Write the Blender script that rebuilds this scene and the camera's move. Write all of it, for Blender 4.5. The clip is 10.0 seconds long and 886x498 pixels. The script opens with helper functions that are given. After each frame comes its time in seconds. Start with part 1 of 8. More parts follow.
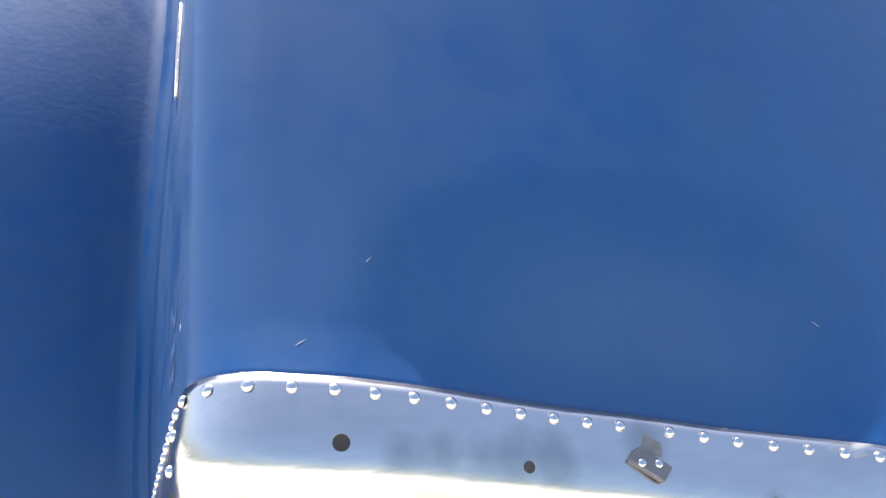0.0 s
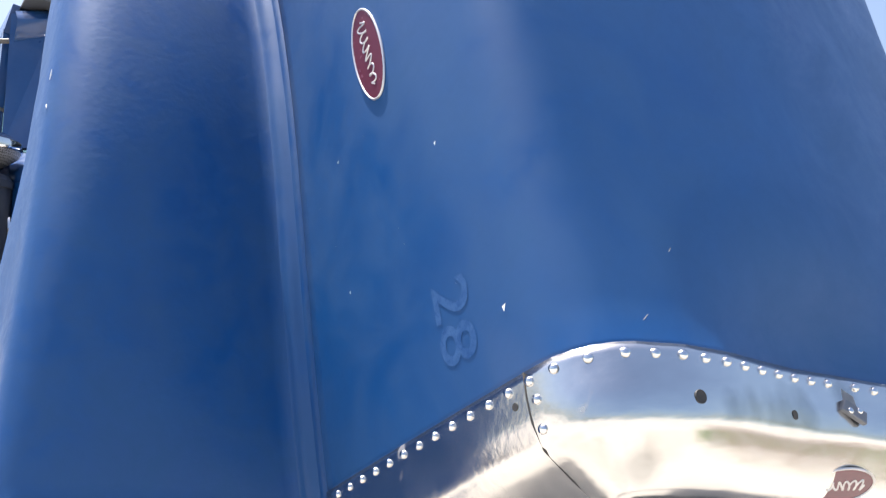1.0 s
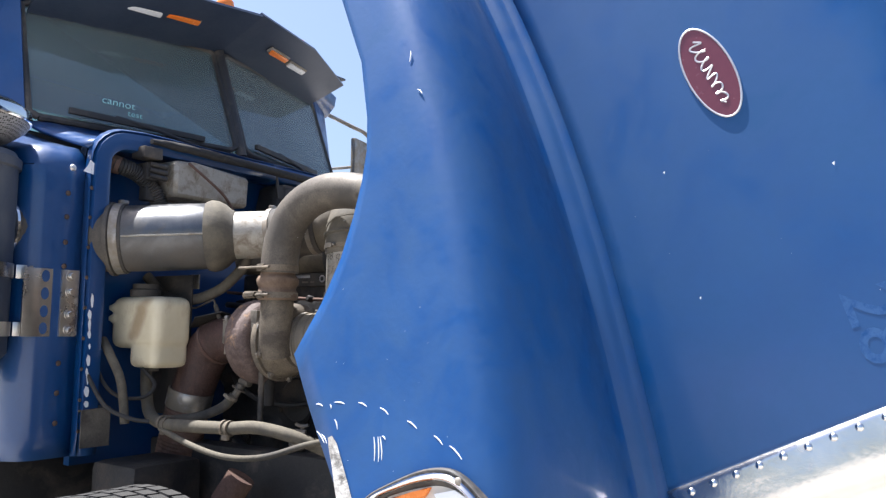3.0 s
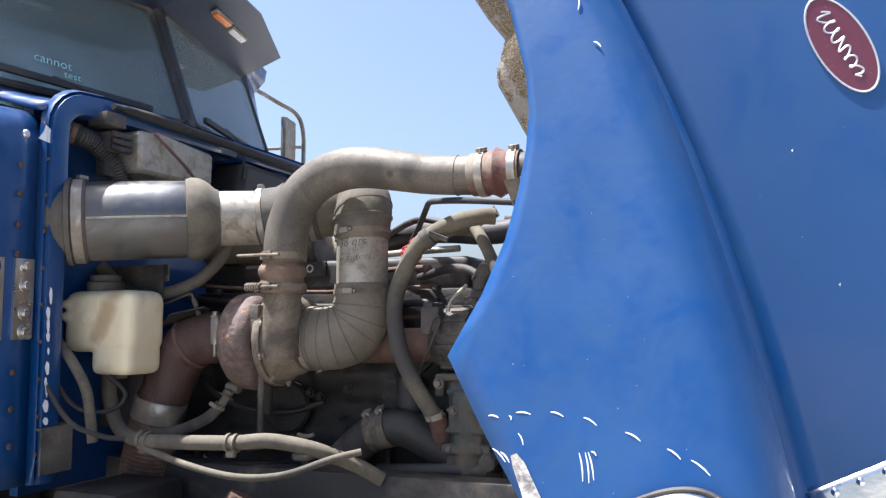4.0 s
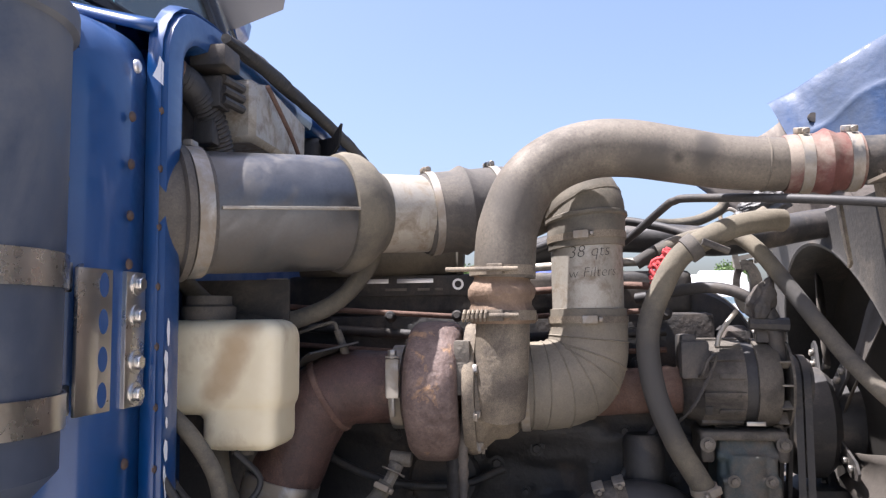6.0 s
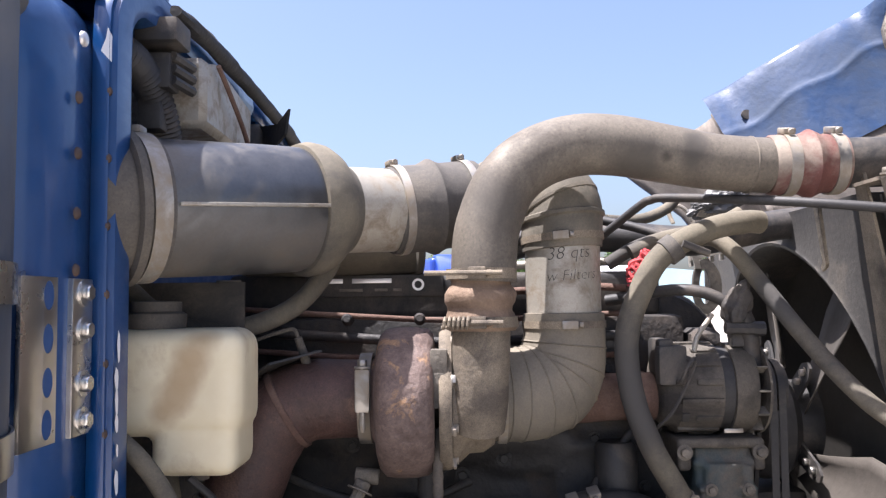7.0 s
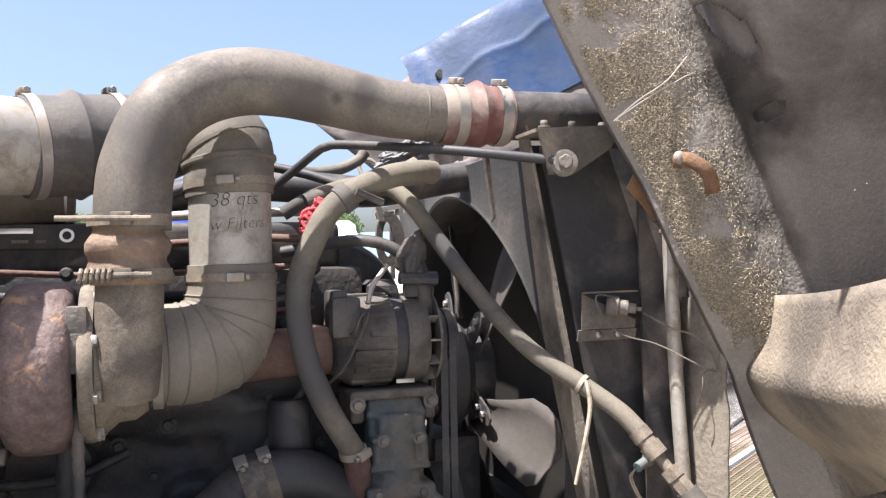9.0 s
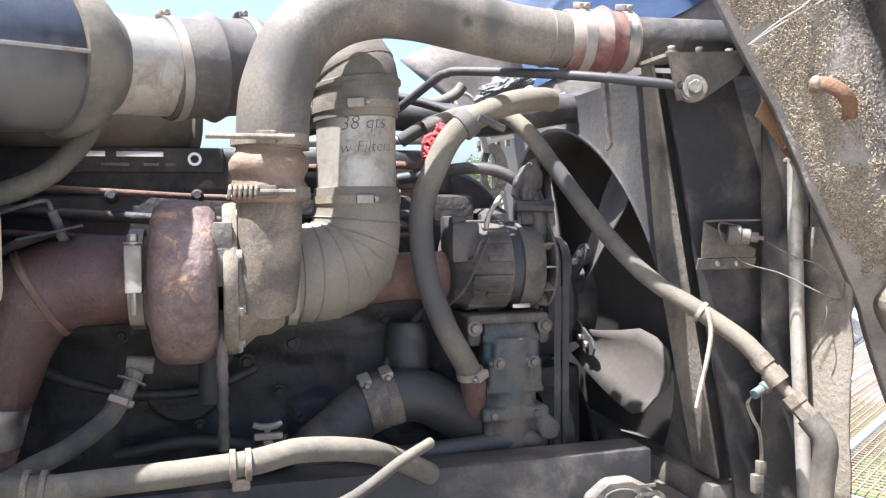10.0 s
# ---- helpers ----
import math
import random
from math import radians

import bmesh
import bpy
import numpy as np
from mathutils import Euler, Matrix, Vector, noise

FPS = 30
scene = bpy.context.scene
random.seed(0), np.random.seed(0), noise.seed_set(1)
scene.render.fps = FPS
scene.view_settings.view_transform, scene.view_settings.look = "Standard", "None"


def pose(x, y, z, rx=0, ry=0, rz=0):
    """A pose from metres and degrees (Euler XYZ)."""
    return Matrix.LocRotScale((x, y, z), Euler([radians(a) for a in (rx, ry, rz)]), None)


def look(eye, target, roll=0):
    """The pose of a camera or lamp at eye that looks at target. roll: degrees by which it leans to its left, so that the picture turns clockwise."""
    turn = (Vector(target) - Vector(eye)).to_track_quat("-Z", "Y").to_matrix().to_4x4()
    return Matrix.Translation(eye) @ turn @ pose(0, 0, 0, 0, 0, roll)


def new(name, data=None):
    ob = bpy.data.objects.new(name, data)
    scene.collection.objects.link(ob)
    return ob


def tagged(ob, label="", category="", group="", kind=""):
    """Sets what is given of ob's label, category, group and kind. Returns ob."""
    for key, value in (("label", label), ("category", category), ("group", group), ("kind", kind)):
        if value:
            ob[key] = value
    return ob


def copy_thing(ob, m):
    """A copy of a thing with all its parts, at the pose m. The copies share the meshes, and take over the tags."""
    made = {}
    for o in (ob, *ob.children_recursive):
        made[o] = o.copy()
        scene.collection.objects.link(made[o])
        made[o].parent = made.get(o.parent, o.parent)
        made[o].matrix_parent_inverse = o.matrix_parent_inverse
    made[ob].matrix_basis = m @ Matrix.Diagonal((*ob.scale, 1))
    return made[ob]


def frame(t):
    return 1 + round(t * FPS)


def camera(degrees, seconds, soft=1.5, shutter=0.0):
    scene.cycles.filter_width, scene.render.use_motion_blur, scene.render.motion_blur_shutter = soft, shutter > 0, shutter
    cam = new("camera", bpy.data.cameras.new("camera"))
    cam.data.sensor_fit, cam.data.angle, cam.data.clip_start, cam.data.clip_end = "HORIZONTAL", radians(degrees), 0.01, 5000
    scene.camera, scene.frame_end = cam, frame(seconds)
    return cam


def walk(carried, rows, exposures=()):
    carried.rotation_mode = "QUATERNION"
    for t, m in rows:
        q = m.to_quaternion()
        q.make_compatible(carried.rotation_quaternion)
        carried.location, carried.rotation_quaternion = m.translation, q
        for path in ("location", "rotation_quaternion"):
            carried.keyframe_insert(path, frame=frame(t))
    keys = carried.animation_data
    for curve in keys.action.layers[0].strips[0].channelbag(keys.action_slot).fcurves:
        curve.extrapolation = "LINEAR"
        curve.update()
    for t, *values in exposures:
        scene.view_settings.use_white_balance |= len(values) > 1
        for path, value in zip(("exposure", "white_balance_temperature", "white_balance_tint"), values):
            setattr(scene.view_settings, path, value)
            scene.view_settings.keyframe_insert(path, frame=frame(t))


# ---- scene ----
cam = camera(56.6, 10.0, soft=1.3)
PATH = [
    (0, (-0.643, -0.008, 1.535), (0.005, 1.88, 1.662), 1.1),
    (0.5, (-0.98, -0.051, 1.544), (-0.084, 1.729, 1.711), 0.9),
    (1, (-1.414, 0.182, 1.484), (-0.267, 1.813, 1.637), 1.0),
    (1.5, (-1.746, 0.326, 1.478), (-0.433, 1.822, 1.663), 1.0),
    (2, (-2.065, 0.461, 1.483), (-0.616, 1.826, 1.678), 1.0),
    (2.5, (-2.191, 0.832, 1.432), (-0.635, 2.074, 1.622), 0.9),
    (2.7, (-2.252, 0.964, 1.447), (-0.655, 2.151, 1.64), 0.9),
    (3.8, (-2.406, 1.529, 1.445), (-0.592, 2.35, 1.63), 0.0),
    (4, (-2.377, 1.71, 1.447), (-0.529, 2.455, 1.628), -0.2),
    (4.5, (-2.339, 2.045, 1.504), (-0.435, 2.629, 1.686), -0.3),
    (5, (-2.351, 2.34, 1.535), (-0.413, 2.801, 1.711), -0.4),
    (5.5, (-2.234, 2.604, 1.516), (-0.275, 2.959, 1.694), -0.6),
    (5.7, (-2.142, 2.707, 1.526), (-0.175, 3.028, 1.705), -0.6),
    (6.8, (-1.922, 2.993, 1.555), (0.071, 3.065, 1.697), -0.6),
    (7, (-1.928, 2.989, 1.575), (0.068, 3.002, 1.711), -0.7),
    (7.5, (-1.894, 2.938, 1.571), (0.096, 2.77, 1.69), -0.8),
    (8, (-1.885, 2.903, 1.57), (0.08, 2.542, 1.674), -1.1),
    (8.5, (-1.868, 2.876, 1.562), (0.058, 2.34, 1.639), -1.3),
    (9, (-1.85, 2.884, 1.552), (0.042, 2.24, 1.586), -1.3),
    (9.5, (-1.803, 2.941, 1.511), (0.085, 2.28, 1.479), -1.0),
    (10, (-1.831, 3.017, 1.51), (0.095, 2.487, 1.424), -0.5),
]
EXPOSURES = [(0, 1.54, 6450, 12), (1.0, 1.33, 6350, 12), (2.0, 1.24, 6250, 12), (2.5, 1.27, 6080, 12), (4.0, 1.42, 6080, 13), (5.0, 1.5, 6250, 17), (7.0, 1.55, 6250, 18), (8.0, 1.55, 6250, 18), (9.0, 1.6, 6250, 16), (9.5, 1.76, 6150, 15), (10, 2.15, 5900, 13)]
walk(cam, [(t, look(eye, target, roll)) for t, eye, target, roll in PATH], EXPOSURES)

# ---- daylight: hazy sky, high sun from behind the truck ----
SUN_DIR = Vector((-0.10, 0.345, 1.0)).normalized()
world = bpy.data.worlds.new("world")
scene.world = world
world.use_nodes = True
wt = world.node_tree
sky = wt.nodes.new("ShaderNodeTexSky")
sky.sky_type = "NISHITA"
sky.sun_disc = False
sky.sun_elevation = math.asin(SUN_DIR.z)
sky.sun_rotation = math.atan2(SUN_DIR.x, SUN_DIR.y)
sky.air_density, sky.dust_density, sky.ozone_density = 1.0, 4.0, 2.4
wt.nodes["Background"].inputs[1].default_value = 0.095
wt.links.new(sky.outputs[0], wt.nodes["Background"].inputs[0])
sun_data = bpy.data.lights.new("sun", "SUN")
sun_data.energy, sun_data.angle, sun_data.color = 5.0, radians(0.6), (1.0, 0.97, 0.92)
sun = new("sun", sun_data)
sun.matrix_world = look(SUN_DIR * 30, (0, 0, 0))


# ---- helpers of this scene ----
def thing(name, label, category, loc=(0, 0, 0), group="", kind=""):
    ob = new(name)
    ob.empty_display_size = 0.05
    ob.location = loc
    return tagged(ob, label, category, group, kind)


def part(name, bm, material, parent=None, label="", smooth=40):
    """Link a bmesh built in world coordinates as one mesh object under a thing or part."""
    me = bpy.data.meshes.new(name)
    bmesh.ops.recalc_face_normals(bm, faces=bm.faces) if smooth != -1 else None
    bm.to_mesh(me)
    bm.free()
    mats = material if isinstance(material, (list, tuple)) else [material]
    for m in mats:
        me.materials.append(m)
    if abs(smooth):
        me.shade_smooth()
        me.set_sharp_from_angle(angle=radians(abs(smooth) if smooth != -1 else 62))
    ob = new(name, me)
    if parent is not None:
        ob.parent = parent
        base = Vector((0, 0, 0)) if parent.type == "MESH" else parent.location
        ob.matrix_parent_inverse = Matrix.Translation(-base)
    if label:
        ob["label"] = label
    return ob


def solo(name, bm, material, label, category, group="", kind="", smooth=40):
    return tagged(part(name, bm, material, None, "", smooth), label, category, group, kind)


def V(*a):
    return Vector(a[0] if len(a) == 1 else a)


def spline(pts, n=8):
    """Catmull-Rom through the points."""
    p = [V(q) for q in pts]
    p = [2 * p[0] - p[1]] + p + [2 * p[-1] - p[-2]]
    out = []
    for i in range(1, len(p) - 2):
        a, b, c, d = p[i - 1:i + 3]
        for k in range(n):
            t = k / n
            out.append(0.5 * ((2 * b) + (c - a) * t + (2 * a - 5 * b + 4 * c - d) * t * t + (3 * b - a - 3 * c + d) * t ** 3))
    out.append(p[-2])
    return out


def lerp_list(vals, m):
    out = []
    for i in range(m):
        f = i / (m - 1) * (len(vals) - 1)
        k = min(int(f), len(vals) - 2)
        out.append(vals[k] + (vals[k + 1] - vals[k]) * (f - k))
    return out


def tube(bm, pts, r, seg=16, caps=True, wob=0.0, squash=1.0):
    """Sweep a circle along points; r is a radius or a list of radii spread along it."""
    pts = [V(p) for p in pts]
    m = len(pts)
    rr = [r] * m if not isinstance(r, (list, tuple)) else (list(r) if len(r) == m else lerp_list(list(r), m))
    tang = [(pts[min(i + 1, m - 1)] - pts[max(i - 1, 0)]).normalized() for i in range(m)]
    ref = V(0, 0, 1) if abs(tang[0].z) < 0.9 else V(1, 0, 0)
    nrm = (ref - tang[0] * ref.dot(tang[0])).normalized()
    rings = []
    for i in range(m):
        nrm = (nrm - tang[i] * nrm.dot(tang[i])).normalized()
        bi = tang[i].cross(nrm)
        ring = []
        for k in range(seg):
            a = 2 * math.pi * k / seg
            q = rr[i]
            if wob:
                q *= 1 + wob * noise.noise(pts[i] * 22 + V(math.cos(a), math.sin(a), 0) * 1.5)
            ring.append(bm.verts.new(pts[i] + nrm * math.cos(a) * q + bi * math.sin(a) * q * squash))
        rings.append(ring)
    for i in range(m - 1):
        for k in range(seg):
            bm.faces.new((rings[i][k], rings[i][(k + 1) % seg], rings[i + 1][(k + 1) % seg], rings[i + 1][k]))
    if caps:
        bm.faces.new(rings[0])
        bm.faces.new(rings[-1])
    return bm


def B():
    return bmesh.new()


def frame_at(loc, axis, up=(0, 0, 1)):
    """Matrix whose z axis is axis."""
    z = V(axis).normalized()
    u = V(up)
    x = (u - z * u.dot(z))
    x = x.normalized() if x.length > 1e-4 else z.orthogonal().normalized()
    y = z.cross(x)
    return Matrix(((x.x, y.x, z.x, loc[0]), (x.y, y.y, z.y, loc[1]), (x.z, y.z, z.z, loc[2]), (0, 0, 0, 1)))


def revolve(bm, prof, loc, axis, seg=32, up=(0, 0, 1), caps=True, closed=False):
    """Profile of (radius, along) turned about an axis."""
    m = frame_at(loc, axis, up)
    rings = []
    for rad, z in prof:
        rings.append([bm.verts.new(m @ V(rad * math.cos(2 * math.pi * k / seg), rad * math.sin(2 * math.pi * k / seg), z)) for k in range(seg)])
    pairs = list(zip(rings, rings[1:])) + ([(rings[-1], rings[0])] if closed else [])
    for a, b in pairs:
        for k in range(seg):
            bm.faces.new((a[k], a[(k + 1) % seg], b[(k + 1) % seg], b[k]))
    if caps and not closed:
        bm.faces.new(rings[0])
        bm.faces.new(rings[-1])
    return bm


def box(bm, c, s, rot=None, bev=0.0, seg=2):
    """Box with centre c and full size s, bevelled; rot is a 3x3 or 4x4 matrix."""
    t = bmesh.new()
    bmesh.ops.create_cube(t, size=1.0)
    bmesh.ops.scale(t, vec=s, verts=t.verts)
    if bev:
        bmesh.ops.bevel(t, geom=t.edges[:], offset=bev, segments=seg, affect="EDGES", profile=0.6)
    m = Matrix.Translation(c) @ (rot.to_4x4() if rot is not None else Matrix())
    bmesh.ops.transform(t, matrix=m, verts=t.verts)
    absorb(bm, t)
    return bm


def absorb(bm, t):
    t.verts.index_update()
    vs = [bm.verts.new(v.co) for v in t.verts]
    for f in t.faces:
        nf = bm.faces.new([vs[v.index] for v in f.verts])
        nf.material_index = f.material_index
    t.free()


def prism(bm, outline, m, depth, bev=0.0):
    """Extrude a 2D outline (list of xy) along z of matrix m by depth (centred)."""
    t = bmesh.new()
    lo = [t.verts.new((x, y, -depth / 2)) for x, y in outline]
    hi = [t.verts.new((x, y, depth / 2)) for x, y in outline]
    n = len(outline)
    t.faces.new(lo[::-1])
    t.faces.new(hi)
    for i in range(n):
        t.faces.new((lo[i], lo[(i + 1) % n], hi[(i + 1) % n], hi[i]))
    if bev:
        bmesh.ops.bevel(t, geom=[e for e in t.edges], offset=bev, segments=1, affect="EDGES")
    bmesh.ops.transform(t, matrix=m, verts=t.verts)
    absorb(bm, t)
    return bm


def hexbolt(bm, loc, axis, r=0.008, h=0.006, washer=True):
    m = frame_at(loc, axis)
    if washer:
        prism(bm, [(1.5 * r * math.cos(a), 1.5 * r * math.sin(a)) for a in [k * math.pi / 8 for k in range(16)]], m, 0.003)
    prism(bm, [(r * math.cos(a), r * math.sin(a)) for a in [k * math.pi / 3 for k in range(6)]], m @ Matrix.Translation((0, 0, h / 2 + 0.001)), h, bev=r * 0.12)
    return bm


def dome(bm, loc, axis, r, h, seg=10):
    return revolve(bm, [(r * 1.02, 0), (r, h * 0.3), (r * 0.8, h * 0.75), (r * 0.42, h * 0.97), (0.0008, h)], loc, axis, seg)


def band(bm, loc, axis, r, w, th=0.0025, seg=40):
    """Clamp band round a pipe."""
    return revolve(bm, [(r, -w / 2), (r + th, -w / 2), (r + th, w / 2), (r, w / 2)], loc, axis, seg, closed=True)


def worm_clamp(name, loc, axis, r, w, parent, screw_dir, mat_band, mat_screw, label="stainless worm-drive hose clamp"):
    ob = part(name, band(B(), loc, axis, r, w), mat_band, parent, label)
    ax, d = V(axis).normalized(), V(screw_dir).normalized()
    d = (d - ax * d.dot(ax)).normalized()
    tan = ax.cross(d)
    c = V(loc) + d * (r + 0.006)
    bm = B()
    box(bm, c, (0.03, w * 1.15, 0.011), Matrix((tan, ax, d)).transposed(), 0.003)
    hexbolt(bm, c + tan * 0.016, tan, 0.0055, 0.007, False)
    part("clamp_screw", bm, mat_screw, ob)
    return ob


def text_mesh(txt, size, m, depth=0.0008, bold=0.0, slant=0.0):
    cu = bpy.data.curves.new("text", "FONT")
    cu.body, cu.size, cu.extrude, cu.offset = txt, size, depth, bold
    cu.shear = slant
    cu.align_x, cu.align_y, cu.resolution_u = "CENTER", "CENTER", 3
    ob = bpy.data.objects.new("text", cu)
    scene.collection.objects.link(ob)
    dg = bpy.context.evaluated_depsgraph_get()
    me = bpy.data.meshes.new_from_object(ob.evaluated_get(dg))
    bm = bmesh.new()
    bm.from_mesh(me)
    bpy.data.objects.remove(ob)
    bpy.data.curves.remove(cu)
    bpy.data.meshes.remove(me)
    if m is not None:
        bmesh.ops.transform(bm, matrix=m, verts=bm.verts)
    return bm


# ---- materials ----
def mat(name, c1, c2=None, rough=0.5, metal=0.0, scale=6.0, fine=60.0, bump=0.15, dirt=None, dirt_amt=0.0, dirt_scale=3.0, coat=0.0, rough_var=0.15, spec=0.5, dist=0.004, detail=6.0, stretch=None, isl=0.0, soft=0.09, grit=0):
    """Two-tone surface with large and fine variation, relief, and patches of a second coating (dust, rust)."""
    m = bpy.data.materials.new(name)
    m.use_nodes = True
    nt = m.node_tree
    nd, ln = nt.nodes, nt.links
    bs = nd["Principled BSDF"]
    c2 = c2 or tuple(min(1, v * 1.25) for v in c1)
    tc = nd.new("ShaderNodeTexCoord")
    src = tc.outputs["Object"]
    if stretch:
        mp = nd.new("ShaderNodeMapping")
        mp.inputs["Scale"].default_value = stretch
        ln.new(src, mp.inputs[0])
        src = mp.outputs[0]
    n1 = nd.new("ShaderNodeTexNoise")
    n1.inputs["Scale"].default_value, n1.inputs["Detail"].default_value, n1.inputs["Roughness"].default_value = scale, detail, 0.6
    ln.new(src, n1.inputs["Vector"])
    n2 = nd.new("ShaderNodeTexNoise")
    n2.inputs["Scale"].default_value, n2.inputs["Detail"].default_value = fine, 4
    ln.new(src, n2.inputs["Vector"])
    mx = nd.new("ShaderNodeMix")
    mx.data_type = "RGBA"
    mx.inputs[6].default_value, mx.inputs[7].default_value = (*c1, 1), (*c2, 1)
    rp = nd.new("ShaderNodeMapRange")
    rp.inputs[1].default_value, rp.inputs[2].default_value = 0.32, 0.68
    av = nd.new("ShaderNodeMath")
    av.operation = "MULTIPLY_ADD"
    av.inputs[1].default_value = 0.3
    ln.new(n2.outputs[0], av.inputs[0])
    sc = nd.new("ShaderNodeMath")
    sc.operation = "MULTIPLY"
    sc.inputs[1].default_value = 0.7
    ln.new(n1.outputs[0], sc.inputs[0])
    ln.new(sc.outputs[0], av.inputs[2])
    ln.new(av.outputs[0], rp.inputs[0])
    ln.new(rp.outputs[0], mx.inputs[0])
    col = mx.outputs[2]
    rg = nd.new("ShaderNodeMapRange")
    rg.inputs[3].default_value, rg.inputs[4].default_value = max(0.02, rough - rough_var), min(1, rough + rough_var)
    ln.new(av.outputs[0], rg.inputs[0])
    rgo = rg.outputs[0]
    if dirt:
        n3 = nd.new("ShaderNodeTexNoise")
        n3.inputs["Scale"].default_value, n3.inputs["Detail"].default_value, n3.inputs["Roughness"].default_value = dirt_scale, 9, 0.68
        n3.inputs["Distortion"].default_value = 0.4
        ln.new(src, n3.inputs["Vector"])
        r3 = nd.new("ShaderNodeMapRange")
        mid = 0.72 - 0.44 * dirt_amt
        r3.inputs[1].default_value, r3.inputs[2].default_value = mid - soft, mid + soft
        ln.new(n3.outputs[0], r3.inputs[0])
        m3 = nd.new("ShaderNodeMix")
        m3.data_type = "RGBA"
        ln.new(r3.outputs[0], m3.inputs[0])
        ln.new(col, m3.inputs[6])
        m3.inputs[7].default_value = (*dirt, 1)
        col = m3.outputs[2]
        mr = nd.new("ShaderNodeMix")
        ln.new(r3.outputs[0], mr.inputs[0])
        ln.new(rgo, mr.inputs[2])
        mr.inputs[3].default_value = 0.85
        rgo = mr.outputs[0]
        if metal:
            mm = nd.new("ShaderNodeMapRange")
            mm.inputs[3].default_value, mm.inputs[4].default_value = metal, 0.0
            ln.new(r3.outputs[0], mm.inputs[0])
            ln.new(mm.outputs[0], bs.inputs["Metallic"])
    if grit:
        n4 = nd.new("ShaderNodeTexNoise")
        n4.inputs["Scale"].default_value, n4.inputs["Detail"].default_value, n4.inputs["Roughness"].default_value = fine * 3.5, 5, 0.7
        ln.new(src, n4.inputs["Vector"])
        for lo_, hi_, amt, tint in ((0.53, 0.66, grit, (0.25, 0.22, 0.2)), (0.47, 0.36, grit * 0.8, (1.9, 1.8, 1.65))):
            r4 = nd.new("ShaderNodeMapRange")
            r4.inputs[1].default_value, r4.inputs[2].default_value, r4.inputs[4].default_value = lo_, hi_, amt
            ln.new(n4.outputs[0], r4.inputs[0])
            m4 = nd.new("ShaderNodeMix")
            m4.data_type, m4.blend_type = "RGBA", "MULTIPLY"
            ln.new(r4.outputs[0], m4.inputs[0])
            ln.new(col, m4.inputs[6])
            m4.inputs[7].default_value = (*tint, 1)
            col = m4.outputs[2]
    if isl:
        geo = nd.new("ShaderNodeNewGeometry")
        hv = nd.new("ShaderNodeHueSaturation")
        vr = nd.new("ShaderNodeMapRange")
        vr.inputs[3].default_value, vr.inputs[4].default_value = 1 - isl, 1 + isl
        ln.new(geo.outputs["Random Per Island"], vr.inputs[0])
        ln.new(vr.outputs[0], hv.inputs["Value"])
        ln.new(col, hv.inputs["Color"])
        col = hv.outputs[0]
    ln.new(col, bs.inputs["Base Color"])
    ln.new(rgo, bs.inputs["Roughness"])
    if metal and not dirt:
        bs.inputs["Metallic"].default_value = metal
    bs.inputs["Coat Weight"].default_value = coat
    bs.inputs["Coat Roughness"].default_value = 0.12
    bs.inputs["Specular IOR Level"].default_value = spec
    if bump:
        ad = nd.new("ShaderNodeMath")
        ad.operation = "ADD"
        ln.new(n1.outputs[0], ad.inputs[0])
        ln.new(n2.outputs[0], ad.inputs[1])
        bp = nd.new("ShaderNodeBump")
        bp.inputs["Strength"].default_value, bp.inputs["Distance"].default_value = bump, dist
        ln.new(ad.outputs[0], bp.inputs["Height"])
        ln.new(bp.outputs[0], bs.inputs["Normal"])
    return m


def add_stain_shade(m, blobs, colour):
    """Ragged patches of stain and of painted shade round the given (place, radius)."""
    nt = m.node_tree
    nd, ln = nt.nodes, nt.links
    bs = nd["Principled BSDF"]
    col = bs.inputs["Base Color"].links[0].from_socket
    tc = nd.new("ShaderNodeTexCoord")
    nz = nd.new("ShaderNodeTexNoise")
    nz.inputs["Scale"].default_value, nz.inputs["Detail"].default_value = 9, 8
    ln.new(tc.outputs["Object"], nz.inputs["Vector"])
    for p, r in blobs:
        ds = nd.new("ShaderNodeVectorMath")
        ds.operation = "DISTANCE"
        ds.inputs[1].default_value = p
        ln.new(tc.outputs["Object"], ds.inputs[0])
        wob = nd.new("ShaderNodeMath")
        wob.operation = "MULTIPLY_ADD"
        wob.inputs[1].default_value = r * 2.6
        ln.new(nz.outputs[0], wob.inputs[0])
        ln.new(ds.outputs["Value"], wob.inputs[2])
        mr_ = nd.new("ShaderNodeMapRange")
        mr_.inputs[1].default_value, mr_.inputs[2].default_value = r * 1.7, r * 2.6
        mr_.inputs[3].default_value, mr_.inputs[4].default_value = 0.85, 0.0
        ln.new(wob.outputs[0], mr_.inputs[0])
        mx = nd.new("ShaderNodeMix")
        mx.data_type = "RGBA"
        ln.new(mr_.outputs[0], mx.inputs[0])
        ln.new(col, mx.inputs[6])
        mx.inputs[7].default_value = (*colour, 1)
        col = mx.outputs[2]
    ln.new(col, bs.inputs["Base Color"])
    return m


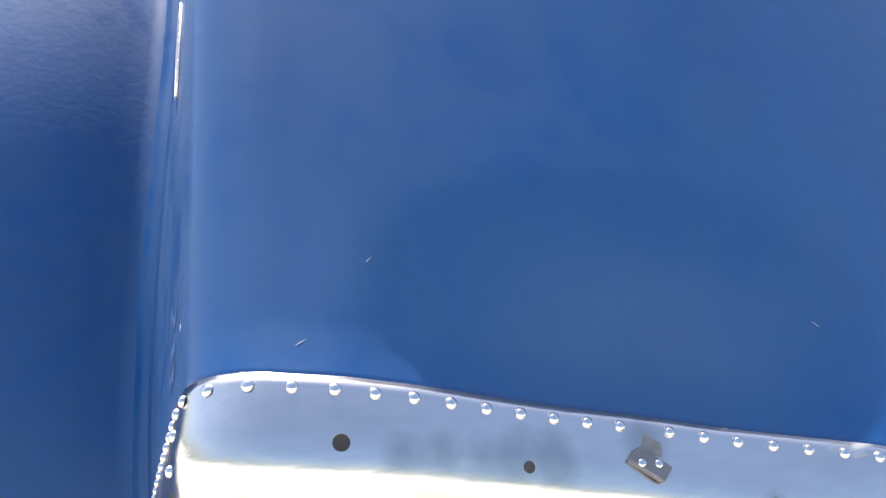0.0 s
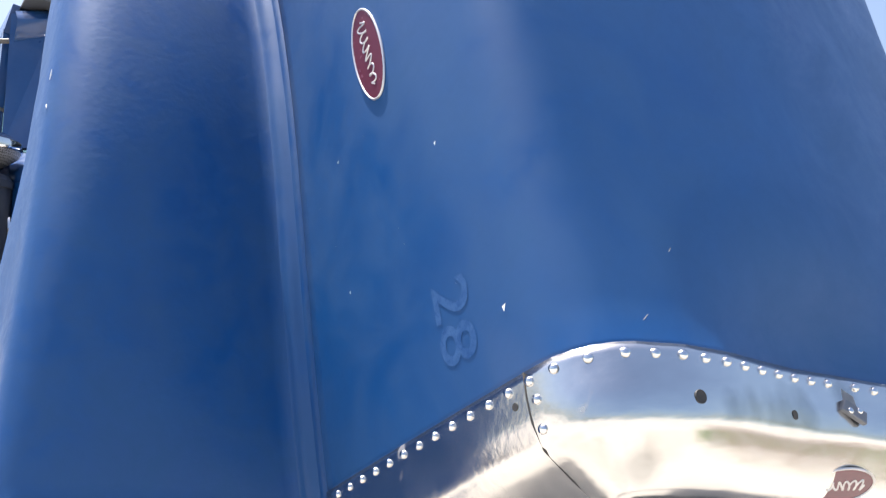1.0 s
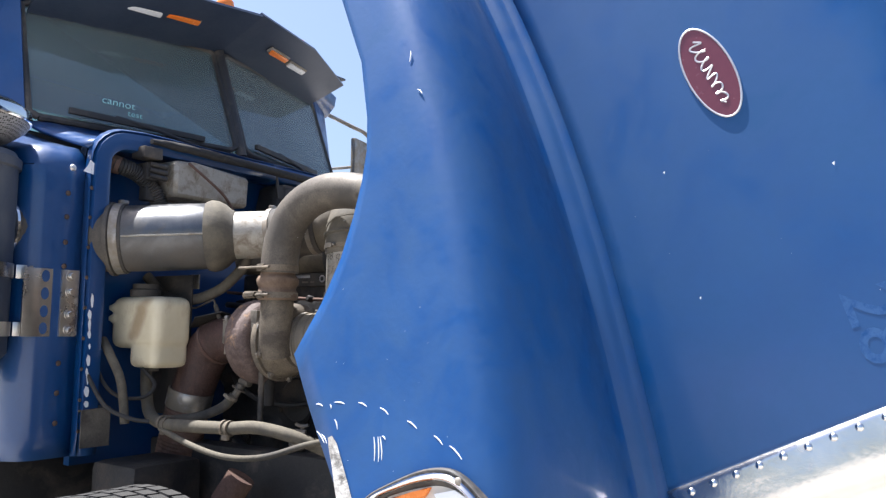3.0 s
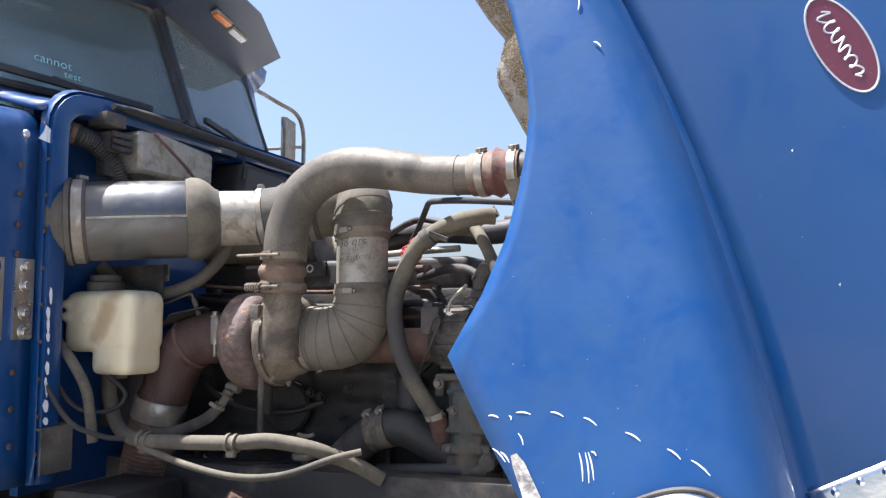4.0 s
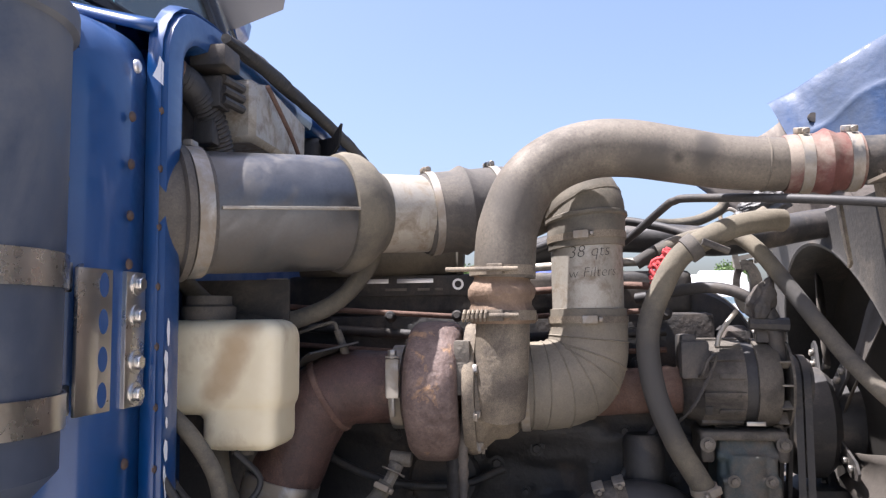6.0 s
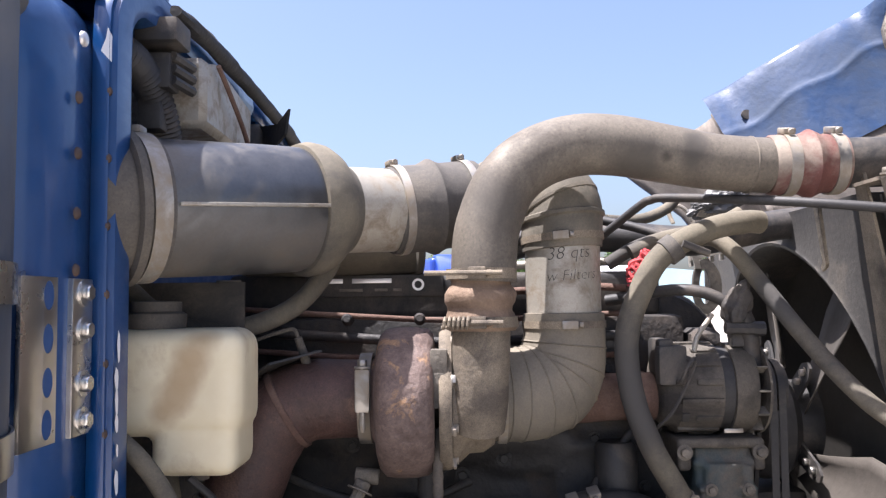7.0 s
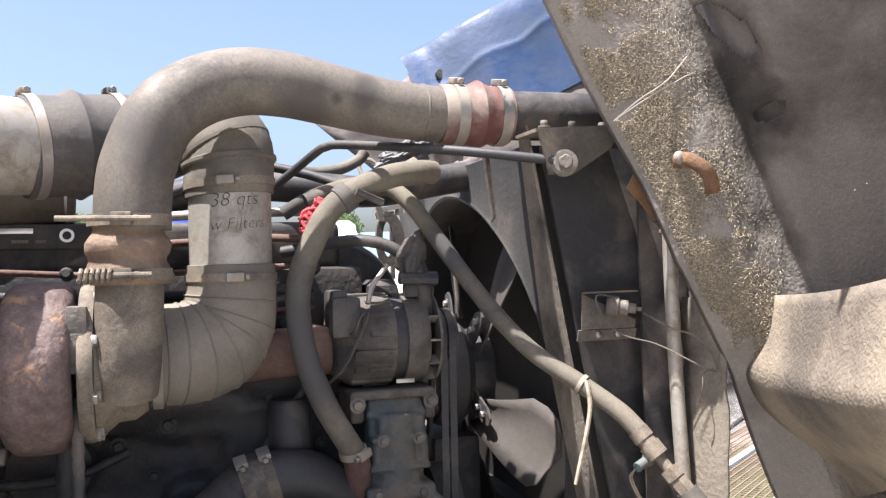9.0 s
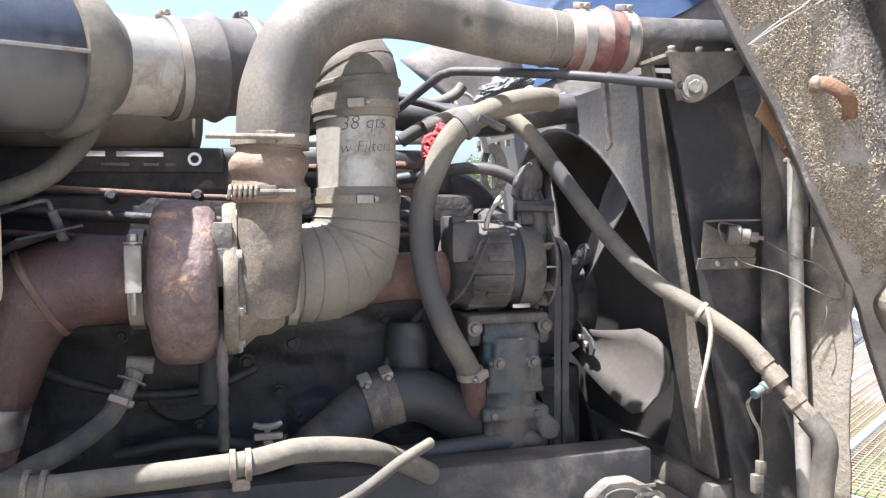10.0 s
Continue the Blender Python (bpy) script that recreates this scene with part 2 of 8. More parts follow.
DUST = (0.34, 0.29, 0.22)
BLUE = mat("blue_paint", (0.0015, 0.053, 0.203), (0.003, 0.065, 0.225), rough=0.33, scale=5, fine=60, bump=0.02, dist=0.005, coat=0.22, spec=0.5, rough_var=0.06, dirt=(0.006, 0.067, 0.20), dirt_amt=0.4, dirt_scale=4, soft=0.22)
FENDER = mat("oxidised_blue_fender_paint", (0.0015, 0.051, 0.196), (0.003, 0.062, 0.218), rough=0.42, scale=7, fine=70, bump=0.06, dist=0.006, coat=0.12, rough_var=0.12, spec=0.42, dirt=(0.011, 0.066, 0.185), dirt_amt=0.34, dirt_scale=9, soft=0.2)
BLUE_OLD = mat("weathered_blue_paint", (0.010, 0.040, 0.115), (0.018, 0.058, 0.15), rough=0.5, scale=5, fine=40, bump=0.35, coat=0.05, dirt=(0.048, 0.066, 0.098), dirt_amt=0.40, dirt_scale=4, soft=0.16)
BLUE_CAB = mat("deep_blue_cab_paint", (0.003, 0.042, 0.155), (0.004, 0.055, 0.19), rough=0.3, scale=4, fine=60, bump=0.03, coat=0.5, rough_var=0.08, dirt=(0.0221, 0.0664, 0.189), dirt_amt=0.3, dirt_scale=5, soft=0.15)
UNDER = mat("grimy_fibreglass_underside", (0.14, 0.123, 0.105), (0.234, 0.204, 0.176), rough=0.8, scale=5, fine=140, bump=0.25, dirt=(0.0585, 0.0503, 0.0445), dirt_amt=0.42, dirt_scale=2.2, grit=0.17)
CROWN = mat("polished_aluminium", (0.68, 0.665, 0.645), (0.77, 0.755, 0.73), rough=0.2, metal=1.0, scale=3, fine=18, bump=0.05, rough_var=0.12, dirt=(0.22, 0.22, 0.215), dirt_amt=-0.25, dirt_scale=2.2, dist=0.01, soft=0.14, stretch=(1, 3.5, 3.5))
for nd_ in CROWN.node_tree.nodes:
    if nd_.bl_idname == "ShaderNodeTexNoise" and abs(nd_.inputs["Scale"].default_value - 2.2) < 0.01:
        nd_.inputs["Detail"].default_value, nd_.inputs["Distortion"].default_value = 2.0, 1.2
CHROME = mat("chrome", (0.72, 0.72, 0.72), (0.78, 0.78, 0.77), rough=0.1, metal=1.0, bump=0.02, rough_var=0.05)
STEEL = mat("brushed_stainless", (0.30, 0.285, 0.262), (0.40, 0.385, 0.36), rough=0.4, metal=1.0, scale=5, fine=70, bump=0.05, dirt=(0.25, 0.21, 0.16), dirt_amt=0.52, dirt_scale=14)
STEEL_CLEAN = mat("polished_stainless", (0.58, 0.56, 0.54), (0.70, 0.68, 0.65), rough=0.28, metal=1.0, scale=5, fine=70, bump=0.06, dirt=DUST, dirt_amt=0.06, dirt_scale=14)
ALU = mat("dusty_aluminium_pipe", (0.122, 0.107, 0.088), (0.18, 0.157, 0.127), rough=0.6, metal=0.3, scale=5, fine=55, bump=0.1, dirt=(0.085, 0.073, 0.061), dirt_amt=0.45, dirt_scale=4.5, grit=0.32)
DUCT = mat("dusty_steel_duct", (0.105, 0.108, 0.113), (0.155, 0.158, 0.163), rough=0.34, metal=0.8, scale=4, fine=50, bump=0.06, dirt=(0.115, 0.10, 0.082), dirt_amt=0.36, dirt_scale=3.5, grit=0.1)
TUBE_AL = mat("aluminised_steel_tube", (0.30, 0.278, 0.235), (0.42, 0.39, 0.335), rough=0.5, metal=0.35, scale=7, fine=110, bump=0.1, dirt=(0.20, 0.162, 0.118), dirt_amt=0.34, dirt_scale=24, grit=0.12)
RUBBER = mat("dusty_black_rubber", (0.057, 0.0532, 0.0494), (0.10, 0.091, 0.081), rough=0.85, scale=8, fine=80, bump=0.2, dirt=(0.15, 0.13, 0.104), dirt_amt=0.27, dirt_scale=5, grit=0.25)
HOSE = mat("dust_coated_hose", (0.112, 0.098, 0.073), (0.175, 0.153, 0.113), rough=0.9, scale=9, fine=110, bump=0.2, dirt=(0.055, 0.051, 0.047), dirt_amt=0.42, dirt_scale=3.6, grit=0.2)
RUST = mat("rusty_iron", (0.0734, 0.0416, 0.033), (0.147, 0.0835, 0.0612), rough=0.9, scale=12, fine=90, bump=0.6, dirt=(0.184, 0.122, 0.0958), dirt_amt=0.36, dirt_scale=6, grit=0.25)
TURBINE = mat("heat_scaled_turbine_iron", (0.078, 0.052, 0.045), (0.185, 0.135, 0.118), rough=0.72, scale=15, fine=60, bump=0.8, dirt=(0.31, 0.19, 0.11), dirt_amt=0.27, dirt_scale=13, grit=0.35, soft=0.03)
CAST = mat("grimy_cast_aluminium", (0.13, 0.116, 0.095), (0.235, 0.208, 0.172), rough=0.75, metal=0.2, scale=14, fine=110, bump=0.5, dirt=(0.068, 0.0595, 0.051), dirt_amt=0.45, dirt_scale=6, grit=0.25)
BLACK = mat("grimy_black_paint", (0.019, 0.019, 0.0209), (0.0418, 0.0399, 0.038), rough=0.6, scale=6, fine=70, bump=0.2, dirt=(0.123, 0.104, 0.0855), dirt_amt=0.3, dirt_scale=5, grit=0.25)
BLOCK = mat("oily_engine_block", (0.0154, 0.0154, 0.0176), (0.0352, 0.033, 0.0308), rough=0.6, scale=10, fine=80, bump=0.5, dirt=(0.077, 0.0616, 0.0506), dirt_amt=0.32, dirt_scale=6, grit=0.25)
SHROUD = mat("dusty_shroud", (0.058, 0.0523, 0.0441), (0.116, 0.102, 0.0833), rough=0.85, scale=6, fine=90, bump=0.4, dirt=(0.233, 0.192, 0.146), dirt_amt=0.34, dirt_scale=4, grit=0.25)
PLASTIC = mat("yellowed_translucent_plastic", (0.76, 0.66, 0.44), (0.84, 0.76, 0.56), rough=0.5, scale=6, fine=40, bump=0.06, dirt=(0.55, 0.43, 0.26), dirt_amt=0.2, dirt_scale=6)
SILICONE = mat("red_silicone_boot", (0.10, 0.032, 0.028), (0.17, 0.075, 0.062), rough=0.8, scale=9, fine=60, bump=0.2, dirt=(0.25, 0.21, 0.17), dirt_amt=0.48, dirt_scale=5, grit=0.15)
CANISTER = mat("grey_blue_canister_paint", (0.036, 0.047, 0.07), (0.055, 0.067, 0.096), rough=0.5, scale=4, fine=60, bump=0.05, dirt=(0.11, 0.116, 0.13), dirt_amt=0.24, dirt_scale=3)
ORANGE = mat("amber_lens", (0.75, 0.17, 0.02), (0.85, 0.25, 0.04), rough=0.25, bump=0.05)
WHITE_MARK = mat("white_chalk_paint", (0.75, 0.77, 0.8), (0.85, 0.86, 0.88), rough=0.8, bump=0.1)
BADGE_RED = mat("maroon_enamel", (0.11, 0.02, 0.035), (0.14, 0.03, 0.045), rough=0.25, bump=0.0, coat=0.5)
SILVER = mat("worn_silver", (0.62, 0.60, 0.60), (0.75, 0.73, 0.72), rough=0.35, metal=0.7, bump=0.05)
GHOST = mat("faded_number_residue", (0.008, 0.068, 0.222), (0.03, 0.105, 0.275), rough=0.6, scale=16, fine=120, bump=0.1, dirt=(0.002, 0.056, 0.205), dirt_amt=0.4, dirt_scale=40)
ZIP = mat("aged_nylon_tie", (0.25, 0.21, 0.15), (0.33, 0.285, 0.21), rough=0.65, bump=0.15, scale=30, dirt=(0.15, 0.125, 0.09), dirt_amt=0.35, dirt_scale=40)
MARKER = mat("marker_ink", (0.04, 0.035, 0.03), rough=0.8, bump=0.0)
GREEN_BLOCK = mat("worn_teal_paint_casting", (0.024, 0.038, 0.041), (0.055, 0.075, 0.076), rough=0.7, scale=9, fine=80, bump=0.5, dirt=(0.112, 0.0924, 0.0734), dirt_amt=0.45, dirt_scale=6, grit=0.25)
ELBOW = mat("dust_filmed_rubber", (0.085, 0.077, 0.063), (0.145, 0.13, 0.104), rough=0.8, scale=7, fine=80, bump=0.2, dirt=(0.20, 0.172, 0.13), dirt_amt=0.45, dirt_scale=4, grit=0.2)
TAN_CAST = mat("dust_baked_casting", (0.15, 0.125, 0.094), (0.25, 0.208, 0.153), rough=0.75, metal=0.1, scale=16, fine=120, bump=0.28, dirt=(0.09, 0.075, 0.06), dirt_amt=0.4, dirt_scale=9, grit=0.5)
MUD_BOOT = mat("mud_caked_boot", (0.16, 0.108, 0.074), (0.25, 0.178, 0.125), rough=0.9, scale=10, fine=80, bump=0.6, dirt=(0.12, 0.085, 0.06), dirt_amt=0.4, dirt_scale=6, grit=0.25)
# shade cast on the heater and a/c hoses, painted as dark patches
add_stain_shade(HOSE, [((-0.39, 2.655, 1.46), 0.07), ((-0.39, 2.645, 1.39), 0.08), ((-0.38, 2.63, 1.33), 0.06), ((-0.37, 2.38, 1.585), 0.035), ((-0.385, 2.36, 1.555), 0.035)], (0.06, 0.057, 0.054))
add_stain_shade(ALU, [((-0.506, 2.556, 1.845), 0.03), ((-0.508, 2.553, 1.865), 0.024), ((-0.506, 2.56, 1.82), 0.026), ((-0.515, 2.66, 1.80), 0.05), ((-0.53, 2.90, 1.74), 0.05)], (0.07, 0.063, 0.055))
# browner diagonal streak down the reservoir's front
add_stain_shade(PLASTIC, [((-0.64, 3.372, 1.53), 0.028), ((-0.64, 3.388, 1.50), 0.03), ((-0.64, 3.405, 1.47), 0.03), ((-0.64, 3.422, 1.44), 0.03), ((-0.64, 3.437, 1.41), 0.026)], (0.50, 0.37, 0.22))
WRAP = mat("cloudy_plastic_wrap", (0.08, 0.08, 0.078), (0.15, 0.147, 0.14), rough=0.5, scale=8, fine=60, bump=0.3, dirt=(0.12, 0.11, 0.10), dirt_amt=0.35, dirt_scale=9)
RED_MESH = mat("red_cloth", (0.45, 0.05, 0.06), (0.6, 0.1, 0.1), rough=0.95, bump=0.6, scale=30, fine=200)


def glass_mat(name, tint, rough=0.02, alpha=0.5):
    m = bpy.data.materials.new(name)
    m.use_nodes = True
    nt = m.node_tree
    bs = nt.nodes["Principled BSDF"]
    out = nt.nodes["Material Output"]
    tr = nt.nodes.new("ShaderNodeBsdfTransparent")
    tr.inputs[0].default_value = (*tint, 1)
    gl = nt.nodes.new("ShaderNodeBsdfGlossy")
    gl.inputs["Roughness"].default_value = rough
    fr = nt.nodes.new("ShaderNodeFresnel")
    fr.inputs[0].default_value = 1.5
    mx = nt.nodes.new("ShaderNodeMixShader")
    nt.links.new(fr.outputs[0], mx.inputs[0])
    nt.links.new(tr.outputs[0], mx.inputs[1])
    nt.links.new(gl.outputs[0], mx.inputs[2])
    df = nt.nodes.new("ShaderNodeBsdfDiffuse")
    df.inputs[0].default_value = (0.55, 0.60, 0.60, 1)
    film = nt.nodes.new("ShaderNodeTexNoise")
    film.inputs["Scale"].default_value = 3.0
    fm = nt.nodes.new("ShaderNodeMapRange")
    fm.inputs[3].default_value, fm.inputs[4].default_value = 0.10, 0.22
    nt.links.new(film.outputs[0], fm.inputs[0])
    m2 = nt.nodes.new("ShaderNodeMixShader")
    nt.links.new(fm.outputs[0], m2.inputs[0])
    nt.links.new(mx.outputs[0], m2.inputs[1])
    nt.links.new(df.outputs[0], m2.inputs[2])
    nt.links.new(m2.outputs[0], out.inputs[0])
    nt.nodes.remove(bs)
    return m


GLASS = glass_mat("windshield_glass", (0.62, 0.78, 0.76))


# ---- ground and distance ----
ASPH = mat("worn_gravel_lot", (0.34, 0.312, 0.27), (0.43, 0.40, 0.35), rough=0.9, scale=1.2, fine=40, bump=0.4, dirt=(0.25, 0.225, 0.19), dirt_amt=0.35, dirt_scale=0.6, dist=0.02)
GRASS_SOIL = mat("grassy_soil", (0.05, 0.085, 0.022), (0.10, 0.14, 0.04), rough=0.95, scale=2, fine=30, bump=0.6, dirt=(0.16, 0.13, 0.08), dirt_amt=0.25, dirt_scale=1.5, dist=0.03)
GRASS = mat("grass_blades", (0.075, 0.16, 0.025), (0.13, 0.24, 0.05), rough=0.7, scale=3, fine=40, bump=0.0, isl=0.35)
# distance haze is mixed into the hills' pale blue-grey
HILL = mat("haze_tinted_hill", (0.16, 0.24, 0.27), (0.20, 0.28, 0.30), rough=1.0, scale=0.03, fine=0.4, bump=0.0)
bm = B()
N_ = 60
grid = {}
for i in range(N_ + 1):
    for j in range(N_ + 1):
        def warp(k):
            q = (k / N_ - 0.5) * 2
            return math.copysign(abs(q) ** 3.2, q) * 1500
        x, y = warp(i), warp(j)
        d_ = math.hypot(x, y)
        z = 0.0 if d_ < 12 else 0.05 * noise.noise(V(x * 0.05, y * 0.05, 0)) * min(1, d_ / 40)
        grid[i, j] = bm.verts.new((x, y, z))
for i in range(N_):
    for j in range(N_):
        bm.faces.new((grid[i, j], grid[i + 1, j], grid[i + 1, j + 1], grid[i, j + 1]))
ground = solo("ground", bm, ASPH, "pale dusty gravel lot reaching the horizon", "ground", kind="structure")

# grass patch beyond the nose of the truck
random.seed(11)
bm = B()
cx, cy = 2.6, -1.0
ring = [(cx + 1.25 * math.cos(a) * (1 + 0.12 * math.sin(3 * a)), cy + 1.05 * math.sin(a) * (1 + 0.1 * math.cos(2 * a))) for a in [2 * math.pi * k / 48 for k in range(48)]]
c = bm.verts.new((cx, cy, 0.03))
rv = [bm.verts.new((x, y, 0.006)) for x, y in ring]
for k in range(48):
    bm.faces.new((c, rv[k], rv[(k + 1) % 48]))
solo("grass_verge", bm, GRASS_SOIL, "strip of green verge in the lot", "ground", kind="structure")
verts, faces = [], []
for _ in range(9000):
    a, r_ = random.uniform(0, 2 * math.pi), math.sqrt(random.random()) * 0.97
    x, y = cx + 1.2 * r_ * math.cos(a), cy + 1.0 * r_ * math.sin(a)
    h, w, t = random.uniform(0.04, 0.11), 0.006, random.uniform(0, math.pi)
    dx, dy = math.cos(t) * w, math.sin(t) * w
    bx, by = random.uniform(-0.04, 0.04), random.uniform(-0.04, 0.04)
    i = len(verts)
    verts += [(x - dx, y - dy, 0.01), (x + dx, y + dy, 0.01), (x + bx, y + by, h)]
    faces.append((i, i + 1, i + 2))
me = bpy.data.meshes.new("grass")
me.from_pydata(verts, [], faces)
me.materials.append(GRASS)
tagged(new("grass", me), "short green grass in the verge", "grass", kind="stuff")

# steel mesh panel lying on the grass
MESH_M = mat("rusty_mesh_steel", (0.20, 0.13, 0.09), (0.30, 0.22, 0.17), rough=0.8, bump=0.2, fine=90)
WHITE_BAR = mat("pale_painted_bar", (0.55, 0.55, 0.55), (0.65, 0.65, 0.64), rough=0.6)
ramp = thing("mesh_ramp", "rusty steel mesh trailer ramp lying on the grass", "ramp", (3.6, -1.9, 0.12))
mr = Matrix.Translation((3.51, -1.69, 0.13)) @ pose(0, 0, 0, 0, 0, -55.2)
verts, faces = [], []


def bar_into(verts, faces, a, b, w):
    d = (b - a).normalized()
    s = d.cross(V(0, 0, 1)).normalized() * w
    u_ = V(0, 0, w)
    i = len(verts)
    for p in (a, b):
        verts.extend([p - s - u_, p + s - u_, p + s + u_, p - s + u_])
    faces.extend([(i, i + 1, i + 5, i + 4), (i + 1, i + 2, i + 6, i + 5), (i + 2, i + 3, i + 7, i + 6), (i + 3, i, i + 4, i + 7)])


for k in range(101):
    x = -2.5 + 5.0 * k / 100
    bar_into(verts, faces, mr @ V(x, -1.0, 0), mr @ V(x, 1.0, 0), 0.003)
for k in range(41):
    y = -1.0 + 2.0 * k / 40
    bar_into(verts, faces, mr @ V(-2.5, y, 0.004), mr @ V(2.5, y, 0.004), 0.003)
me = bpy.data.meshes.new("mesh_grid")
me.from_pydata([tuple(v) for v in verts], [], faces)
me.materials.append(MESH_M)
g = new("mesh_grid", me)
g.parent = ramp
g.matrix_parent_inverse = Matrix.Translation(-ramp.location)
for y in (-0.98, -0.49, 0.0, 0.48, 0.97):
    bm = B()
    box(bm, mr @ V(0, y, 0.0), (5.05, 0.045, 0.045), mr.to_3x3(), 0.004)
    part("frame_bar", bm, WHITE_BAR, ramp)
for sx in (-2.4, 2.4):
    for y in (-0.98, 0.97):
        bm = B()
        p = mr @ V(sx, y, 0)
        box(bm, (p.x, p.y, 0.055), (0.05, 0.05, 0.12), mr.to_3x3(), 0.004)
        part("foot", bm, WHITE_BAR, ramp)

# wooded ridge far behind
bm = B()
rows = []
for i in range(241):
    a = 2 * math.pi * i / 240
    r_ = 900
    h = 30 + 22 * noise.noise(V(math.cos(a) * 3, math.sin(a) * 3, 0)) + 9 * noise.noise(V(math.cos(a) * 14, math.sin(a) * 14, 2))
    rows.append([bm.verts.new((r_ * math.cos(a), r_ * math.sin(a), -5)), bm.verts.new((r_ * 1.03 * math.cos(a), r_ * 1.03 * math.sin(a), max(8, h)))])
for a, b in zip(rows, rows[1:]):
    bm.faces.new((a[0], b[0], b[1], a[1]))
solo("backdrop", bm, HILL, "low wooded hills coloured pale blue-grey for summer haze", "hills", kind="structure")


# ---- the raised hood: tilted forward 64 degrees and hanging 8 degrees to its left ----
HOOD_O = V(-0.02, 0.955, 1.378)
HM = Matrix.Translation(HOOD_O) @ pose(0, 0, 0, 0, 7.8, 0) @ pose(0, 0, 0, 64, 0, 0)
hood = thing("truck_hood", "faded blue fibreglass truck hood tilted forward, with polished grille crown", "hood", HOOD_O)


def interp(x, pts):
    if x <= pts[0][0]:
        return pts[0][1]
    for (a, fa), (b, fb) in zip(pts, pts[1:]):
        if x <= b:
            return fa + (fb - fa) * (x - a) / (b - a)
    return pts[-1][1]


ARCH = [(-0.24, -1.10), (0.11, -1.131), (0.27, -1.150), (0.408, -1.158), (0.47, -1.07), (0.53, -1.003), (0.59, -0.953), (0.646, -0.914), (0.70, -0.884), (0.76, -0.862), (0.88, -0.838), (1.12, -0.836), (1.42, -0.87)]


def crease_n(l, sgn=-1):
    """Height of the crease between bonnet side and fender: the right one sags towards the cowl."""
    if sgn > 0:
        return -0.808 + 0.146 * l if l > 0 else -0.808 - 1.6 * l * l
    return -0.849 + 0.265 * l - 0.115 * l * l if l > 0 else -0.849 - 1.6 * l * l


def flare(l, sgn=-1):
    """How far the foot of the bonnet's side stands out: the right side tucks in."""
    q = max(l, 0.0)
    if sgn > 0:
        return 0.022 + 0.075 * q ** 1.3
    return -0.012 + 0.08 * q - 0.155 * q ** 2 + 0.061 * q ** 3


def half_w(l):
    return 0.588 + 0.131 * max(l, -0.3)


def hw(l, sgn):
    return half_w(l) + (0.014 + 0.035 * max(l, 0.0) if sgn > 0 else 0.0)


SKEW = 0.092  # the bonnet is racked, its left side standing proud


def crease_at(l, sgn):
    return crease_n(l, sgn) + (2 * SKEW * half_w(l) if sgn > 0 else 0.0)


def top_n(u, l, w):
    dip = interp(u, [(0, -0.013), (0.12, -0.006), (0.22, 0.008), (0.32, 0.0245), (0.42, 0.031), (0.50, 0.022), (0.7, 0.01)])
    crowned = 0.05 - 0.035 * (u / (w - 0.1)) ** 2
    k = min(1.0, max(0.0, l / 0.3))
    k = k * k * (3 - 2 * k)
    return dip + (crowned - dip) * k + 0.12 * max(0.0, l - 0.06)


def hood_top(s, l, sgn):
    """Bonnet section: s from 0 (centre) to 1 (crease)."""
    w, c = hw(l, sgn), crease_at(l, sgn)
    r = 0.10
    flat = w - r
    tilt = SKEW * sgn - (0.095 * max(l, 0.0) if sgn > 0 else 0.0)
    n0 = top_n(flat, l, w)
    arc = r * math.pi / 2
    side = n0 + tilt * w - r - (c + 0.06)
    d = s * (flat + arc + side)
    if d < flat:
        return d, top_n(d, l, w) + tilt * d
    if d < flat + arc:
        a = (d - flat) / r
        u = flat + r * math.sin(a)
        return u, n0 - r * (1 - math.cos(a)) + tilt * u
    k = (d - flat - arc) / side
    return w + flare(l, sgn) * k * k, n0 - r + tilt * w - side * k


def along(l, u):
    """Front edge runs slightly forward on the left."""
    return l - (0.078 * u * max(0.0, 1 - max(l, 0) / 1.2) if u > 0 else 0.0)


def fender_pts(l, sgn):
    """Fender section from the crease outwards and down to the wheel arch."""
    up = 2 * SKEW * half_w(l) if sgn > 0 else 0.0
    w, c, e = hw(l, sgn), crease_n(l, sgn) + up, interp(l, ARCH) + up
    if sgn > 0:
        e -= up * min(0.85, max(0.0, (l - 1.08) / 0.36))
    u0 = w + flare(l, sgn)
    out = [(u0 + 0.004, c + 0.042), (u0 + 0.012, c + 0.024), (u0 + 0.026, c + 0.009), (u0 + 0.044, c + 0.001), (u0 + 0.065, c + 0.001)]
    for k in (0.15, 0.3, 0.45, 0.6, 0.75, 0.88, 1.0):
        u = u0 + 0.065 + (1.075 - u0 - 0.065) * k
        out.append((u, c + 0.001 + 0.035 * math.sin(math.pi * 0.62 * k)))
    n1 = out[-1][1]
    for a in (20, 40, 60, 75, 90):
        a = radians(a)
        out.append((1.075 + 0.1 * math.sin(a), n1 - 0.075 * (1 - math.cos(a)) - 0.002))
    n2 = out[-1][1]
    for k in (0.12, 0.25, 0.37, 0.5, 0.62, 0.75, 0.88, 1.0):
        n = n2 + (e - n2) * k
        dent = 0.0045 * noise.noise(V(l * 5.5, n * 7, 4.2)) + 0.002 * noise.noise(V(l * 15, n * 15, 1.1))
        out.append((1.176 + 0.004 * k + dent * min(1.0, 4 * k * (1.08 - k) + 0.2), n))
    return out


def wall_u(l, n):
    """Outer face of the right fender's wall at (l, n)."""
    pts = fender_pts(l, -1)[-9:]
    for (ua, na), (ub, nb) in zip(pts, pts[1:]):
        if na >= n >= nb:
            return ua + (ub - ua) * (na - n) / max(1e-6, na - nb)
    return pts[-1][0] if n < pts[-1][1] else pts[0][0]


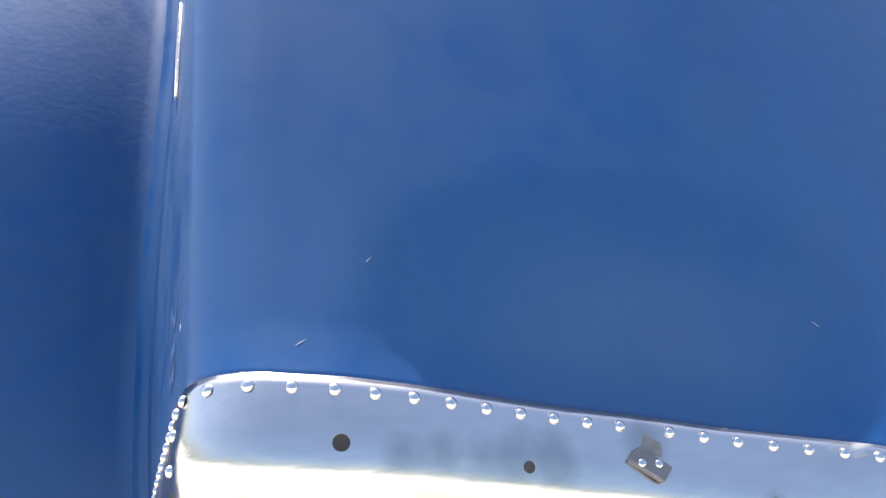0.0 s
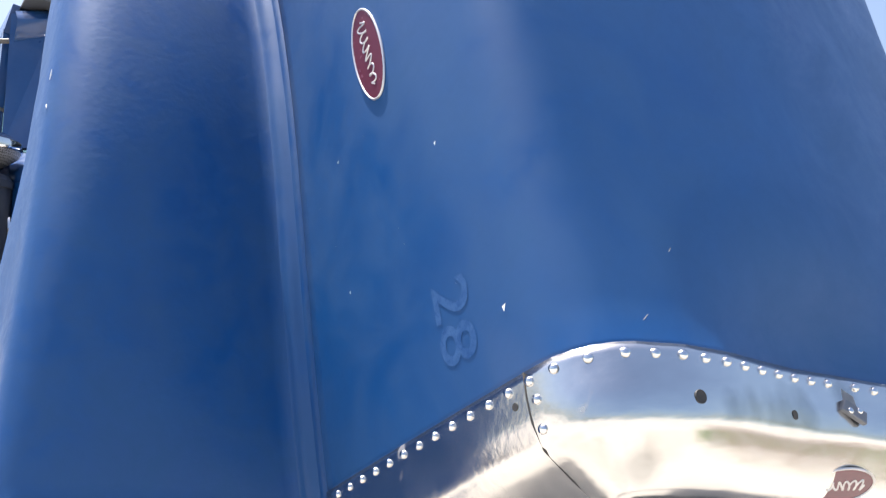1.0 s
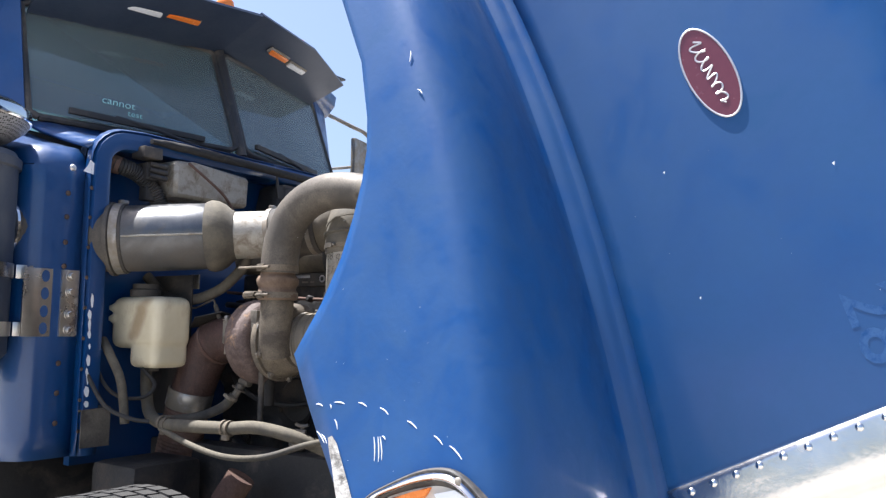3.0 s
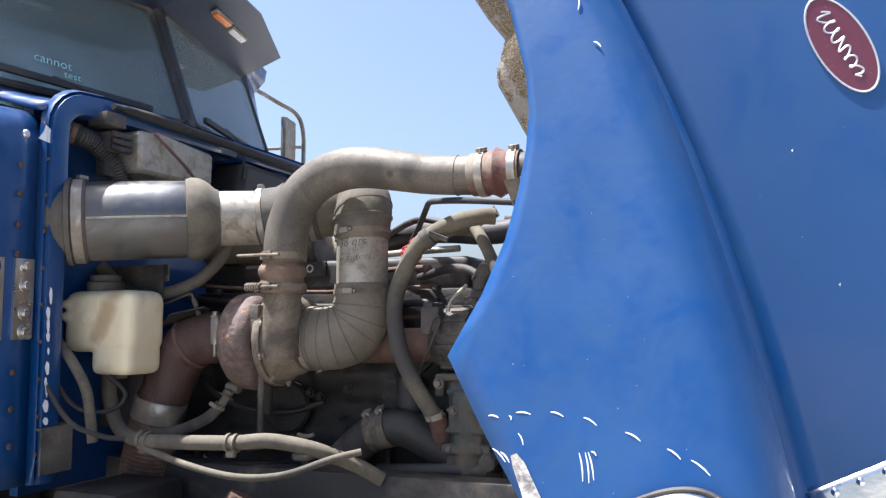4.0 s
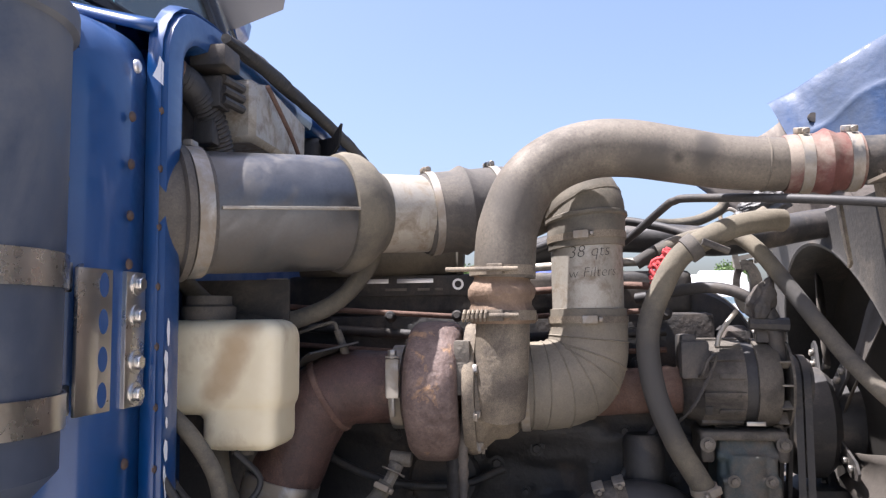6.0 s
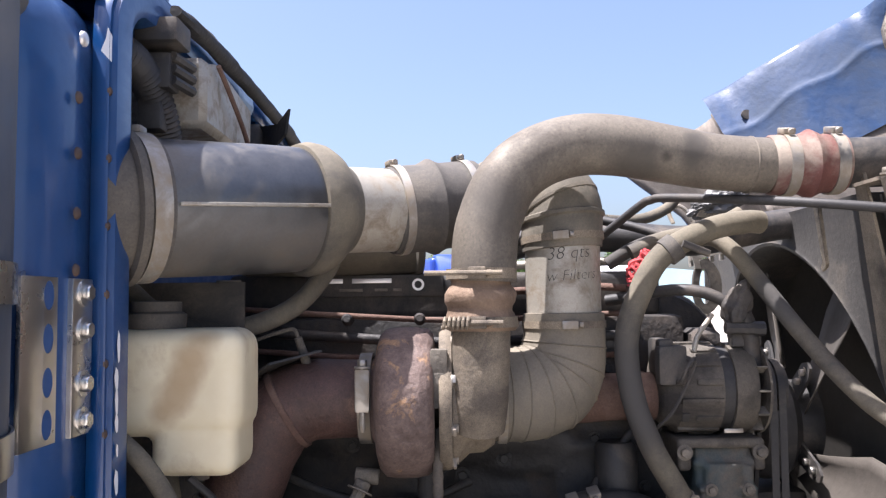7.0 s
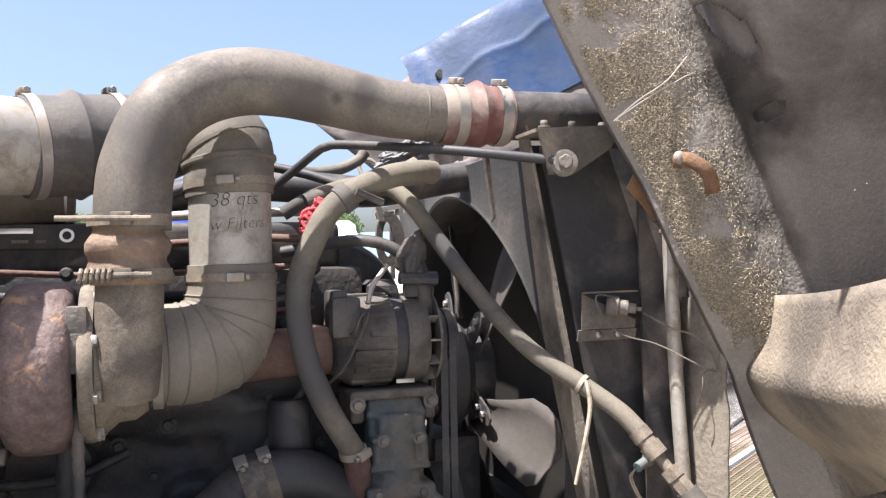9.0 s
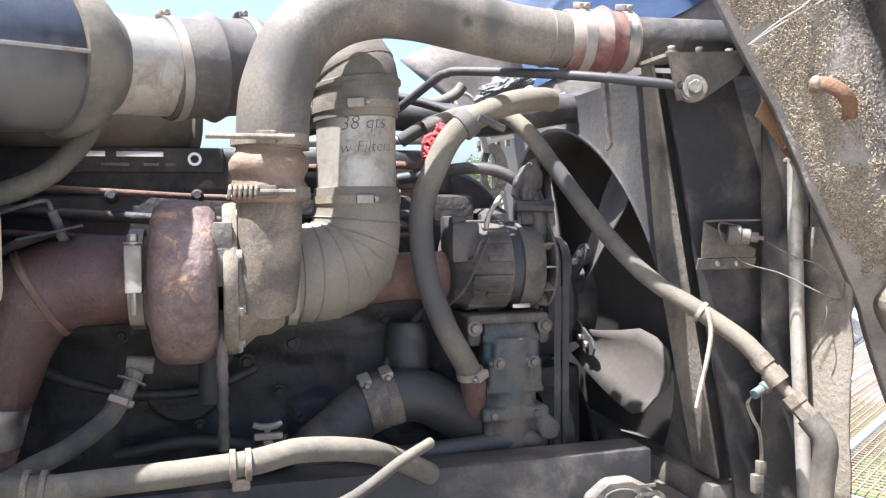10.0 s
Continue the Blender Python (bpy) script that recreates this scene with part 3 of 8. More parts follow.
bm = B()
L_TOP = [0.0, 0.02, 0.06, 0.09, 0.12, 0.16, 0.2, 0.25, 0.3, 0.36, 0.408, 0.44, 0.47, 0.50, 0.53, 0.59, 0.646, 0.70, 0.76, 0.82, 0.88, 0.96, 1.04, 1.12, 1.2, 1.3, 1.4]
L_FEN = [-0.24, -0.22, -0.18, -0.13, -0.08, -0.04] + L_TOP
NS = 44


def shell_part(name, bm, paint, label):
    bmesh.ops.remove_doubles(bm, verts=bm.verts, dist=0.0008)
    bm.normal_update()
    ob = part(name, bm, [paint, UNDER], hood, label, smooth=-1)
    so = ob.modifiers.new("thickness", "SOLIDIFY")
    so.thickness, so.offset, so.material_offset, so.material_offset_rim = 0.009, -1, 1, 0
    return ob


for sgn in (-1, 1):
    rows = []
    for l in L_TOP:
        rows.append([bm.verts.new(HM @ V(sgn * u, along(l, sgn * u), n)) for u, n in (hood_top(k / NS, l, sgn) for k in range(NS + 1))])
    for a, b in zip(rows, rows[1:]):
        for k in range(NS):
            q = (a[k], a[k + 1], b[k + 1], b[k])
            bm.faces.new(q if sgn > 0 else q[::-1])
shell_part("bonnet", bm, BLUE, "faded blue fibreglass bonnet with grimy underside")
for sgn in (-1, 1):
    bm = B()
    rows = []
    for l in L_FEN:
        p = fender_pts(l, sgn)
        if 0 <= l:
            p = [hood_top(1.0, l, sgn)] + p
        else:
            p = [(half_w(l) + flare(l, sgn), crease_at(l, sgn) + 0.06)] + p
        rows.append([bm.verts.new(HM @ V(sgn * u, along(l, sgn * half_w(l)), n)) for u, n in p])
    for a, b in zip(rows, rows[1:]):
        for k in range(len(a) - 1):
            q = (a[k], a[k + 1], b[k + 1], b[k])
            bm.faces.new(q if sgn > 0 else q[::-1])
    # front wall of the fender
    a = rows[0]
    low = [bm.verts.new(v.co + (HM.to_3x3() @ V(0, 0.03, -0.28))) for v in a[:-8]]
    for k in range(len(low) - 1):
        q = (low[k], low[k + 1], a[k + 1], a[k])
        bm.faces.new(q if sgn > 0 else q[::-1])
    shell_part("fender", bm, FENDER, "oxidised blue front fender with small dents")

# rolled welt where the bonnet's side meets the fender
for sgn in (-1, 1):
    bm = B()
    rows = []
    for k in range(40):
        l = (1.395 if sgn < 0 else 0.98) * k / 39
        c, u0 = crease_at(l, sgn), hw(l, sgn) + flare(l, sgn)
        row = []
        for j in range(13):
            f = j / 12
            u = u0 + 0.0035 * (1 - f) ** 2 + 0.022 * f * (1 - f) + 0.04 * f * f
            n = c + 0.046 * (1 - f) ** 2 + 0.026 * f * (1 - f) + 0.003 * f * f
            o = -0.002 + (0.0095 + 0.001 * math.sin(l * 17)) * math.sin(math.pi * f) ** 1.6
            row.append(bm.verts.new(HM @ V(sgn * (u + 0.7 * o), along(l, sgn * half_w(l)), n + 0.7 * o)))
        rows.append(row)
    for p, q in zip(rows, rows[1:]):
        for j in range(12):
            bm.faces.new((p[j], p[j + 1], q[j + 1], q[j]))
    part("fender_welt", bm, BLUE, hood, "scuffed rolled ridge along the fender")

CHIP = mat("bare_fibreglass", (0.30, 0.28, 0.25), (0.62, 0.60, 0.56), rough=0.85, scale=30, fine=160, bump=0.5, dirt=(0.06, 0.055, 0.05), dirt_amt=0.3, dirt_scale=25)
# chips of paint lost from the fender and bonnet side, and scratches over the crown
verts, faces = [], []
random.seed(17)
for _ in range(24):
    if random.random() < 0.6:
        l = random.uniform(0.02, 0.62)
        n = random.uniform(-1.10, -0.86)
        p = V(-wall_u(l, n) - 0.0006, l, n)
    else:
        l, n = random.uniform(0.1, 1.2), random.uniform(-0.6, -0.15)
        p = V(-half_w(l) - flare(l) * min(1.0, max(0.0, (-n - 0.1) / 0.6)) ** 2 - 0.0016, l, n)
    q = random.uniform(0.0003, 0.0006)
    i = len(verts)
    for a, b in ((-1, -0.6), (0.7, -1), (1, 0.8), (-0.5, 1)):
        verts.append(tuple(HM @ (p + V(0, a * q, b * q * random.uniform(0.5, 1.6)))))
    faces.append((i, i + 1, i + 2, i + 3))
me = bpy.data.meshes.new("paint_speck")
me.from_pydata(verts, [], faces)
me.materials.append(WHITE_MARK)
o = new("paint_speck", me)
o.parent = hood
o.matrix_parent_inverse = Matrix.Translation(-hood.location)
o["kind"] = "stuff"
for u, l, du, dl in ((-0.475, 0.049, 0.012, 0.010), (-0.398, 0.167, 0.006, 0.008), (0.265, 0.182, 0.022, -0.012), (0.40, 0.13, 0.012, -0.014)):
    sg = 1 if u > 0 else -1
    nn_ = lambda uu, ll: top_n(abs(uu), ll, half_w(ll)) + (SKEW * sg - (0.095 * ll if sg > 0 else 0)) * abs(uu)
    part("scratch", tube(B(), [HM @ V(u + du * f, along(l, u) + dl * f, nn_(u + du * f, l + dl * f) + 0.0001) for f in (0, 0.5, 1)], [0.0002, 0.0005, 0.0002], 6), CHIP, hood)

# inner splash panels and wheel well liners
PANEL_EDGE = [(-0.12, -0.99), (0.1, -0.975), (0.34, -0.948), (0.46, -0.955), (0.56, -0.958), (0.7, -0.944), (0.86, -0.945), (1.05, -0.953), (1.075, -0.945), (1.13, -0.89), (1.2, -0.904), (1.267, -0.911), (1.39, -0.92)]


def panel_at(l, f, sgn):
    """Splash panel surface: f from the crease (0) to its free edge (1); below 0 it rounds into the fender's underside."""
    up = 2 * SKEW * half_w(l) if sgn > 0 else 0.0
    c, e = crease_n(l, sgn) + (0.02 + up if sgn > 0 else -0.066), interp(l, PANEL_EDGE) + up
    e = max(e, c - 0.12) if sgn > 0 else e
    u_low = 0.64 + 0.052 * l
    if f < 0:
        ua, top, b = u_low + 0.066, crease_n(l, sgn) - 0.013, -f
        if b < 0.5:
            t = 2 * b
            return V(sgn * (ua + 0.07 * t * t), l, c * (1 - t) ** 2 + top * (1 - (1 - t) ** 2))
        u = ua + 0.07 + 0.5 * (b - 0.5)
        return V(sgn * u, l, top + 0.022 * math.sin(math.pi * min(1.0, (u - ua - 0.07) / 0.36)))
    fold = min(0.78, max(0.42, 0.56 + 0.5 * (0.76 - l)))
    uu = u_low + 0.075 - (0.009 * (fold - f) / fold if f < fold else 0.075 * (f - fold) / (1 - fold)) - 0.005 * math.exp(-((f - fold) / 0.05) ** 2)
    uu += 0.012 * math.sin(l * 9 + f * 3) * f
    return V(sgn * uu, l, c + (e - c) * f)


LINER = mat("mud_splashed_liner", (0.20, 0.165, 0.12), (0.31, 0.255, 0.185), rough=0.9, scale=7, fine=160, bump=0.7, dirt=(0.11, 0.092, 0.072), dirt_amt=0.36, dirt_scale=3, grit=0.3)
PANEL = mat("dirt_caked_panel", (0.19, 0.17, 0.145), (0.285, 0.254, 0.216), rough=0.85, scale=6, fine=150, bump=0.7, dirt=(0.10, 0.088, 0.074), dirt_amt=0.36, dirt_scale=2.5, grit=0.3)
add_stain_shade(ALU, [(V(-0.515, 2.606, 1.825), 0.012), (V(-0.505, 2.60, 1.80), 0.010)], (0.022, 0.02, 0.018))
# grease round the slot and hole; the swath along the fold is painted shade
add_stain_shade(PANEL, [(HM @ V(-0.755, 0.70, -0.725), 0.07), (HM @ V(-0.755, 0.80, -0.73), 0.065), (HM @ V(-0.755, 0.89, -0.74), 0.055), (HM @ V(-0.735, 0.79, -0.775), 0.05), (HM @ V(-0.725, 0.68, -0.785), 0.06), (HM @ V(-0.71, 0.57, -0.80), 0.055), (HM @ V(-0.70, 0.48, -0.81), 0.04)], (0.028, 0.024, 0.02))
for sgn, side in ((-1, "right"), (1, "left")):
    bm = B()
    rows = []
    NP, NL = (60, 234) if sgn < 0 else (20, 78)
    for i in range(NL + 1 if sgn < 0 else 58):
        l = -0.12 + 1.51 * i / NL
        row = [bm.verts.new(HM @ (panel_at(l, k / NP, sgn) + V(0.002, 0, 0) * noise.noise(V(l * 25, k * 10 / NP, 3)))) for k in range(-NP if sgn < 0 else 0, NP + 1)]
        e = panel_at(l, 1.0, sgn)
        row.append(bm.verts.new(HM @ (e + V(-sgn * 0.012, 0, -0.006))))
        row.append(bm.verts.new(HM @ (e + V(-sgn * 0.03, 0, 0))))
        rows.append(row)
    for a, b in zip(rows, rows[1:]):
        for k in range(len(a) - 1):
            bm.faces.new((a[k], a[k + 1], b[k + 1], b[k]))
    if sgn < 0:
        # worn-through slot and a small ragged hole
        def worn(q):
            j = 0.007 * noise.noise(q * 30)
            return q.x > -0.80 and ((0.805 < q.y + j < 0.915 and abs(q.z + 0.735 + 0.25 * (q.y - 0.86)) < 0.015 + 0.5 * j) or (V(q.y - 0.707, q.z + 0.745, 0).length < 0.013 + j))
        inv = HM.inverted()
        bmesh.ops.delete(bm, geom=[f for f in bm.faces if worn(inv @ f.calc_center_median())], context="FACES")
    pn = part("splash_panel", bm, PANEL if sgn < 0 else UNDER, hood, "dirt-caked inner fender splash panel")
    m_ = pn.modifiers.new("thickness", "SOLIDIFY")
    m_.thickness, m_.offset = 0.005, 0
    bm = B()
    rows = []
    inner = spline([(0.06, -0.90, 0), (0.14, -0.905, 0), (0.26, -0.945, 0), (0.33, -0.945, 0), (0.37, -0.905, 0), (0.43, -0.848, 0)], 5)
    outer = spline([(0.10, -0.93, 0), (0.18, -1.03, 0), (0.30, -1.115, 0), (0.385, -1.138, 0), (0.425, -1.10, 0), (0.50, -1.025, 0)], 5)
    for pi, po in zip(inner, outer):
        row = []
        for k in range(11):
            f = k / 10
            q = pi.lerp(po, f)
            up = 2 * SKEW * half_w(q.x) if sgn > 0 else 0.0
            row.append(bm.verts.new(HM @ V(sgn * (0.662 + 0.51 * f), q.x - 0.012 * math.sin(f * 3.1), q.y + up)))
        rows.append(row)
    for a, b in zip(rows, rows[1:]):
        for k in range(10):
            bm.faces.new((a[k], a[k + 1], b[k + 1], b[k]))
    wl = part("wheel_well_liner", bm, LINER, hood, "dusty fibreglass wheel well liner")
    m_ = wl.modifiers.new("thickness", "SOLIDIFY")
    m_.thickness, m_.offset = 0.008, 0

# blue lining round the rear opening of the bonnet, with its edge return
for sgn in (-1, 1):
    bm = B()
    rows = []
    far = 0.06 if sgn > 0 else 0.0
    for k in range(10, NS + 3):
        row = []
        # a pressed ridge runs along the left lining, wandering a little
        rg = 1.262 + 0.010 * math.sin(k * 0.7) - 0.02 * max(0.0, (k - 30) / 14)
        deep = [(rg + 0.02, 0.0235), (rg + 0.007, 0.025), (rg, 0.0285), (rg - 0.007, 0.026), (rg - 0.03, 0.022), (1.14, 0.018), (1.09, 0.018), (1.05, 0.018)]
        flat = [(1.27, 0.024), (1.2, 0.022), (1.12, 0.024), (1.06, 0.026)]
        for l, ins in [(1.4, 0.0), (1.399, 0.006), (1.385, 0.014), (1.36, 0.020), (1.33, 0.023)] + (deep if sgn > 0 else flat):
            l += far * min(1.0, max(0.0, (l - 1.1) / 0.2))
            u, n = hood_top(min(1.0, k / NS), l, sgn)
            u2, n2 = hood_top(min(1.0, k / NS) - 0.01, l, sgn)
            if k > NS:
                n -= 0.05 * (k - NS)
            t_ = V(u - u2, n - n2, 0).normalized()
            dn = 0.006 * noise.noise(V(k * 0.35, l * 6, sgn)) + 0.003 * noise.noise(V(k * 0.9, l * 14, sgn))
            row.append(bm.verts.new(HM @ V(sgn * (u + t_.y * (ins + dn)), l - 0.0005, n - t_.x * (ins + dn))))
        rows.append(row)
    for p, q in zip(rows, rows[1:]):
        for k in range(len(p) - 1):
            bm.faces.new((p[k], p[k + 1], q[k + 1], q[k]))
    part("opening_lining", bm, BLUE_OLD, hood, "scuffed blue inner lining at the hood opening")
    u, n = 0.0, 0.0
    for k in range(200):
        u, n = hood_top(k / 200, 1.32, sgn)
        if n < (-0.445 if sgn > 0 else -0.6):
            break
    loc = HM @ V(sgn * (u - 0.030), 1.32, n)
    part("lining_hole", revolve(B(), [(0.019, -0.006), (0.018, 0.003), (0.0005, 0.003)], loc, HM.to_3x3() @ V(-sgn, 0, 0.05), 20), BLACK, hood)


# polished crown that wraps over the front
def crown_sec(s, f, sgn):
    """s across (0 centre .. 1 low on the side), f from the rivet line (0) to the grille lip (1)."""
    u, n = hood_top(s, 0.0, sgn)
    l = along(0.012 - 0.19 * f, sgn * u)
    drop = 0.0
    if f > 0.40:
        k = (f - 0.40) / 0.60
        drop = 0.085 * k * k + 0.02 * k
        l -= 0.01 * k
    w = half_w(0)
    c0 = top_n(w - 0.1, 0, w) - 0.1 + SKEW * sgn * w
    if u < w - 0.10:
        du, dn = 0, -1
    elif n > c0:
        a = math.atan2(u - (w - 0.10), max(n - c0, 1e-4))
        du, dn = -math.sin(a), -math.cos(a)
    else:
        du, dn = -1, 0
    off = 0.004 + 0.007 * math.exp(-((f - 0.60) / 0.10) ** 2) + 0.003 * noise.noise(V(sgn * u * 7, n * 7, f * 3)) * min(1, f * 3)
    return u + du * (drop - off), l, n + dn * (drop - off)


bm = B()
NF = 14
for sgn in (-1, 1):
    rows = [[bm.verts.new(HM @ V(sgn * p[0], p[1], p[2])) for p in (crown_sec(k / NS, j / NF, sgn) for j in range(NF + 1))] for k in range(NS + 1)]
    for a, b in zip(rows, rows[1:]):
        for k in range(NF):
            q = (a[k], a[k + 1], b[k + 1], b[k])
            bm.faces.new(q if sgn > 0 else q[::-1])
bmesh.ops.remove_doubles(bm, verts=bm.verts, dist=0.0005)
bm.normal_update()
crown = part("grille_crown", bm, CROWN, hood, "polished aluminium grille crown with a row of rivets", smooth=-1)
m_ = crown.modifiers.new("thickness", "SOLIDIFY")
m_.thickness, m_.offset = 0.004, -1

# rivets along the crown's rear edge
def sec_len(sgn):
    w = half_w(0)
    return w - 0.1 + 0.1 * math.pi / 2 + top_n(w - 0.1, 0, w) + SKEW * sgn * w - 0.1 - (crease_at(0, sgn) + 0.06)


total = sec_len(-1)


def crown_at(d, f):
    """Place and outward normal on the crown, d metres from the centre along the section."""
    sgn = 1 if d >= 0 else -1
    s = min(abs(d) / sec_len(sgn), 0.985)
    p, p2, p3 = V(crown_sec(s, f, sgn)), V(crown_sec(s + 0.012, f, sgn)), V(crown_sec(s, min(f + 0.05, 1), sgn))
    nn = (p3 - p).cross(p2 - p).normalized()
    ref = V(0, 0, 1) if p.x < half_w(0) - 0.06 else V(1, 0, 0.3)
    if nn.dot(ref) < 0:
        nn = -nn
    return HM @ V(sgn * p.x, p.y, p.z), (HM.to_3x3() @ V(sgn * nn.x, nn.y, nn.z)).normalized()


ds = []
d = 0.036
while d < total - 0.03:
    ds += [d, -d]
    d += 0.0488
for d in sorted(ds):
    loc, nn = crown_at(d, 0.09)
    part("rivet", dome(B(), loc, nn, 0.0078, 0.0062, 14), CHROME, crown)
for d in (0.665,):
    for sgn in (-1, 1):
        for f in (0.25, 0.47):
            loc, nn = crown_at(sgn * (d - 0.005 + 0.01 * f), f)
            part("rivet", dome(B(), loc, nn, 0.0078, 0.0062, 14), CHROME, crown)
        bm = B()
        pts = [crown_at(sgn * (d + 0.014 + 0.004 * math.sin(f * 6)), f)[0] for f in (0.0, 0.2, 0.4, 0.6, 0.8, 1.0)]
        part("seam", tube(bm, pts, 0.0016, 6), BLACK, crown)
add_stain_shade(CROWN, [(crown_at(d, f)[0], q) for d, f, q in ((-0.34, 0.42, 0.03), (-0.29, 0.42, 0.035), (-0.24, 0.42, 0.035), (-0.19, 0.42, 0.035), (-0.14, 0.40, 0.03), (0.0, 0.2, 0.03), (0.17, 0.5, 0.02), (-0.5, 0.8, 0.03))], (0.48, 0.48, 0.47))
# mounting holes and the ornament base
for d, f, r in ((-0.415, 0.42, 0.0100), (-0.173, 0.44, 0.0075), (0.172, 0.50, 0.0085), (-0.71, 0.22, 0.006)):
    loc, nn = crown_at(d, f)
    part("mounting_hole", revolve(B(), [(r * 1.1, -0.003), (r, 0.0012), (0.0005, 0.001)], loc, nn, 18), BLACK, crown)
loc, nn = crown_at(0.0, 0.34)
bm = B()
mm = frame_at(loc + nn * 0.006, nn, HM.to_3x3() @ V(0.4, 1, 0))
prism(bm, [(-0.020, -0.024), (0.006, -0.030), (0.012, 0.022), (-0.012, 0.030)], mm, 0.010, 0.002)
part("ornament_base", bm, mat("zinc_casting", (0.16, 0.17, 0.19), (0.22, 0.23, 0.25), rough=0.5, metal=0.6), crown, "grey cast base left from the hood ornament")
mk = frame_at(loc, nn, HM.to_3x3() @ V(0.1, 1, 0))
part("gasket_mark", prism(B(), [(0.012, -0.02), (0.048, -0.022), (0.046, 0.02), (0.014, 0.022)], mk @ Matrix.Translation((0, 0, 0.0006)), 0.0012), mat("dull_gasket_mark", (0.20, 0.20, 0.20), (0.34, 0.34, 0.33), rough=0.55, metal=0.6, scale=20, fine=90), crown, "grey print of a removed ornament")
for dx, dy in ((-0.008, 0.012), (0.001, -0.010)):
    part("ornament_screw", dome(B(), mm @ V(dx, dy, 0.005), nn, 0.006, 0.003), CHROME, crown)


# oval emblems
def oval(a, b, n=40):
    return [(a * math.cos(2 * math.pi * k / n), b * math.sin(2 * math.pi * k / n)) for k in range(n)]


def emblem(m, a, b, parent, label):
    plate = part("emblem", prism(B(), oval(a, b), m, 0.002, 0.0005), BADGE_RED, parent, label)
    bm = B()
    tube(bm, [m @ V(x, y, 0.0004) for x, y in oval(a, b)] + [m @ V(a, 0, 0.0004)], 0.0024, 8, caps=False)
    part("emblem_rim", bm, SILVER, plate)
    # plain looping stroke standing in for the script
    pts = []
    for k in range(61):
        f = k / 60
        pts.append(m @ V((-0.72 + 1.44 * f) * a + 0.05 * a * math.sin(f * 50), (0.30 - 0.12 * f) * b * math.sin(f * 44), 0.0006))
    part("emblem_stroke", tube(B(), spline(pts, 2), 0.0022, 6), SILVER, plate)
    return plate


def side_at(l, n, sgn, off=0.0):
    """Place on the bonnet's side at (l, n), local frame, pushed out by off."""
    lo, hi = 0.3, 1.0
    for _ in range(40):
        mid = (lo + hi) / 2
        if hood_top(mid, l, sgn)[1] > n:
            lo = mid
        else:
            hi = mid
    u = hood_top(lo, l, sgn)[0]
    return V(sgn * (u + off), along(l, sgn * u), n)


def side_frame(l, n, sgn, off):
    p = side_at(l, n, sgn)
    a, b = side_at(l + 0.05, n, sgn) - side_at(l - 0.05, n, sgn), side_at(l, n + 0.05, sgn) - side_at(l, n - 0.05, sgn)
    nn = a.cross(b).normalized()
    if nn.x * sgn < 0:
        nn = -nn
    x_ax = a.normalized() * (-1 if sgn < 0 else 1)
    y_ax = nn.cross(x_ax)
    p = p + nn * off
    return Matrix(((x_ax.x, y_ax.x, nn.x, p.x), (x_ax.y, y_ax.y, nn.y, p.y), (x_ax.z, y_ax.z, nn.z, p.z), (0, 0, 0, 1)))


for sgn in (-1, 1):
    emblem(HM @ side_frame(0.742, -0.324, sgn, 0.0012), 0.108, 0.047, hood, "maroon oval side emblem with silver script and rim")
loc, nn = crown_at(0.0, 0.86)
emblem(frame_at(loc + nn * 0.002, nn, HM.to_3x3() @ V(0, 1, 0)) @ pose(0, 0, 0, 0, 0, 90), 0.075, 0.034, crown, "oval maroon emblem on the crown")

# faded unit number left on the side of the bonnet
tm = text_mesh("28", 0.105, side_frame(0.15, -0.288, -1, 0.0) @ pose(0, 0, 0, 0, 0, -7) @ Matrix.Diagonal((1.42, 1.25, 1, 1)), 0.0, 0.001)
for v in tm.verts:
    v.co = HM @ side_at(v.co.y, v.co.z, -1, 0.0007)
part("unit_number", tm, GHOST, hood, "ghost of a removed number", smooth=0)

# chalk marks, scratches and torn paint on the right fender wall
DASHES = [((0.300, -1.134), (0.291, -1.121)), ((0.287, -1.105), (0.280, -1.105)), ((0.287, -1.094), (0.276, -1.075)), ((0.267, -1.047), (0.254, -1.033)), ((0.241, -1.007), (0.224, -0.995)), ((0.200, -0.963), (0.181, -0.949)), ((0.158, -0.921), (0.139, -0.911)), ((0.133, -0.899), (0.106, -0.886)), ((0.259, -1.103), (0.241, -1.103)), ((0.200, -1.033), (0.163, -1.045)), ((0.197, -1.025), (0.158, -1.038)), ((0.196, -1.021), (0.159, -1.030)), ((0.195, -1.017), (0.187, -1.013)), ((0.835, -0.735), (0.815, -0.745)), ((0.752, -0.748), (0.738, -0.742)), ((0.255, -1.147), (0.230, -1.137)), ((0.246, -1.138), (0.227, -1.132))]
for (l0, n0), (l1, n1) in DASHES:
    marks = B()
    a, b = V(-wall_u(l0, n0) - 0.0002, l0, n0), V(-wall_u(l1, n1) - 0.0002, l1, n1)
    dd = (b - a).normalized()
    s_ = V(0, -dd.z, dd.y)
    bow = s_ * 0.0015
    tube(marks, [HM @ q for q in (a, a.lerp(b, 0.3) - bow, a.lerp(b, 0.65) - bow, b)], [0.0006, 0.0012, 0.0012, 0.0006], 6)
    part("chalk_mark", marks, WHITE_MARK, hood, "white chalk dash" if l0 == 0.300 else "")
bm = B()
rows = []
TORN = [(0.235, -1.125, -1.118), (0.219, -1.130, -1.111), (0.189, -1.133, -1.109), (0.147, -1.137, -1.108), (0.10, -1.141, -1.106), (0.05, -1.146, -1.104), (0.0, -1.15, -1.105)]
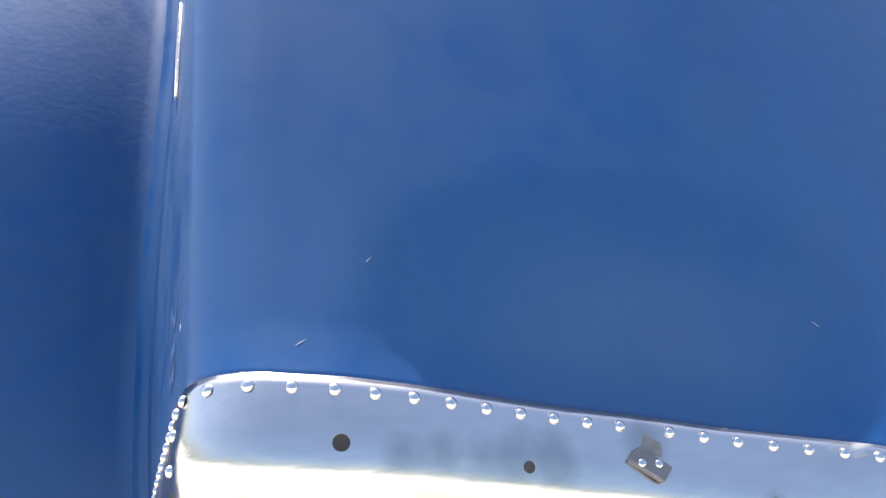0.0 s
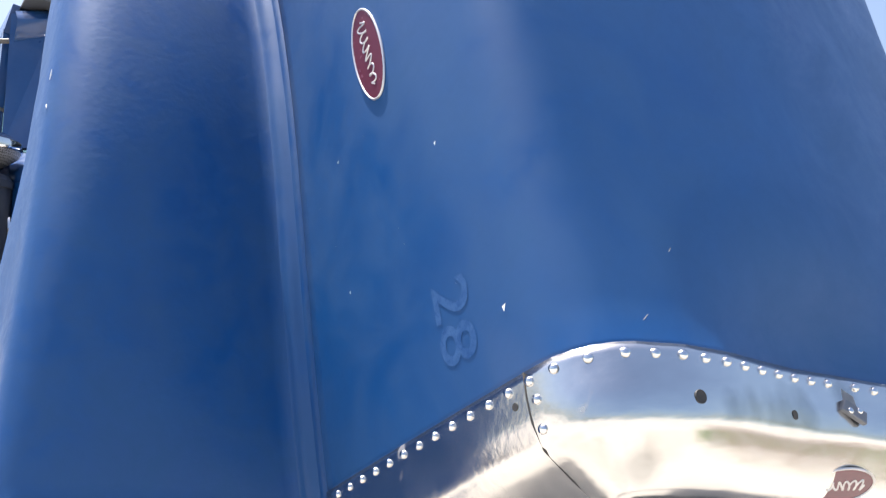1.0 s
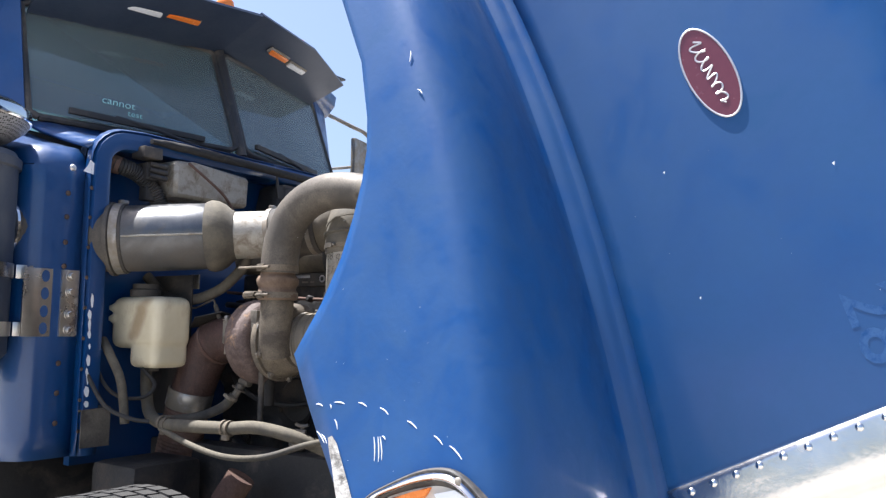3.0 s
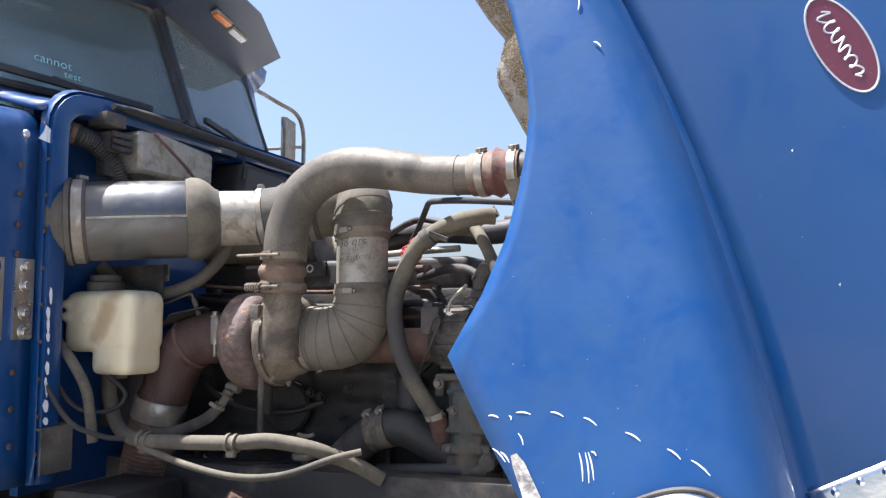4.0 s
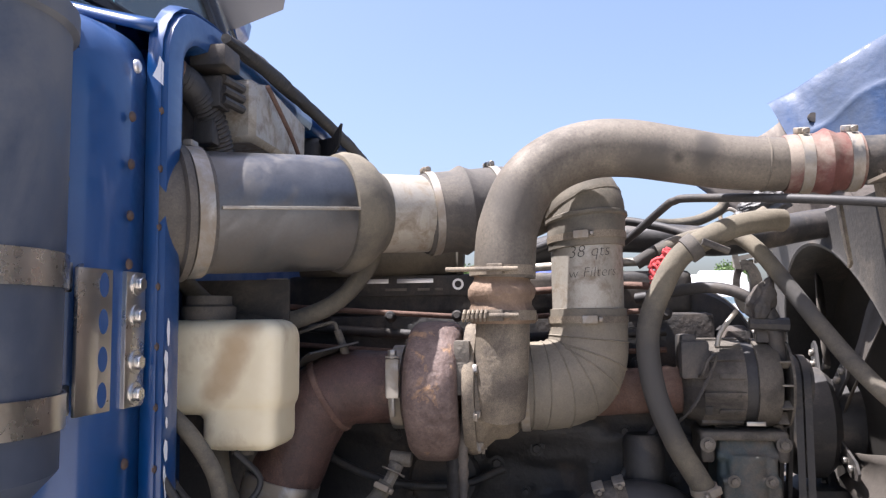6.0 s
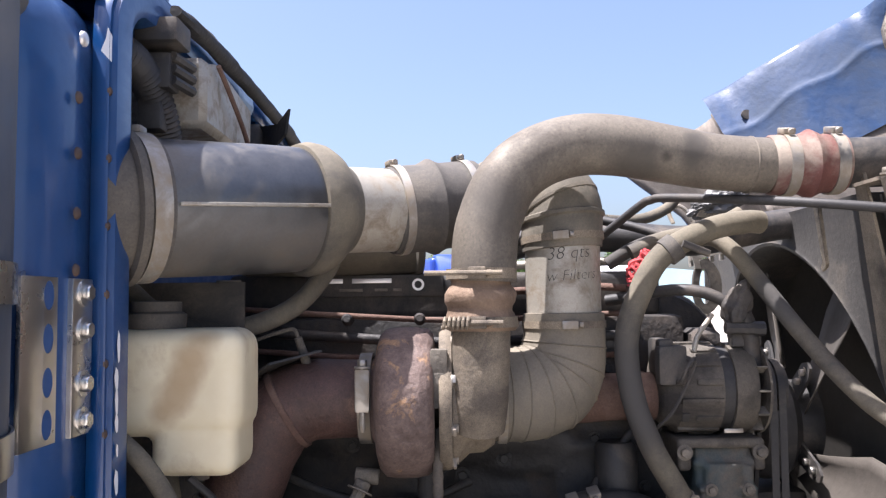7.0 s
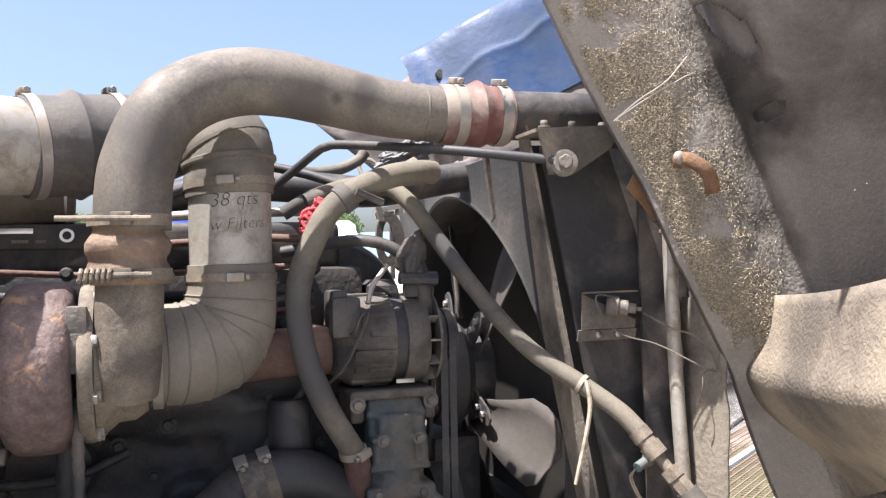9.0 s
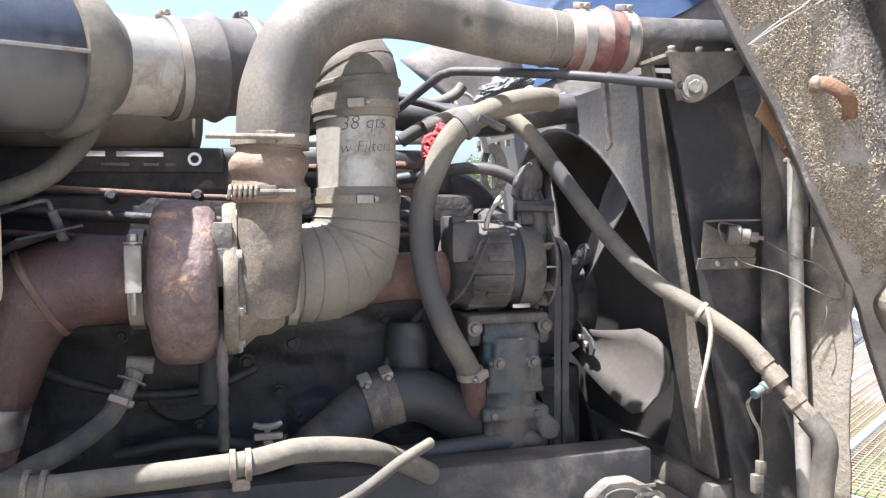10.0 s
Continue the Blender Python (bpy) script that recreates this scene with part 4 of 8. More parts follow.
for l, n0, n1 in TORN:
    j = 0.004 * noise.noise(V(l * 70, 1.3, 0))
    rows.append([bm.verts.new(HM @ V(-wall_u(l, n0 + (n1 - n0) * f) - 0.0012, l, n0 + (n1 - n0) * f + j * (f - 0.5))) for f in (0, 0.5, 1)])
for p, q in zip(rows, rows[1:]):
    for k in range(2):
        bm.faces.new((p[k], p[k + 1], q[k + 1], q[k]))
part("torn_edge", bm, CHIP, hood, "torn fender edge showing bare fibreglass")
for l, n, s in ((0.117, -0.164, 0.006), (0.45, -0.21, 0.004), (0.6, -0.5, 0.003), (0.33, -0.55, 0.003)):
    bm = B()
    bm.faces.new([bm.verts.new(HM @ side_at(l + a * s, n + b * s, -1, 0.0012)) for a, b in ((-1, -0.5), (0.6, -0.9), (0.9, 0.7))])
    part("paint_chip", bm, WHITE_MARK, hood, smooth=0)

# headlights at the fender's front corner
RIM = [(-0.20, -1.09), (0.079, -1.091), (0.104, -1.088), (0.114, -1.068), (0.117, -1.03), (0.116, -0.962), (0.104, -0.916), (0.081, -0.888), (0.037, -0.864), (-0.003, -0.850), (-0.20, -0.845)]
RIM_IN = [(-0.20, -1.055), (0.066, -1.055), (0.088, -1.050), (0.097, -1.035), (0.096, -1.01), (0.090, -0.970), (0.080, -0.933), (0.060, -0.905), (0.028, -0.886), (0.002, -0.874), (-0.20, -0.870)]
LAMP = mat("aged_reflector", (0.50, 0.46, 0.40), (0.68, 0.64, 0.58), rough=0.5, metal=0.0, scale=8, fine=60, bump=0.1)
for sgn in (-1, 1):
    def hp(ln, out_):
        up = 2 * SKEW * half_w(0) if sgn > 0 else 0.0
        return HM @ V(sgn * (1.178 + out_), ln[0], ln[1] + up)
    def ring_at(f):
        return [(p.x, p.y) for p in spline([(a[0] * (1 - f) + b[0] * f, a[1] * (1 - f) + b[1] * f, 0) for a, b in zip(RIM, RIM_IN)], 5)]

    def lamp_ring(name, prof, m, parent, label=""):
        bm = B()
        rings = [[bm.verts.new(hp(p, o)) for p in ring_at(f)] for f, o in prof]
        for a, b in zip(rings, rings[1:]):
            for k in range(len(a) - 1):
                bm.faces.new((a[k], a[k + 1], b[k + 1], b[k]))
        return part(name, bm, m, parent, label)

    hl = lamp_ring("headlight", ((0.0, -0.006), (0.02, 0.009), (0.12, 0.012), (0.26, 0.010)), BLACK, hood, "headlight in a black rubber surround")
    lamp_ring("bezel", ((0.24, 0.009), (0.27, 0.016), (0.36, 0.022), (0.48, 0.024), (0.60, 0.022), (0.69, 0.016), (0.72, 0.008)), CHROME, hl, "rounded chrome bezel")
    lamp_ring("inner_seal", ((0.71, 0.010), (0.85, 0.009), (1.0, 0.004)), BLACK, hl)
    bm = B()
    bm.faces.new([bm.verts.new(hp(p, 0.0055)) for p in ring_at(0.98)])
    part("reflector", bm, LAMP, hl)
    bm = B()
    prism(bm, [(0.0, 0.0), (0.024, 0.0), (0.028, 0.016), (0.022, 0.075), (0.018, 0.105), (0.008, 0.09), (0.0, 0.06), (-0.02, 0.036), (-0.20, 0.03), (-0.20, 0.0)], Matrix.Translation(hp((0.066, -1.052), 0.009)) @ HM.to_3x3().to_4x4() @ Matrix(((0, 0, sgn, 0), (1, 0, 0, 0), (0, 1, 0, 0), (0, 0, 0, 1))), 0.012, 0.002)
    part("turn_lens", bm, ORANGE, hl, "amber turn signal lens")
    bm = B()
    prism(bm, [(0.0, 0.0), (-0.007, 0.037), (-0.027, 0.055), (-0.037, 0.047), (-0.021, 0.004)], Matrix.Translation(hp((0.072, -0.944), 0.0085)) @ HM.to_3x3().to_4x4() @ Matrix(((0, 0, sgn, 0), (1, 0, 0, 0), (0, 1, 0, 0), (0, 0, 0, 1))), 0.006)
    part("reflector_piece", bm, WHITE_MARK, hl, "broken pale reflector piece")
    part("bezel_screw", dome(B(), hp((0.073, -0.890), 0.0215), HM.to_3x3() @ V(sgn, 0, 0), 0.006, 0.004), STEEL, hl)


# corrugated loom to the headlight, its end hanging loose in the wheel well
LOOM = mat("dusty_corrugated_loom", (0.12, 0.098, 0.076), (0.18, 0.15, 0.118), rough=0.8, scale=10, fine=90, bump=0.2, dirt=(0.12, 0.10, 0.08), dirt_amt=0.3, dirt_scale=12)
p = spline([(-0.95, 2.09, 1.207), (-0.95, 2.05, 1.206), (-0.95, 1.97, 1.205), (-0.945, 1.88, 1.21), (-0.94, 1.80, 1.22)], 14)
lm = part("wiring_loom", tube(B(), p, [0.0085 + 0.0025 * (k % 2) for k in range(len(p))], 12), LOOM, hood, "tan corrugated wiring loom")
part("bare_wire", tube(B(), [p[0] + V(0, 0.012, 0.002), p[0] + V(0, -0.01, 0)], 0.004, 8), STEEL, lm, "bare wire end")

# ---- the cab ----
cab = thing("truck_cab", "dark blue conventional truck cab with drop visor and split windshield", "cab", (0, 4.2, 1.0))
INTERIOR = mat("dark_cab_interior", (0.07, 0.075, 0.08), (0.11, 0.115, 0.12), rough=0.8, bump=0.2)


def slab(bm, pts, th, n=None):
    """A panel from a planar outline, given thickness along its normal."""
    p = [V(q) for q in pts]
    nn = n or (p[1] - p[0]).cross(p[2] - p[0]).normalized()
    a = [bm.verts.new(q) for q in p]
    b = [bm.verts.new(q - V(nn) * th) for q in p]
    k = len(p)
    bm.faces.new(a)
    bm.faces.new(b[::-1])
    for i in range(k):
        bm.faces.new((a[i], b[i], b[(i + 1) % k], a[(i + 1) % k]))
    return bm


# windshield lines: bottom and top edges of the two flat panes
WB = [(-0.80, 3.845, 2.165), (0.0, 3.655, 2.165), (0.80, 3.845, 2.165)]
WT = [(-0.77, 4.0, 2.62), (0.0, 3.83, 2.62), (0.77, 4.0, 2.62)]
for sgn in (-1, 1):
    i = 0 if sgn < 0 else 2
    p = [V(WB[i]), V(WB[1]) + V(sgn * 0.022, 0, 0), V(WT[1]) + V(sgn * 0.022, 0, 0), V(WT[i])]
    bm = B()
    slab(bm, p, 0.006)
    g = part("windshield_pane", bm, GLASS, cab, "tinted split windshield pane")
    g.visible_shadow = False
    bm = B()
    q = p + [p[0]]
    loop = []
    for a, b in zip(q, q[1:]):
        loop += [a.lerp(b, f) for f in (0.04, 0.35, 0.65, 0.96)]
    tube(bm, loop + [loop[0]], 0.014, 8, caps=False)
    part("windshield_seal", bm, BLACK, cab)
bm = B()
tube(bm, [V(WB[1]) + V(0, -0.004, -0.02), V(WT[1]) + V(0, -0.004, 0.02)], 0.022, 10)
part("centre_post", bm, BLACK, cab)

# body: pillars, roof, doors, cowl
for s in (-1, 1):
    for nm, pts, th in (
        ("pillar", [(s * 0.80, 3.85, 2.12), (s * 0.965, 3.98, 2.12), (s * 0.945, 4.08, 2.72), (s * 0.775, 4.005, 2.72)], 0.03),
        ("side_panel", [(s * 0.985, 3.66, 1.25), (s * 0.985, 5.35, 1.25), (s * 0.985, 5.35, 2.10), (s * 0.985, 3.66, 2.10)], 0.04),
        ("door_post", [(s * 0.98, 4.05, 2.10), (s * 0.98, 4.12, 2.10), (s * 0.955, 4.16, 2.66), (s * 0.955, 4.09, 2.66)], 0.03),
        ("rear_post", [(s * 0.98, 4.86, 2.10), (s * 0.98, 5.35, 2.10), (s * 0.955, 5.35, 2.66), (s * 0.955, 4.86, 2.66)], 0.03),
        ("roof_rail", [(s * 0.957, 4.08, 2.64), (s * 0.957, 5.35, 2.64), (s * 0.93, 5.35, 2.78), (s * 0.93, 4.05, 2.76)], 0.03),
    ):
        part(nm, slab(B(), pts, th), BLUE_CAB, cab)
part("rear_wall", slab(B(), [(-0.985, 5.36, 1.25), (0.985, 5.36, 1.25), (0.985, 5.36, 2.2), (-0.985, 5.36, 2.2)], 0.04), BLUE_CAB, cab)
part("rear_header", slab(B(), [(-0.985, 5.36, 2.6), (0.985, 5.36, 2.6), (0.93, 5.36, 2.8), (-0.93, 5.36, 2.8)], 0.04), BLUE_CAB, cab)

bm = B()
rows = []
for k in range(13):
    x = -0.95 + 1.9 * k / 12
    v = 0.155 * (abs(x) / 0.78)
    row = []
    for y, z in ((3.86 + v, 2.625), (3.80 + v, 2.68), (3.79 + v, 2.73), (3.84 + v, 2.78), (4.2, 2.83), (4.7, 2.86), (5.36, 2.80)):
        row.append(bm.verts.new((x, y, z - 0.05 * (abs(x) / 0.95) ** 4)))
    rows.append(row)
for a, b in zip(rows, rows[1:]):
    for k in range(6):
        bm.faces.new((a[k], a[k + 1], b[k + 1], b[k]))
rf = part("roof", bm, BLUE_CAB, cab, "blue cab roof")
m_ = rf.modifiers.new("thickness", "SOLIDIFY")
m_.thickness = 0.02
CLEAR_LENS = mat("clear_lamp_lens", (0.72, 0.72, 0.72), (0.82, 0.82, 0.82), rough=0.25, bump=0.05)
# drop visor: dark sheet in two swept halves with small lamps along it
VIS = mat("dark_visor_metal", (0.035, 0.05, 0.085), (0.06, 0.075, 0.11), rough=0.35, metal=0.3, bump=0.05)
for sgn in (-1, 1):
    bm = B()
    slab(bm, [(0, 3.86, 2.615), (sgn * 0.74, 4.02, 2.575), (sgn * 0.80, 3.80, 2.68), (sgn * 0.4, 3.63, 2.715), (0, 3.56, 2.735)], 0.012)
    vs = part("visor", bm, VIS, cab, "dark metal sun visor")
    for f, lens in ((0.33, ORANGE), (0.52, CLEAR_LENS)):
        bm = B()
        c = V(0, 3.66, 2.70).lerp(V(sgn * 0.80, 3.86, 2.65), f)
        box(bm, c + V(0, 0, -0.012), (0.15, 0.034, 0.012), pose(0, 0, 0, -25, 0, sgn * 13).to_3x3(), 0.004)
        lamp = part("visor_lamp", bm, STEEL, vs, "small visor lamp")
        bm = B()
        box(bm, c + V(0, 0, -0.021), (0.135, 0.026, 0.010), pose(0, 0, 0, -25, 0, sgn * 13).to_3x3(), 0.004)
        part("lens", bm, lens, lamp, "amber lens" if lens is ORANGE else "clear lens")
# cowl under the windshield and the hood seat flange
bm = B()
rows = []
for k in range(33):
    x = -0.81 + 1.62 * k / 32
    ax = abs(x)
    yb = 3.655 + 0.19 * (ax / 0.8) if ax < 0.8 else 3.845 + (ax - 0.8) * 0.8
    edge = max(0.0, (ax - 0.70) / 0.27)
    zf = 2.055 - 0.10 * edge ** 2 + 0.0
    row = []
    for f in (0, 0.25, 0.5, 0.72, 0.88, 1.0):
        y = yb + (3.475 - yb) * f
        z = 2.155 + (zf - 2.155) * (f ** 0.8) - 0.02 * math.sin(f * 3.1) * (ax < 0.7) - 0.12 * edge ** 2 * (0.4 + 0.6 * f)
        row.append(bm.verts.new((x, y, z)))
    rows.append(row)
for a, b in zip(rows, rows[1:]):
    for k in range(5):
        bm.faces.new((a[k], a[k + 1], b[k + 1], b[k]))
cw = part("cowl", bm, BLUE_CAB, cab, "blue cowl below the windshield")
m_ = cw.modifiers.new("thickness", "SOLIDIFY")
m_.thickness = 0.012
# front-facing cowl side panels with rounded shoulder
for sgn in (-1, 1):
    bm = B()
    rows = []
    for j in range(15):
        z = 1.045 + (1.93 - 1.045) * j / 14
        rows.append([bm.verts.new((sgn * x, y, z)) for x, y in ((0.80, 3.482), (0.86, 3.48), (0.93, 3.482), (0.965, 3.50), (0.985, 3.54), (0.985, 3.67))])
    for j in range(6):
        a = radians(15 * (j + 1))
        rows.append([bm.verts.new((sgn * x, y + 0.09 * (1 - math.cos(a)), 1.93 + 0.09 * math.sin(a) - d)) for x, y, d in ((0.80, 3.482, 0), (0.86, 3.48, 0.004), (0.93, 3.482, 0.012), (0.965, 3.50, 0.02), (0.985, 3.54, 0.04), (0.985, 3.67, 0.05))])
    for yy, zz in ((3.66, 2.045), (3.76, 2.075), (3.86, 2.11)):
        rows.append([bm.verts.new((sgn * x, max(y, yy) + 0.002 * i_, zz - d)) for i_, (x, y, d) in enumerate(((0.80, 3.482, 0), (0.86, 3.48, 0.004), (0.93, 3.482, 0.012), (0.965, 3.50, 0.024), (0.985, 3.54, 0.045), (0.986, 3.67, 0.07)))])
    for a, b in zip(rows, rows[1:]):
        for k in range(5):
            bm.faces.new((a[k], a[k + 1], b[k + 1], b[k]))
    pn = part("cowl_side_panel", bm, BLUE_CAB, cab, "riveted blue cowl side panel with chipped edge")
    m_ = pn.modifiers.new("thickness", "SOLIDIFY")
    m_.thickness = 0.008
    # channel and lip beside the engine bay
    bm = B()
    lx = 0.765 if sgn < 0 else 0.715
    path = [V(sgn * lx, 3.468, 1.045 + 0.09 * k) for k in range(11)] + [V(sgn * (lx - 0.1 * (1 - math.cos(radians(a)))), 3.468, 1.97 + 0.085 * math.sin(radians(a))) for a in (15, 30, 45, 60, 75, 90)] + [V(sgn * x, 3.468, 2.06) for x in (0.6, 0.45, 0.3, 0.15, 0.0)]
    rows = []
    for i, p in enumerate(path):
        t = (path[min(i + 1, len(path) - 1)] - path[max(i - 1, 0)]).normalized()
        inn = V(0, 1, 0).cross(t) * (1 if sgn < 0 else -1)
        rows.append([bm.verts.new(p + inn * a + V(0, b, 0)) for a, b in ((-0.038, 0.014), (-0.034, -0.004), (-0.028, 0.006), (-0.022, -0.012), (0.012, -0.016), (0.026, -0.012), (0.03, 0.01), (0.03, 0.12))])
    for a, b in zip(rows, rows[1:]):
        for k in range(7):
            bm.faces.new((a[k], a[k + 1], b[k + 1], b[k]))
    lp = part("hood_seat_lip", bm, BLUE_CAB, cab, "blue hood seat lip with chipped paint")
    m_ = lp.modifiers.new("thickness", "SOLIDIFY")
    m_.thickness = 0.004
    RIV = mat("rusty_rivet", (0.05, 0.035, 0.032), (0.11, 0.07, 0.05), rough=0.7, bump=0.3) if sgn < 0 else RIV
    for z in (1.853, 1.779, 1.70, 1.626, 1.33, 1.24, 1.15):
        part("rivet", dome(B(), (sgn * 0.866, 3.473, z), (0, -1, 0), 0.0085, 0.005), RIV, pn)
    part("rivet", dome(B(), (sgn * 0.855, 3.473, 1.935), (0, -1, 0), 0.011, 0.006), SILVER, pn)
    for k in range(9):
        part("rivet", dome(B(), (sgn * 0.795, 3.462, 1.12 + 0.095 * k), (0, -1, 0), 0.0065, 0.004), RIV, lp)
    random.seed(7)
    for k in range(13):
        z = 1.10 + 0.035 * k + random.uniform(-0.01, 0.01)
        w, h = random.uniform(0.004, 0.011), random.uniform(0.008, 0.022)
        x0 = 0.782 + random.uniform(-0.004, 0.004)
        bm = B()
        bm.faces.new([bm.verts.new((sgn * (x0 + a * w), 3.4495, z + b * h)) for a, b in ((-0.6, -1), (0.1, -1.15), (0.5, -0.8), (0.8, -0.3), (1, 0.1), (0.4, 1), (-0.1, 0.8), (-0.5, 0.7), (-0.8, 0))])
        part("paint_chip", bm, WHITE_MARK, lp, smooth=0)
    bm = B()
    bm.faces.new([bm.verts.new((sgn * (0.80 + a), 3.4605, 1.94 + b)) for a, b in ((-0.012, -0.018), (0.028, -0.012), (0.012, 0.01), (0.006, 0.028), (-0.01, 0.02))])
    part("paint_chip", bm, WHITE_MARK, lp, "chipped paint showing bare white", smooth=0)
# recessed firewall
bm = B()
slab(bm, [(-0.75, 3.60, 1.0), (0.75, 3.60, 1.0), (0.75, 3.60, 2.07), (-0.75, 3.60, 2.07)], -0.03)
part("firewall", bm, BLUE_CAB, cab, "grimy blue firewall")
# dash and seats inside
bm = B()
box(bm, (0, 4.05, 1.98), (1.8, 0.4, 0.3), None, 0.06)
part("dashboard", bm, INTERIOR, cab)
for x in (-0.45, 0.45):
    seat = part("seat", box(B(), (x, 4.7, 1.55), (0.5, 0.5, 0.18), None, 0.06), INTERIOR, cab, "dark high-backed seat")
    part("seat_back", box(B(), (x, 4.95, 1.85), (0.5, 0.16, 0.75), None, 0.06), INTERIOR, seat)
    part("seat_base", box(B(), (x, 4.7, 1.34), (0.34, 0.36, 0.26), None, 0.03), INTERIOR, seat)
part("headliner", slab(B(), [(-0.93, 3.9, 2.765), (0.93, 3.9, 2.765), (0.93, 5.3, 2.765), (-0.93, 5.3, 2.765)], 0.01), INTERIOR, cab)
part("cab_floor", slab(B(), [(-0.97, 3.62, 1.24), (0.97, 3.62, 1.24), (0.97, 5.35, 1.24), (-0.97, 5.35, 1.24)], 0.02), INTERIOR, cab)
for s in (-1, 1):
    bm = B()
    slab(bm, [(s * 0.972, 4.1, 2.10), (s * 0.972, 4.88, 2.10), (s * 0.95, 4.88, 2.65), (s * 0.95, 4.14, 2.65)], 0.005)
    g = part("door_window", bm, GLASS, cab)
    g.visible_shadow = False
bm = B()
slab(bm, [(-0.97, 5.34, 2.2), (0.97, 5.34, 2.2), (0.95, 5.34, 2.6), (-0.95, 5.34, 2.6)], 0.005)
g = part("rear_window", bm, GLASS, cab)
g.visible_shadow = False
# wipers
for x0, x1 in ((-0.62, -0.12), (0.16, 0.62)):
    bm = B()
    def wy(x):
        return 3.655 + 0.2375 * abs(x)
    tube(bm, [V(x1, wy(x1) - 0.03, 2.13), V((x0 + x1) / 2, wy((x0 + x1) / 2) - 0.035, 2.185), V(x0 + 0.1, wy(x0 + 0.1) - 0.02, 2.21)], 0.008, 8)
    box(bm, ((x0 + x1) / 2 - 0.06, wy((x0 + x1) / 2 - 0.06) - 0.022, 2.195), (0.52, 0.018, 0.022), pose(0, 0, 0, 0, 2, 13.4 if x0 > 0 else -13.4).to_3x3(), 0.004)
    revolve(bm, [(0.02, 0), (0.02, 0.03), (0.012, 0.045)], (x1, wy(x1) - 0.04, 2.10), (0, -0.5, 0.8), 12)
    part("wiper", bm, BLACK, cab, "black windshield wiper")
# words written on the glass
GLASS_INK = mat("white_window_paint", (0.35, 0.72, 0.70), (0.5, 0.85, 0.82), rough=0.7, bump=0.0)
d_ = (V(WB[1]) - V(WB[0])).normalized()
up_ = (V(WT[0]) - V(WB[0])).normalized()
nn = d_.cross(up_)
up_ = nn.cross(d_)
base = V(WB[0]).lerp(V(WB[1]), 0.39) + nn * 0.003
for txt, du, dv, sz in (("cannot", 0, 0.12, 0.046), ("test", 0.06, 0.082, 0.038)):
    c = base + d_ * du + up_ * dv
    m = Matrix(((d_.x, up_.x, nn.x, c.x), (d_.y, up_.y, nn.y, c.y), (d_.z, up_.z, nn.z, c.z), (0, 0, 0, 1)))
    part("window_writing", text_mesh(txt, sz, m @ pose(0, 0, 0, 0, 0, -3), 0.0003, -0.0005, 0.1), GLASS_INK, cab, "pale handwriting on the windshield", smooth=0)
# roof marker lamps and horn
for x in (-0.55, -0.28, 0.0, 0.28, 0.55):
    t = thing("marker_lamp", "amber clearance lamp on the cab roof", "lamp", (x, 3.82 + 0.12 * abs(x), 2.785), group="roof marker lamps")
    p = V(x, 3.80 + 0.16 * abs(x), 2.785)
    part("base", revolve(B(), [(0.045, 0), (0.047, 0.012), (0.04, 0.018)], p, (0, 0, 1), 20), CHROME, t)
    part("lens", revolve(B(), [(0.038, 0.016), (0.04, 0.04), (0.032, 0.062), (0.016, 0.074), (0.001, 0.077)], p, (0, -0.25, 1), 20), ORANGE, t)

# west-coast mirrors on tubular arms
for s in (-1, 1):
    t = thing("side_mirror", "chrome side mirror on tubular steel arms", "mirror", (s * 1.0, 4.1, 2.1), group="side mirrors")
    bm = B()
    tube(bm, spline([(s * 0.97, 4.05, 2.60), (s * 1.10, 4.0, 2.56), (s * 1.20, 3.97, 2.53), (s * 1.245, 3.955, 2.46), (s * 1.25, 3.95, 2.3), (s * 1.24, 3.96, 2.1), (s * 1.12, 4.0, 2.02), (s * 0.99, 4.06, 2.02)], 6), 0.011, 10)
    tube(bm, [(s * 0.97, 4.05, 2.30), (s * 1.24, 3.955, 2.36)], 0.008, 8)
    part("arm", bm, STEEL, t)
    bm = B()
    box(bm, (s * 1.16, 3.985, 2.30), (0.15, 0.03, 0.38), pose(0, 0, 0, 0, 0, s * 12).to_3x3(), 0.012)
    part("head", bm, STEEL, t)

# ---- air cleaner ----
SCREEN = bpy.data.materials.new("perforated_screen")
SCREEN.use_nodes = True
sn = SCREEN.node_tree
vo = sn.nodes.new("ShaderNodeTexVoronoi")
vo.inputs["Scale"].default_value, vo.inputs["Randomness"].default_value = 130.0, 0.25
stc = sn.nodes.new("ShaderNodeTexCoord")
sn.links.new(stc.outputs["Object"], vo.inputs["Vector"])
srp = sn.nodes.new("ShaderNodeValToRGB")
srp.color_ramp.elements[0].position, srp.color_ramp.elements[1].position = 0.34, 0.46
srp.color_ramp.elements[0].color, srp.color_ramp.elements[1].color = (0.012, 0.012, 0.013, 1), (0.34, 0.34, 0.35, 1)
sn.links.new(vo.outputs["Distance"], srp.inputs[0])
sn.links.new(srp.outputs[0], sn.nodes["Principled BSDF"].inputs["Base Color"])
sn.nodes["Principled BSDF"].inputs["Roughness"].default_value = 0.45
ac = thing("air_cleaner", "dark grey canister air cleaner with chrome rain cap", "air cleaner", (-1.16, 3.60, 1.25))
AC = (-1.16, 3.60, 0)
part("canister", revolve(B(), [(0.10, 1.27), (0.135, 1.29), (0.15, 1.33), (0.178, 1.36), (0.18, 1.90), (0.188, 1.905), (0.188, 1.93), (0.18, 1.935), (0.172, 1.95), (0.12, 1.965), (0.12, 1.99)], AC, (0, 0, 1), 48), CANISTER, ac)
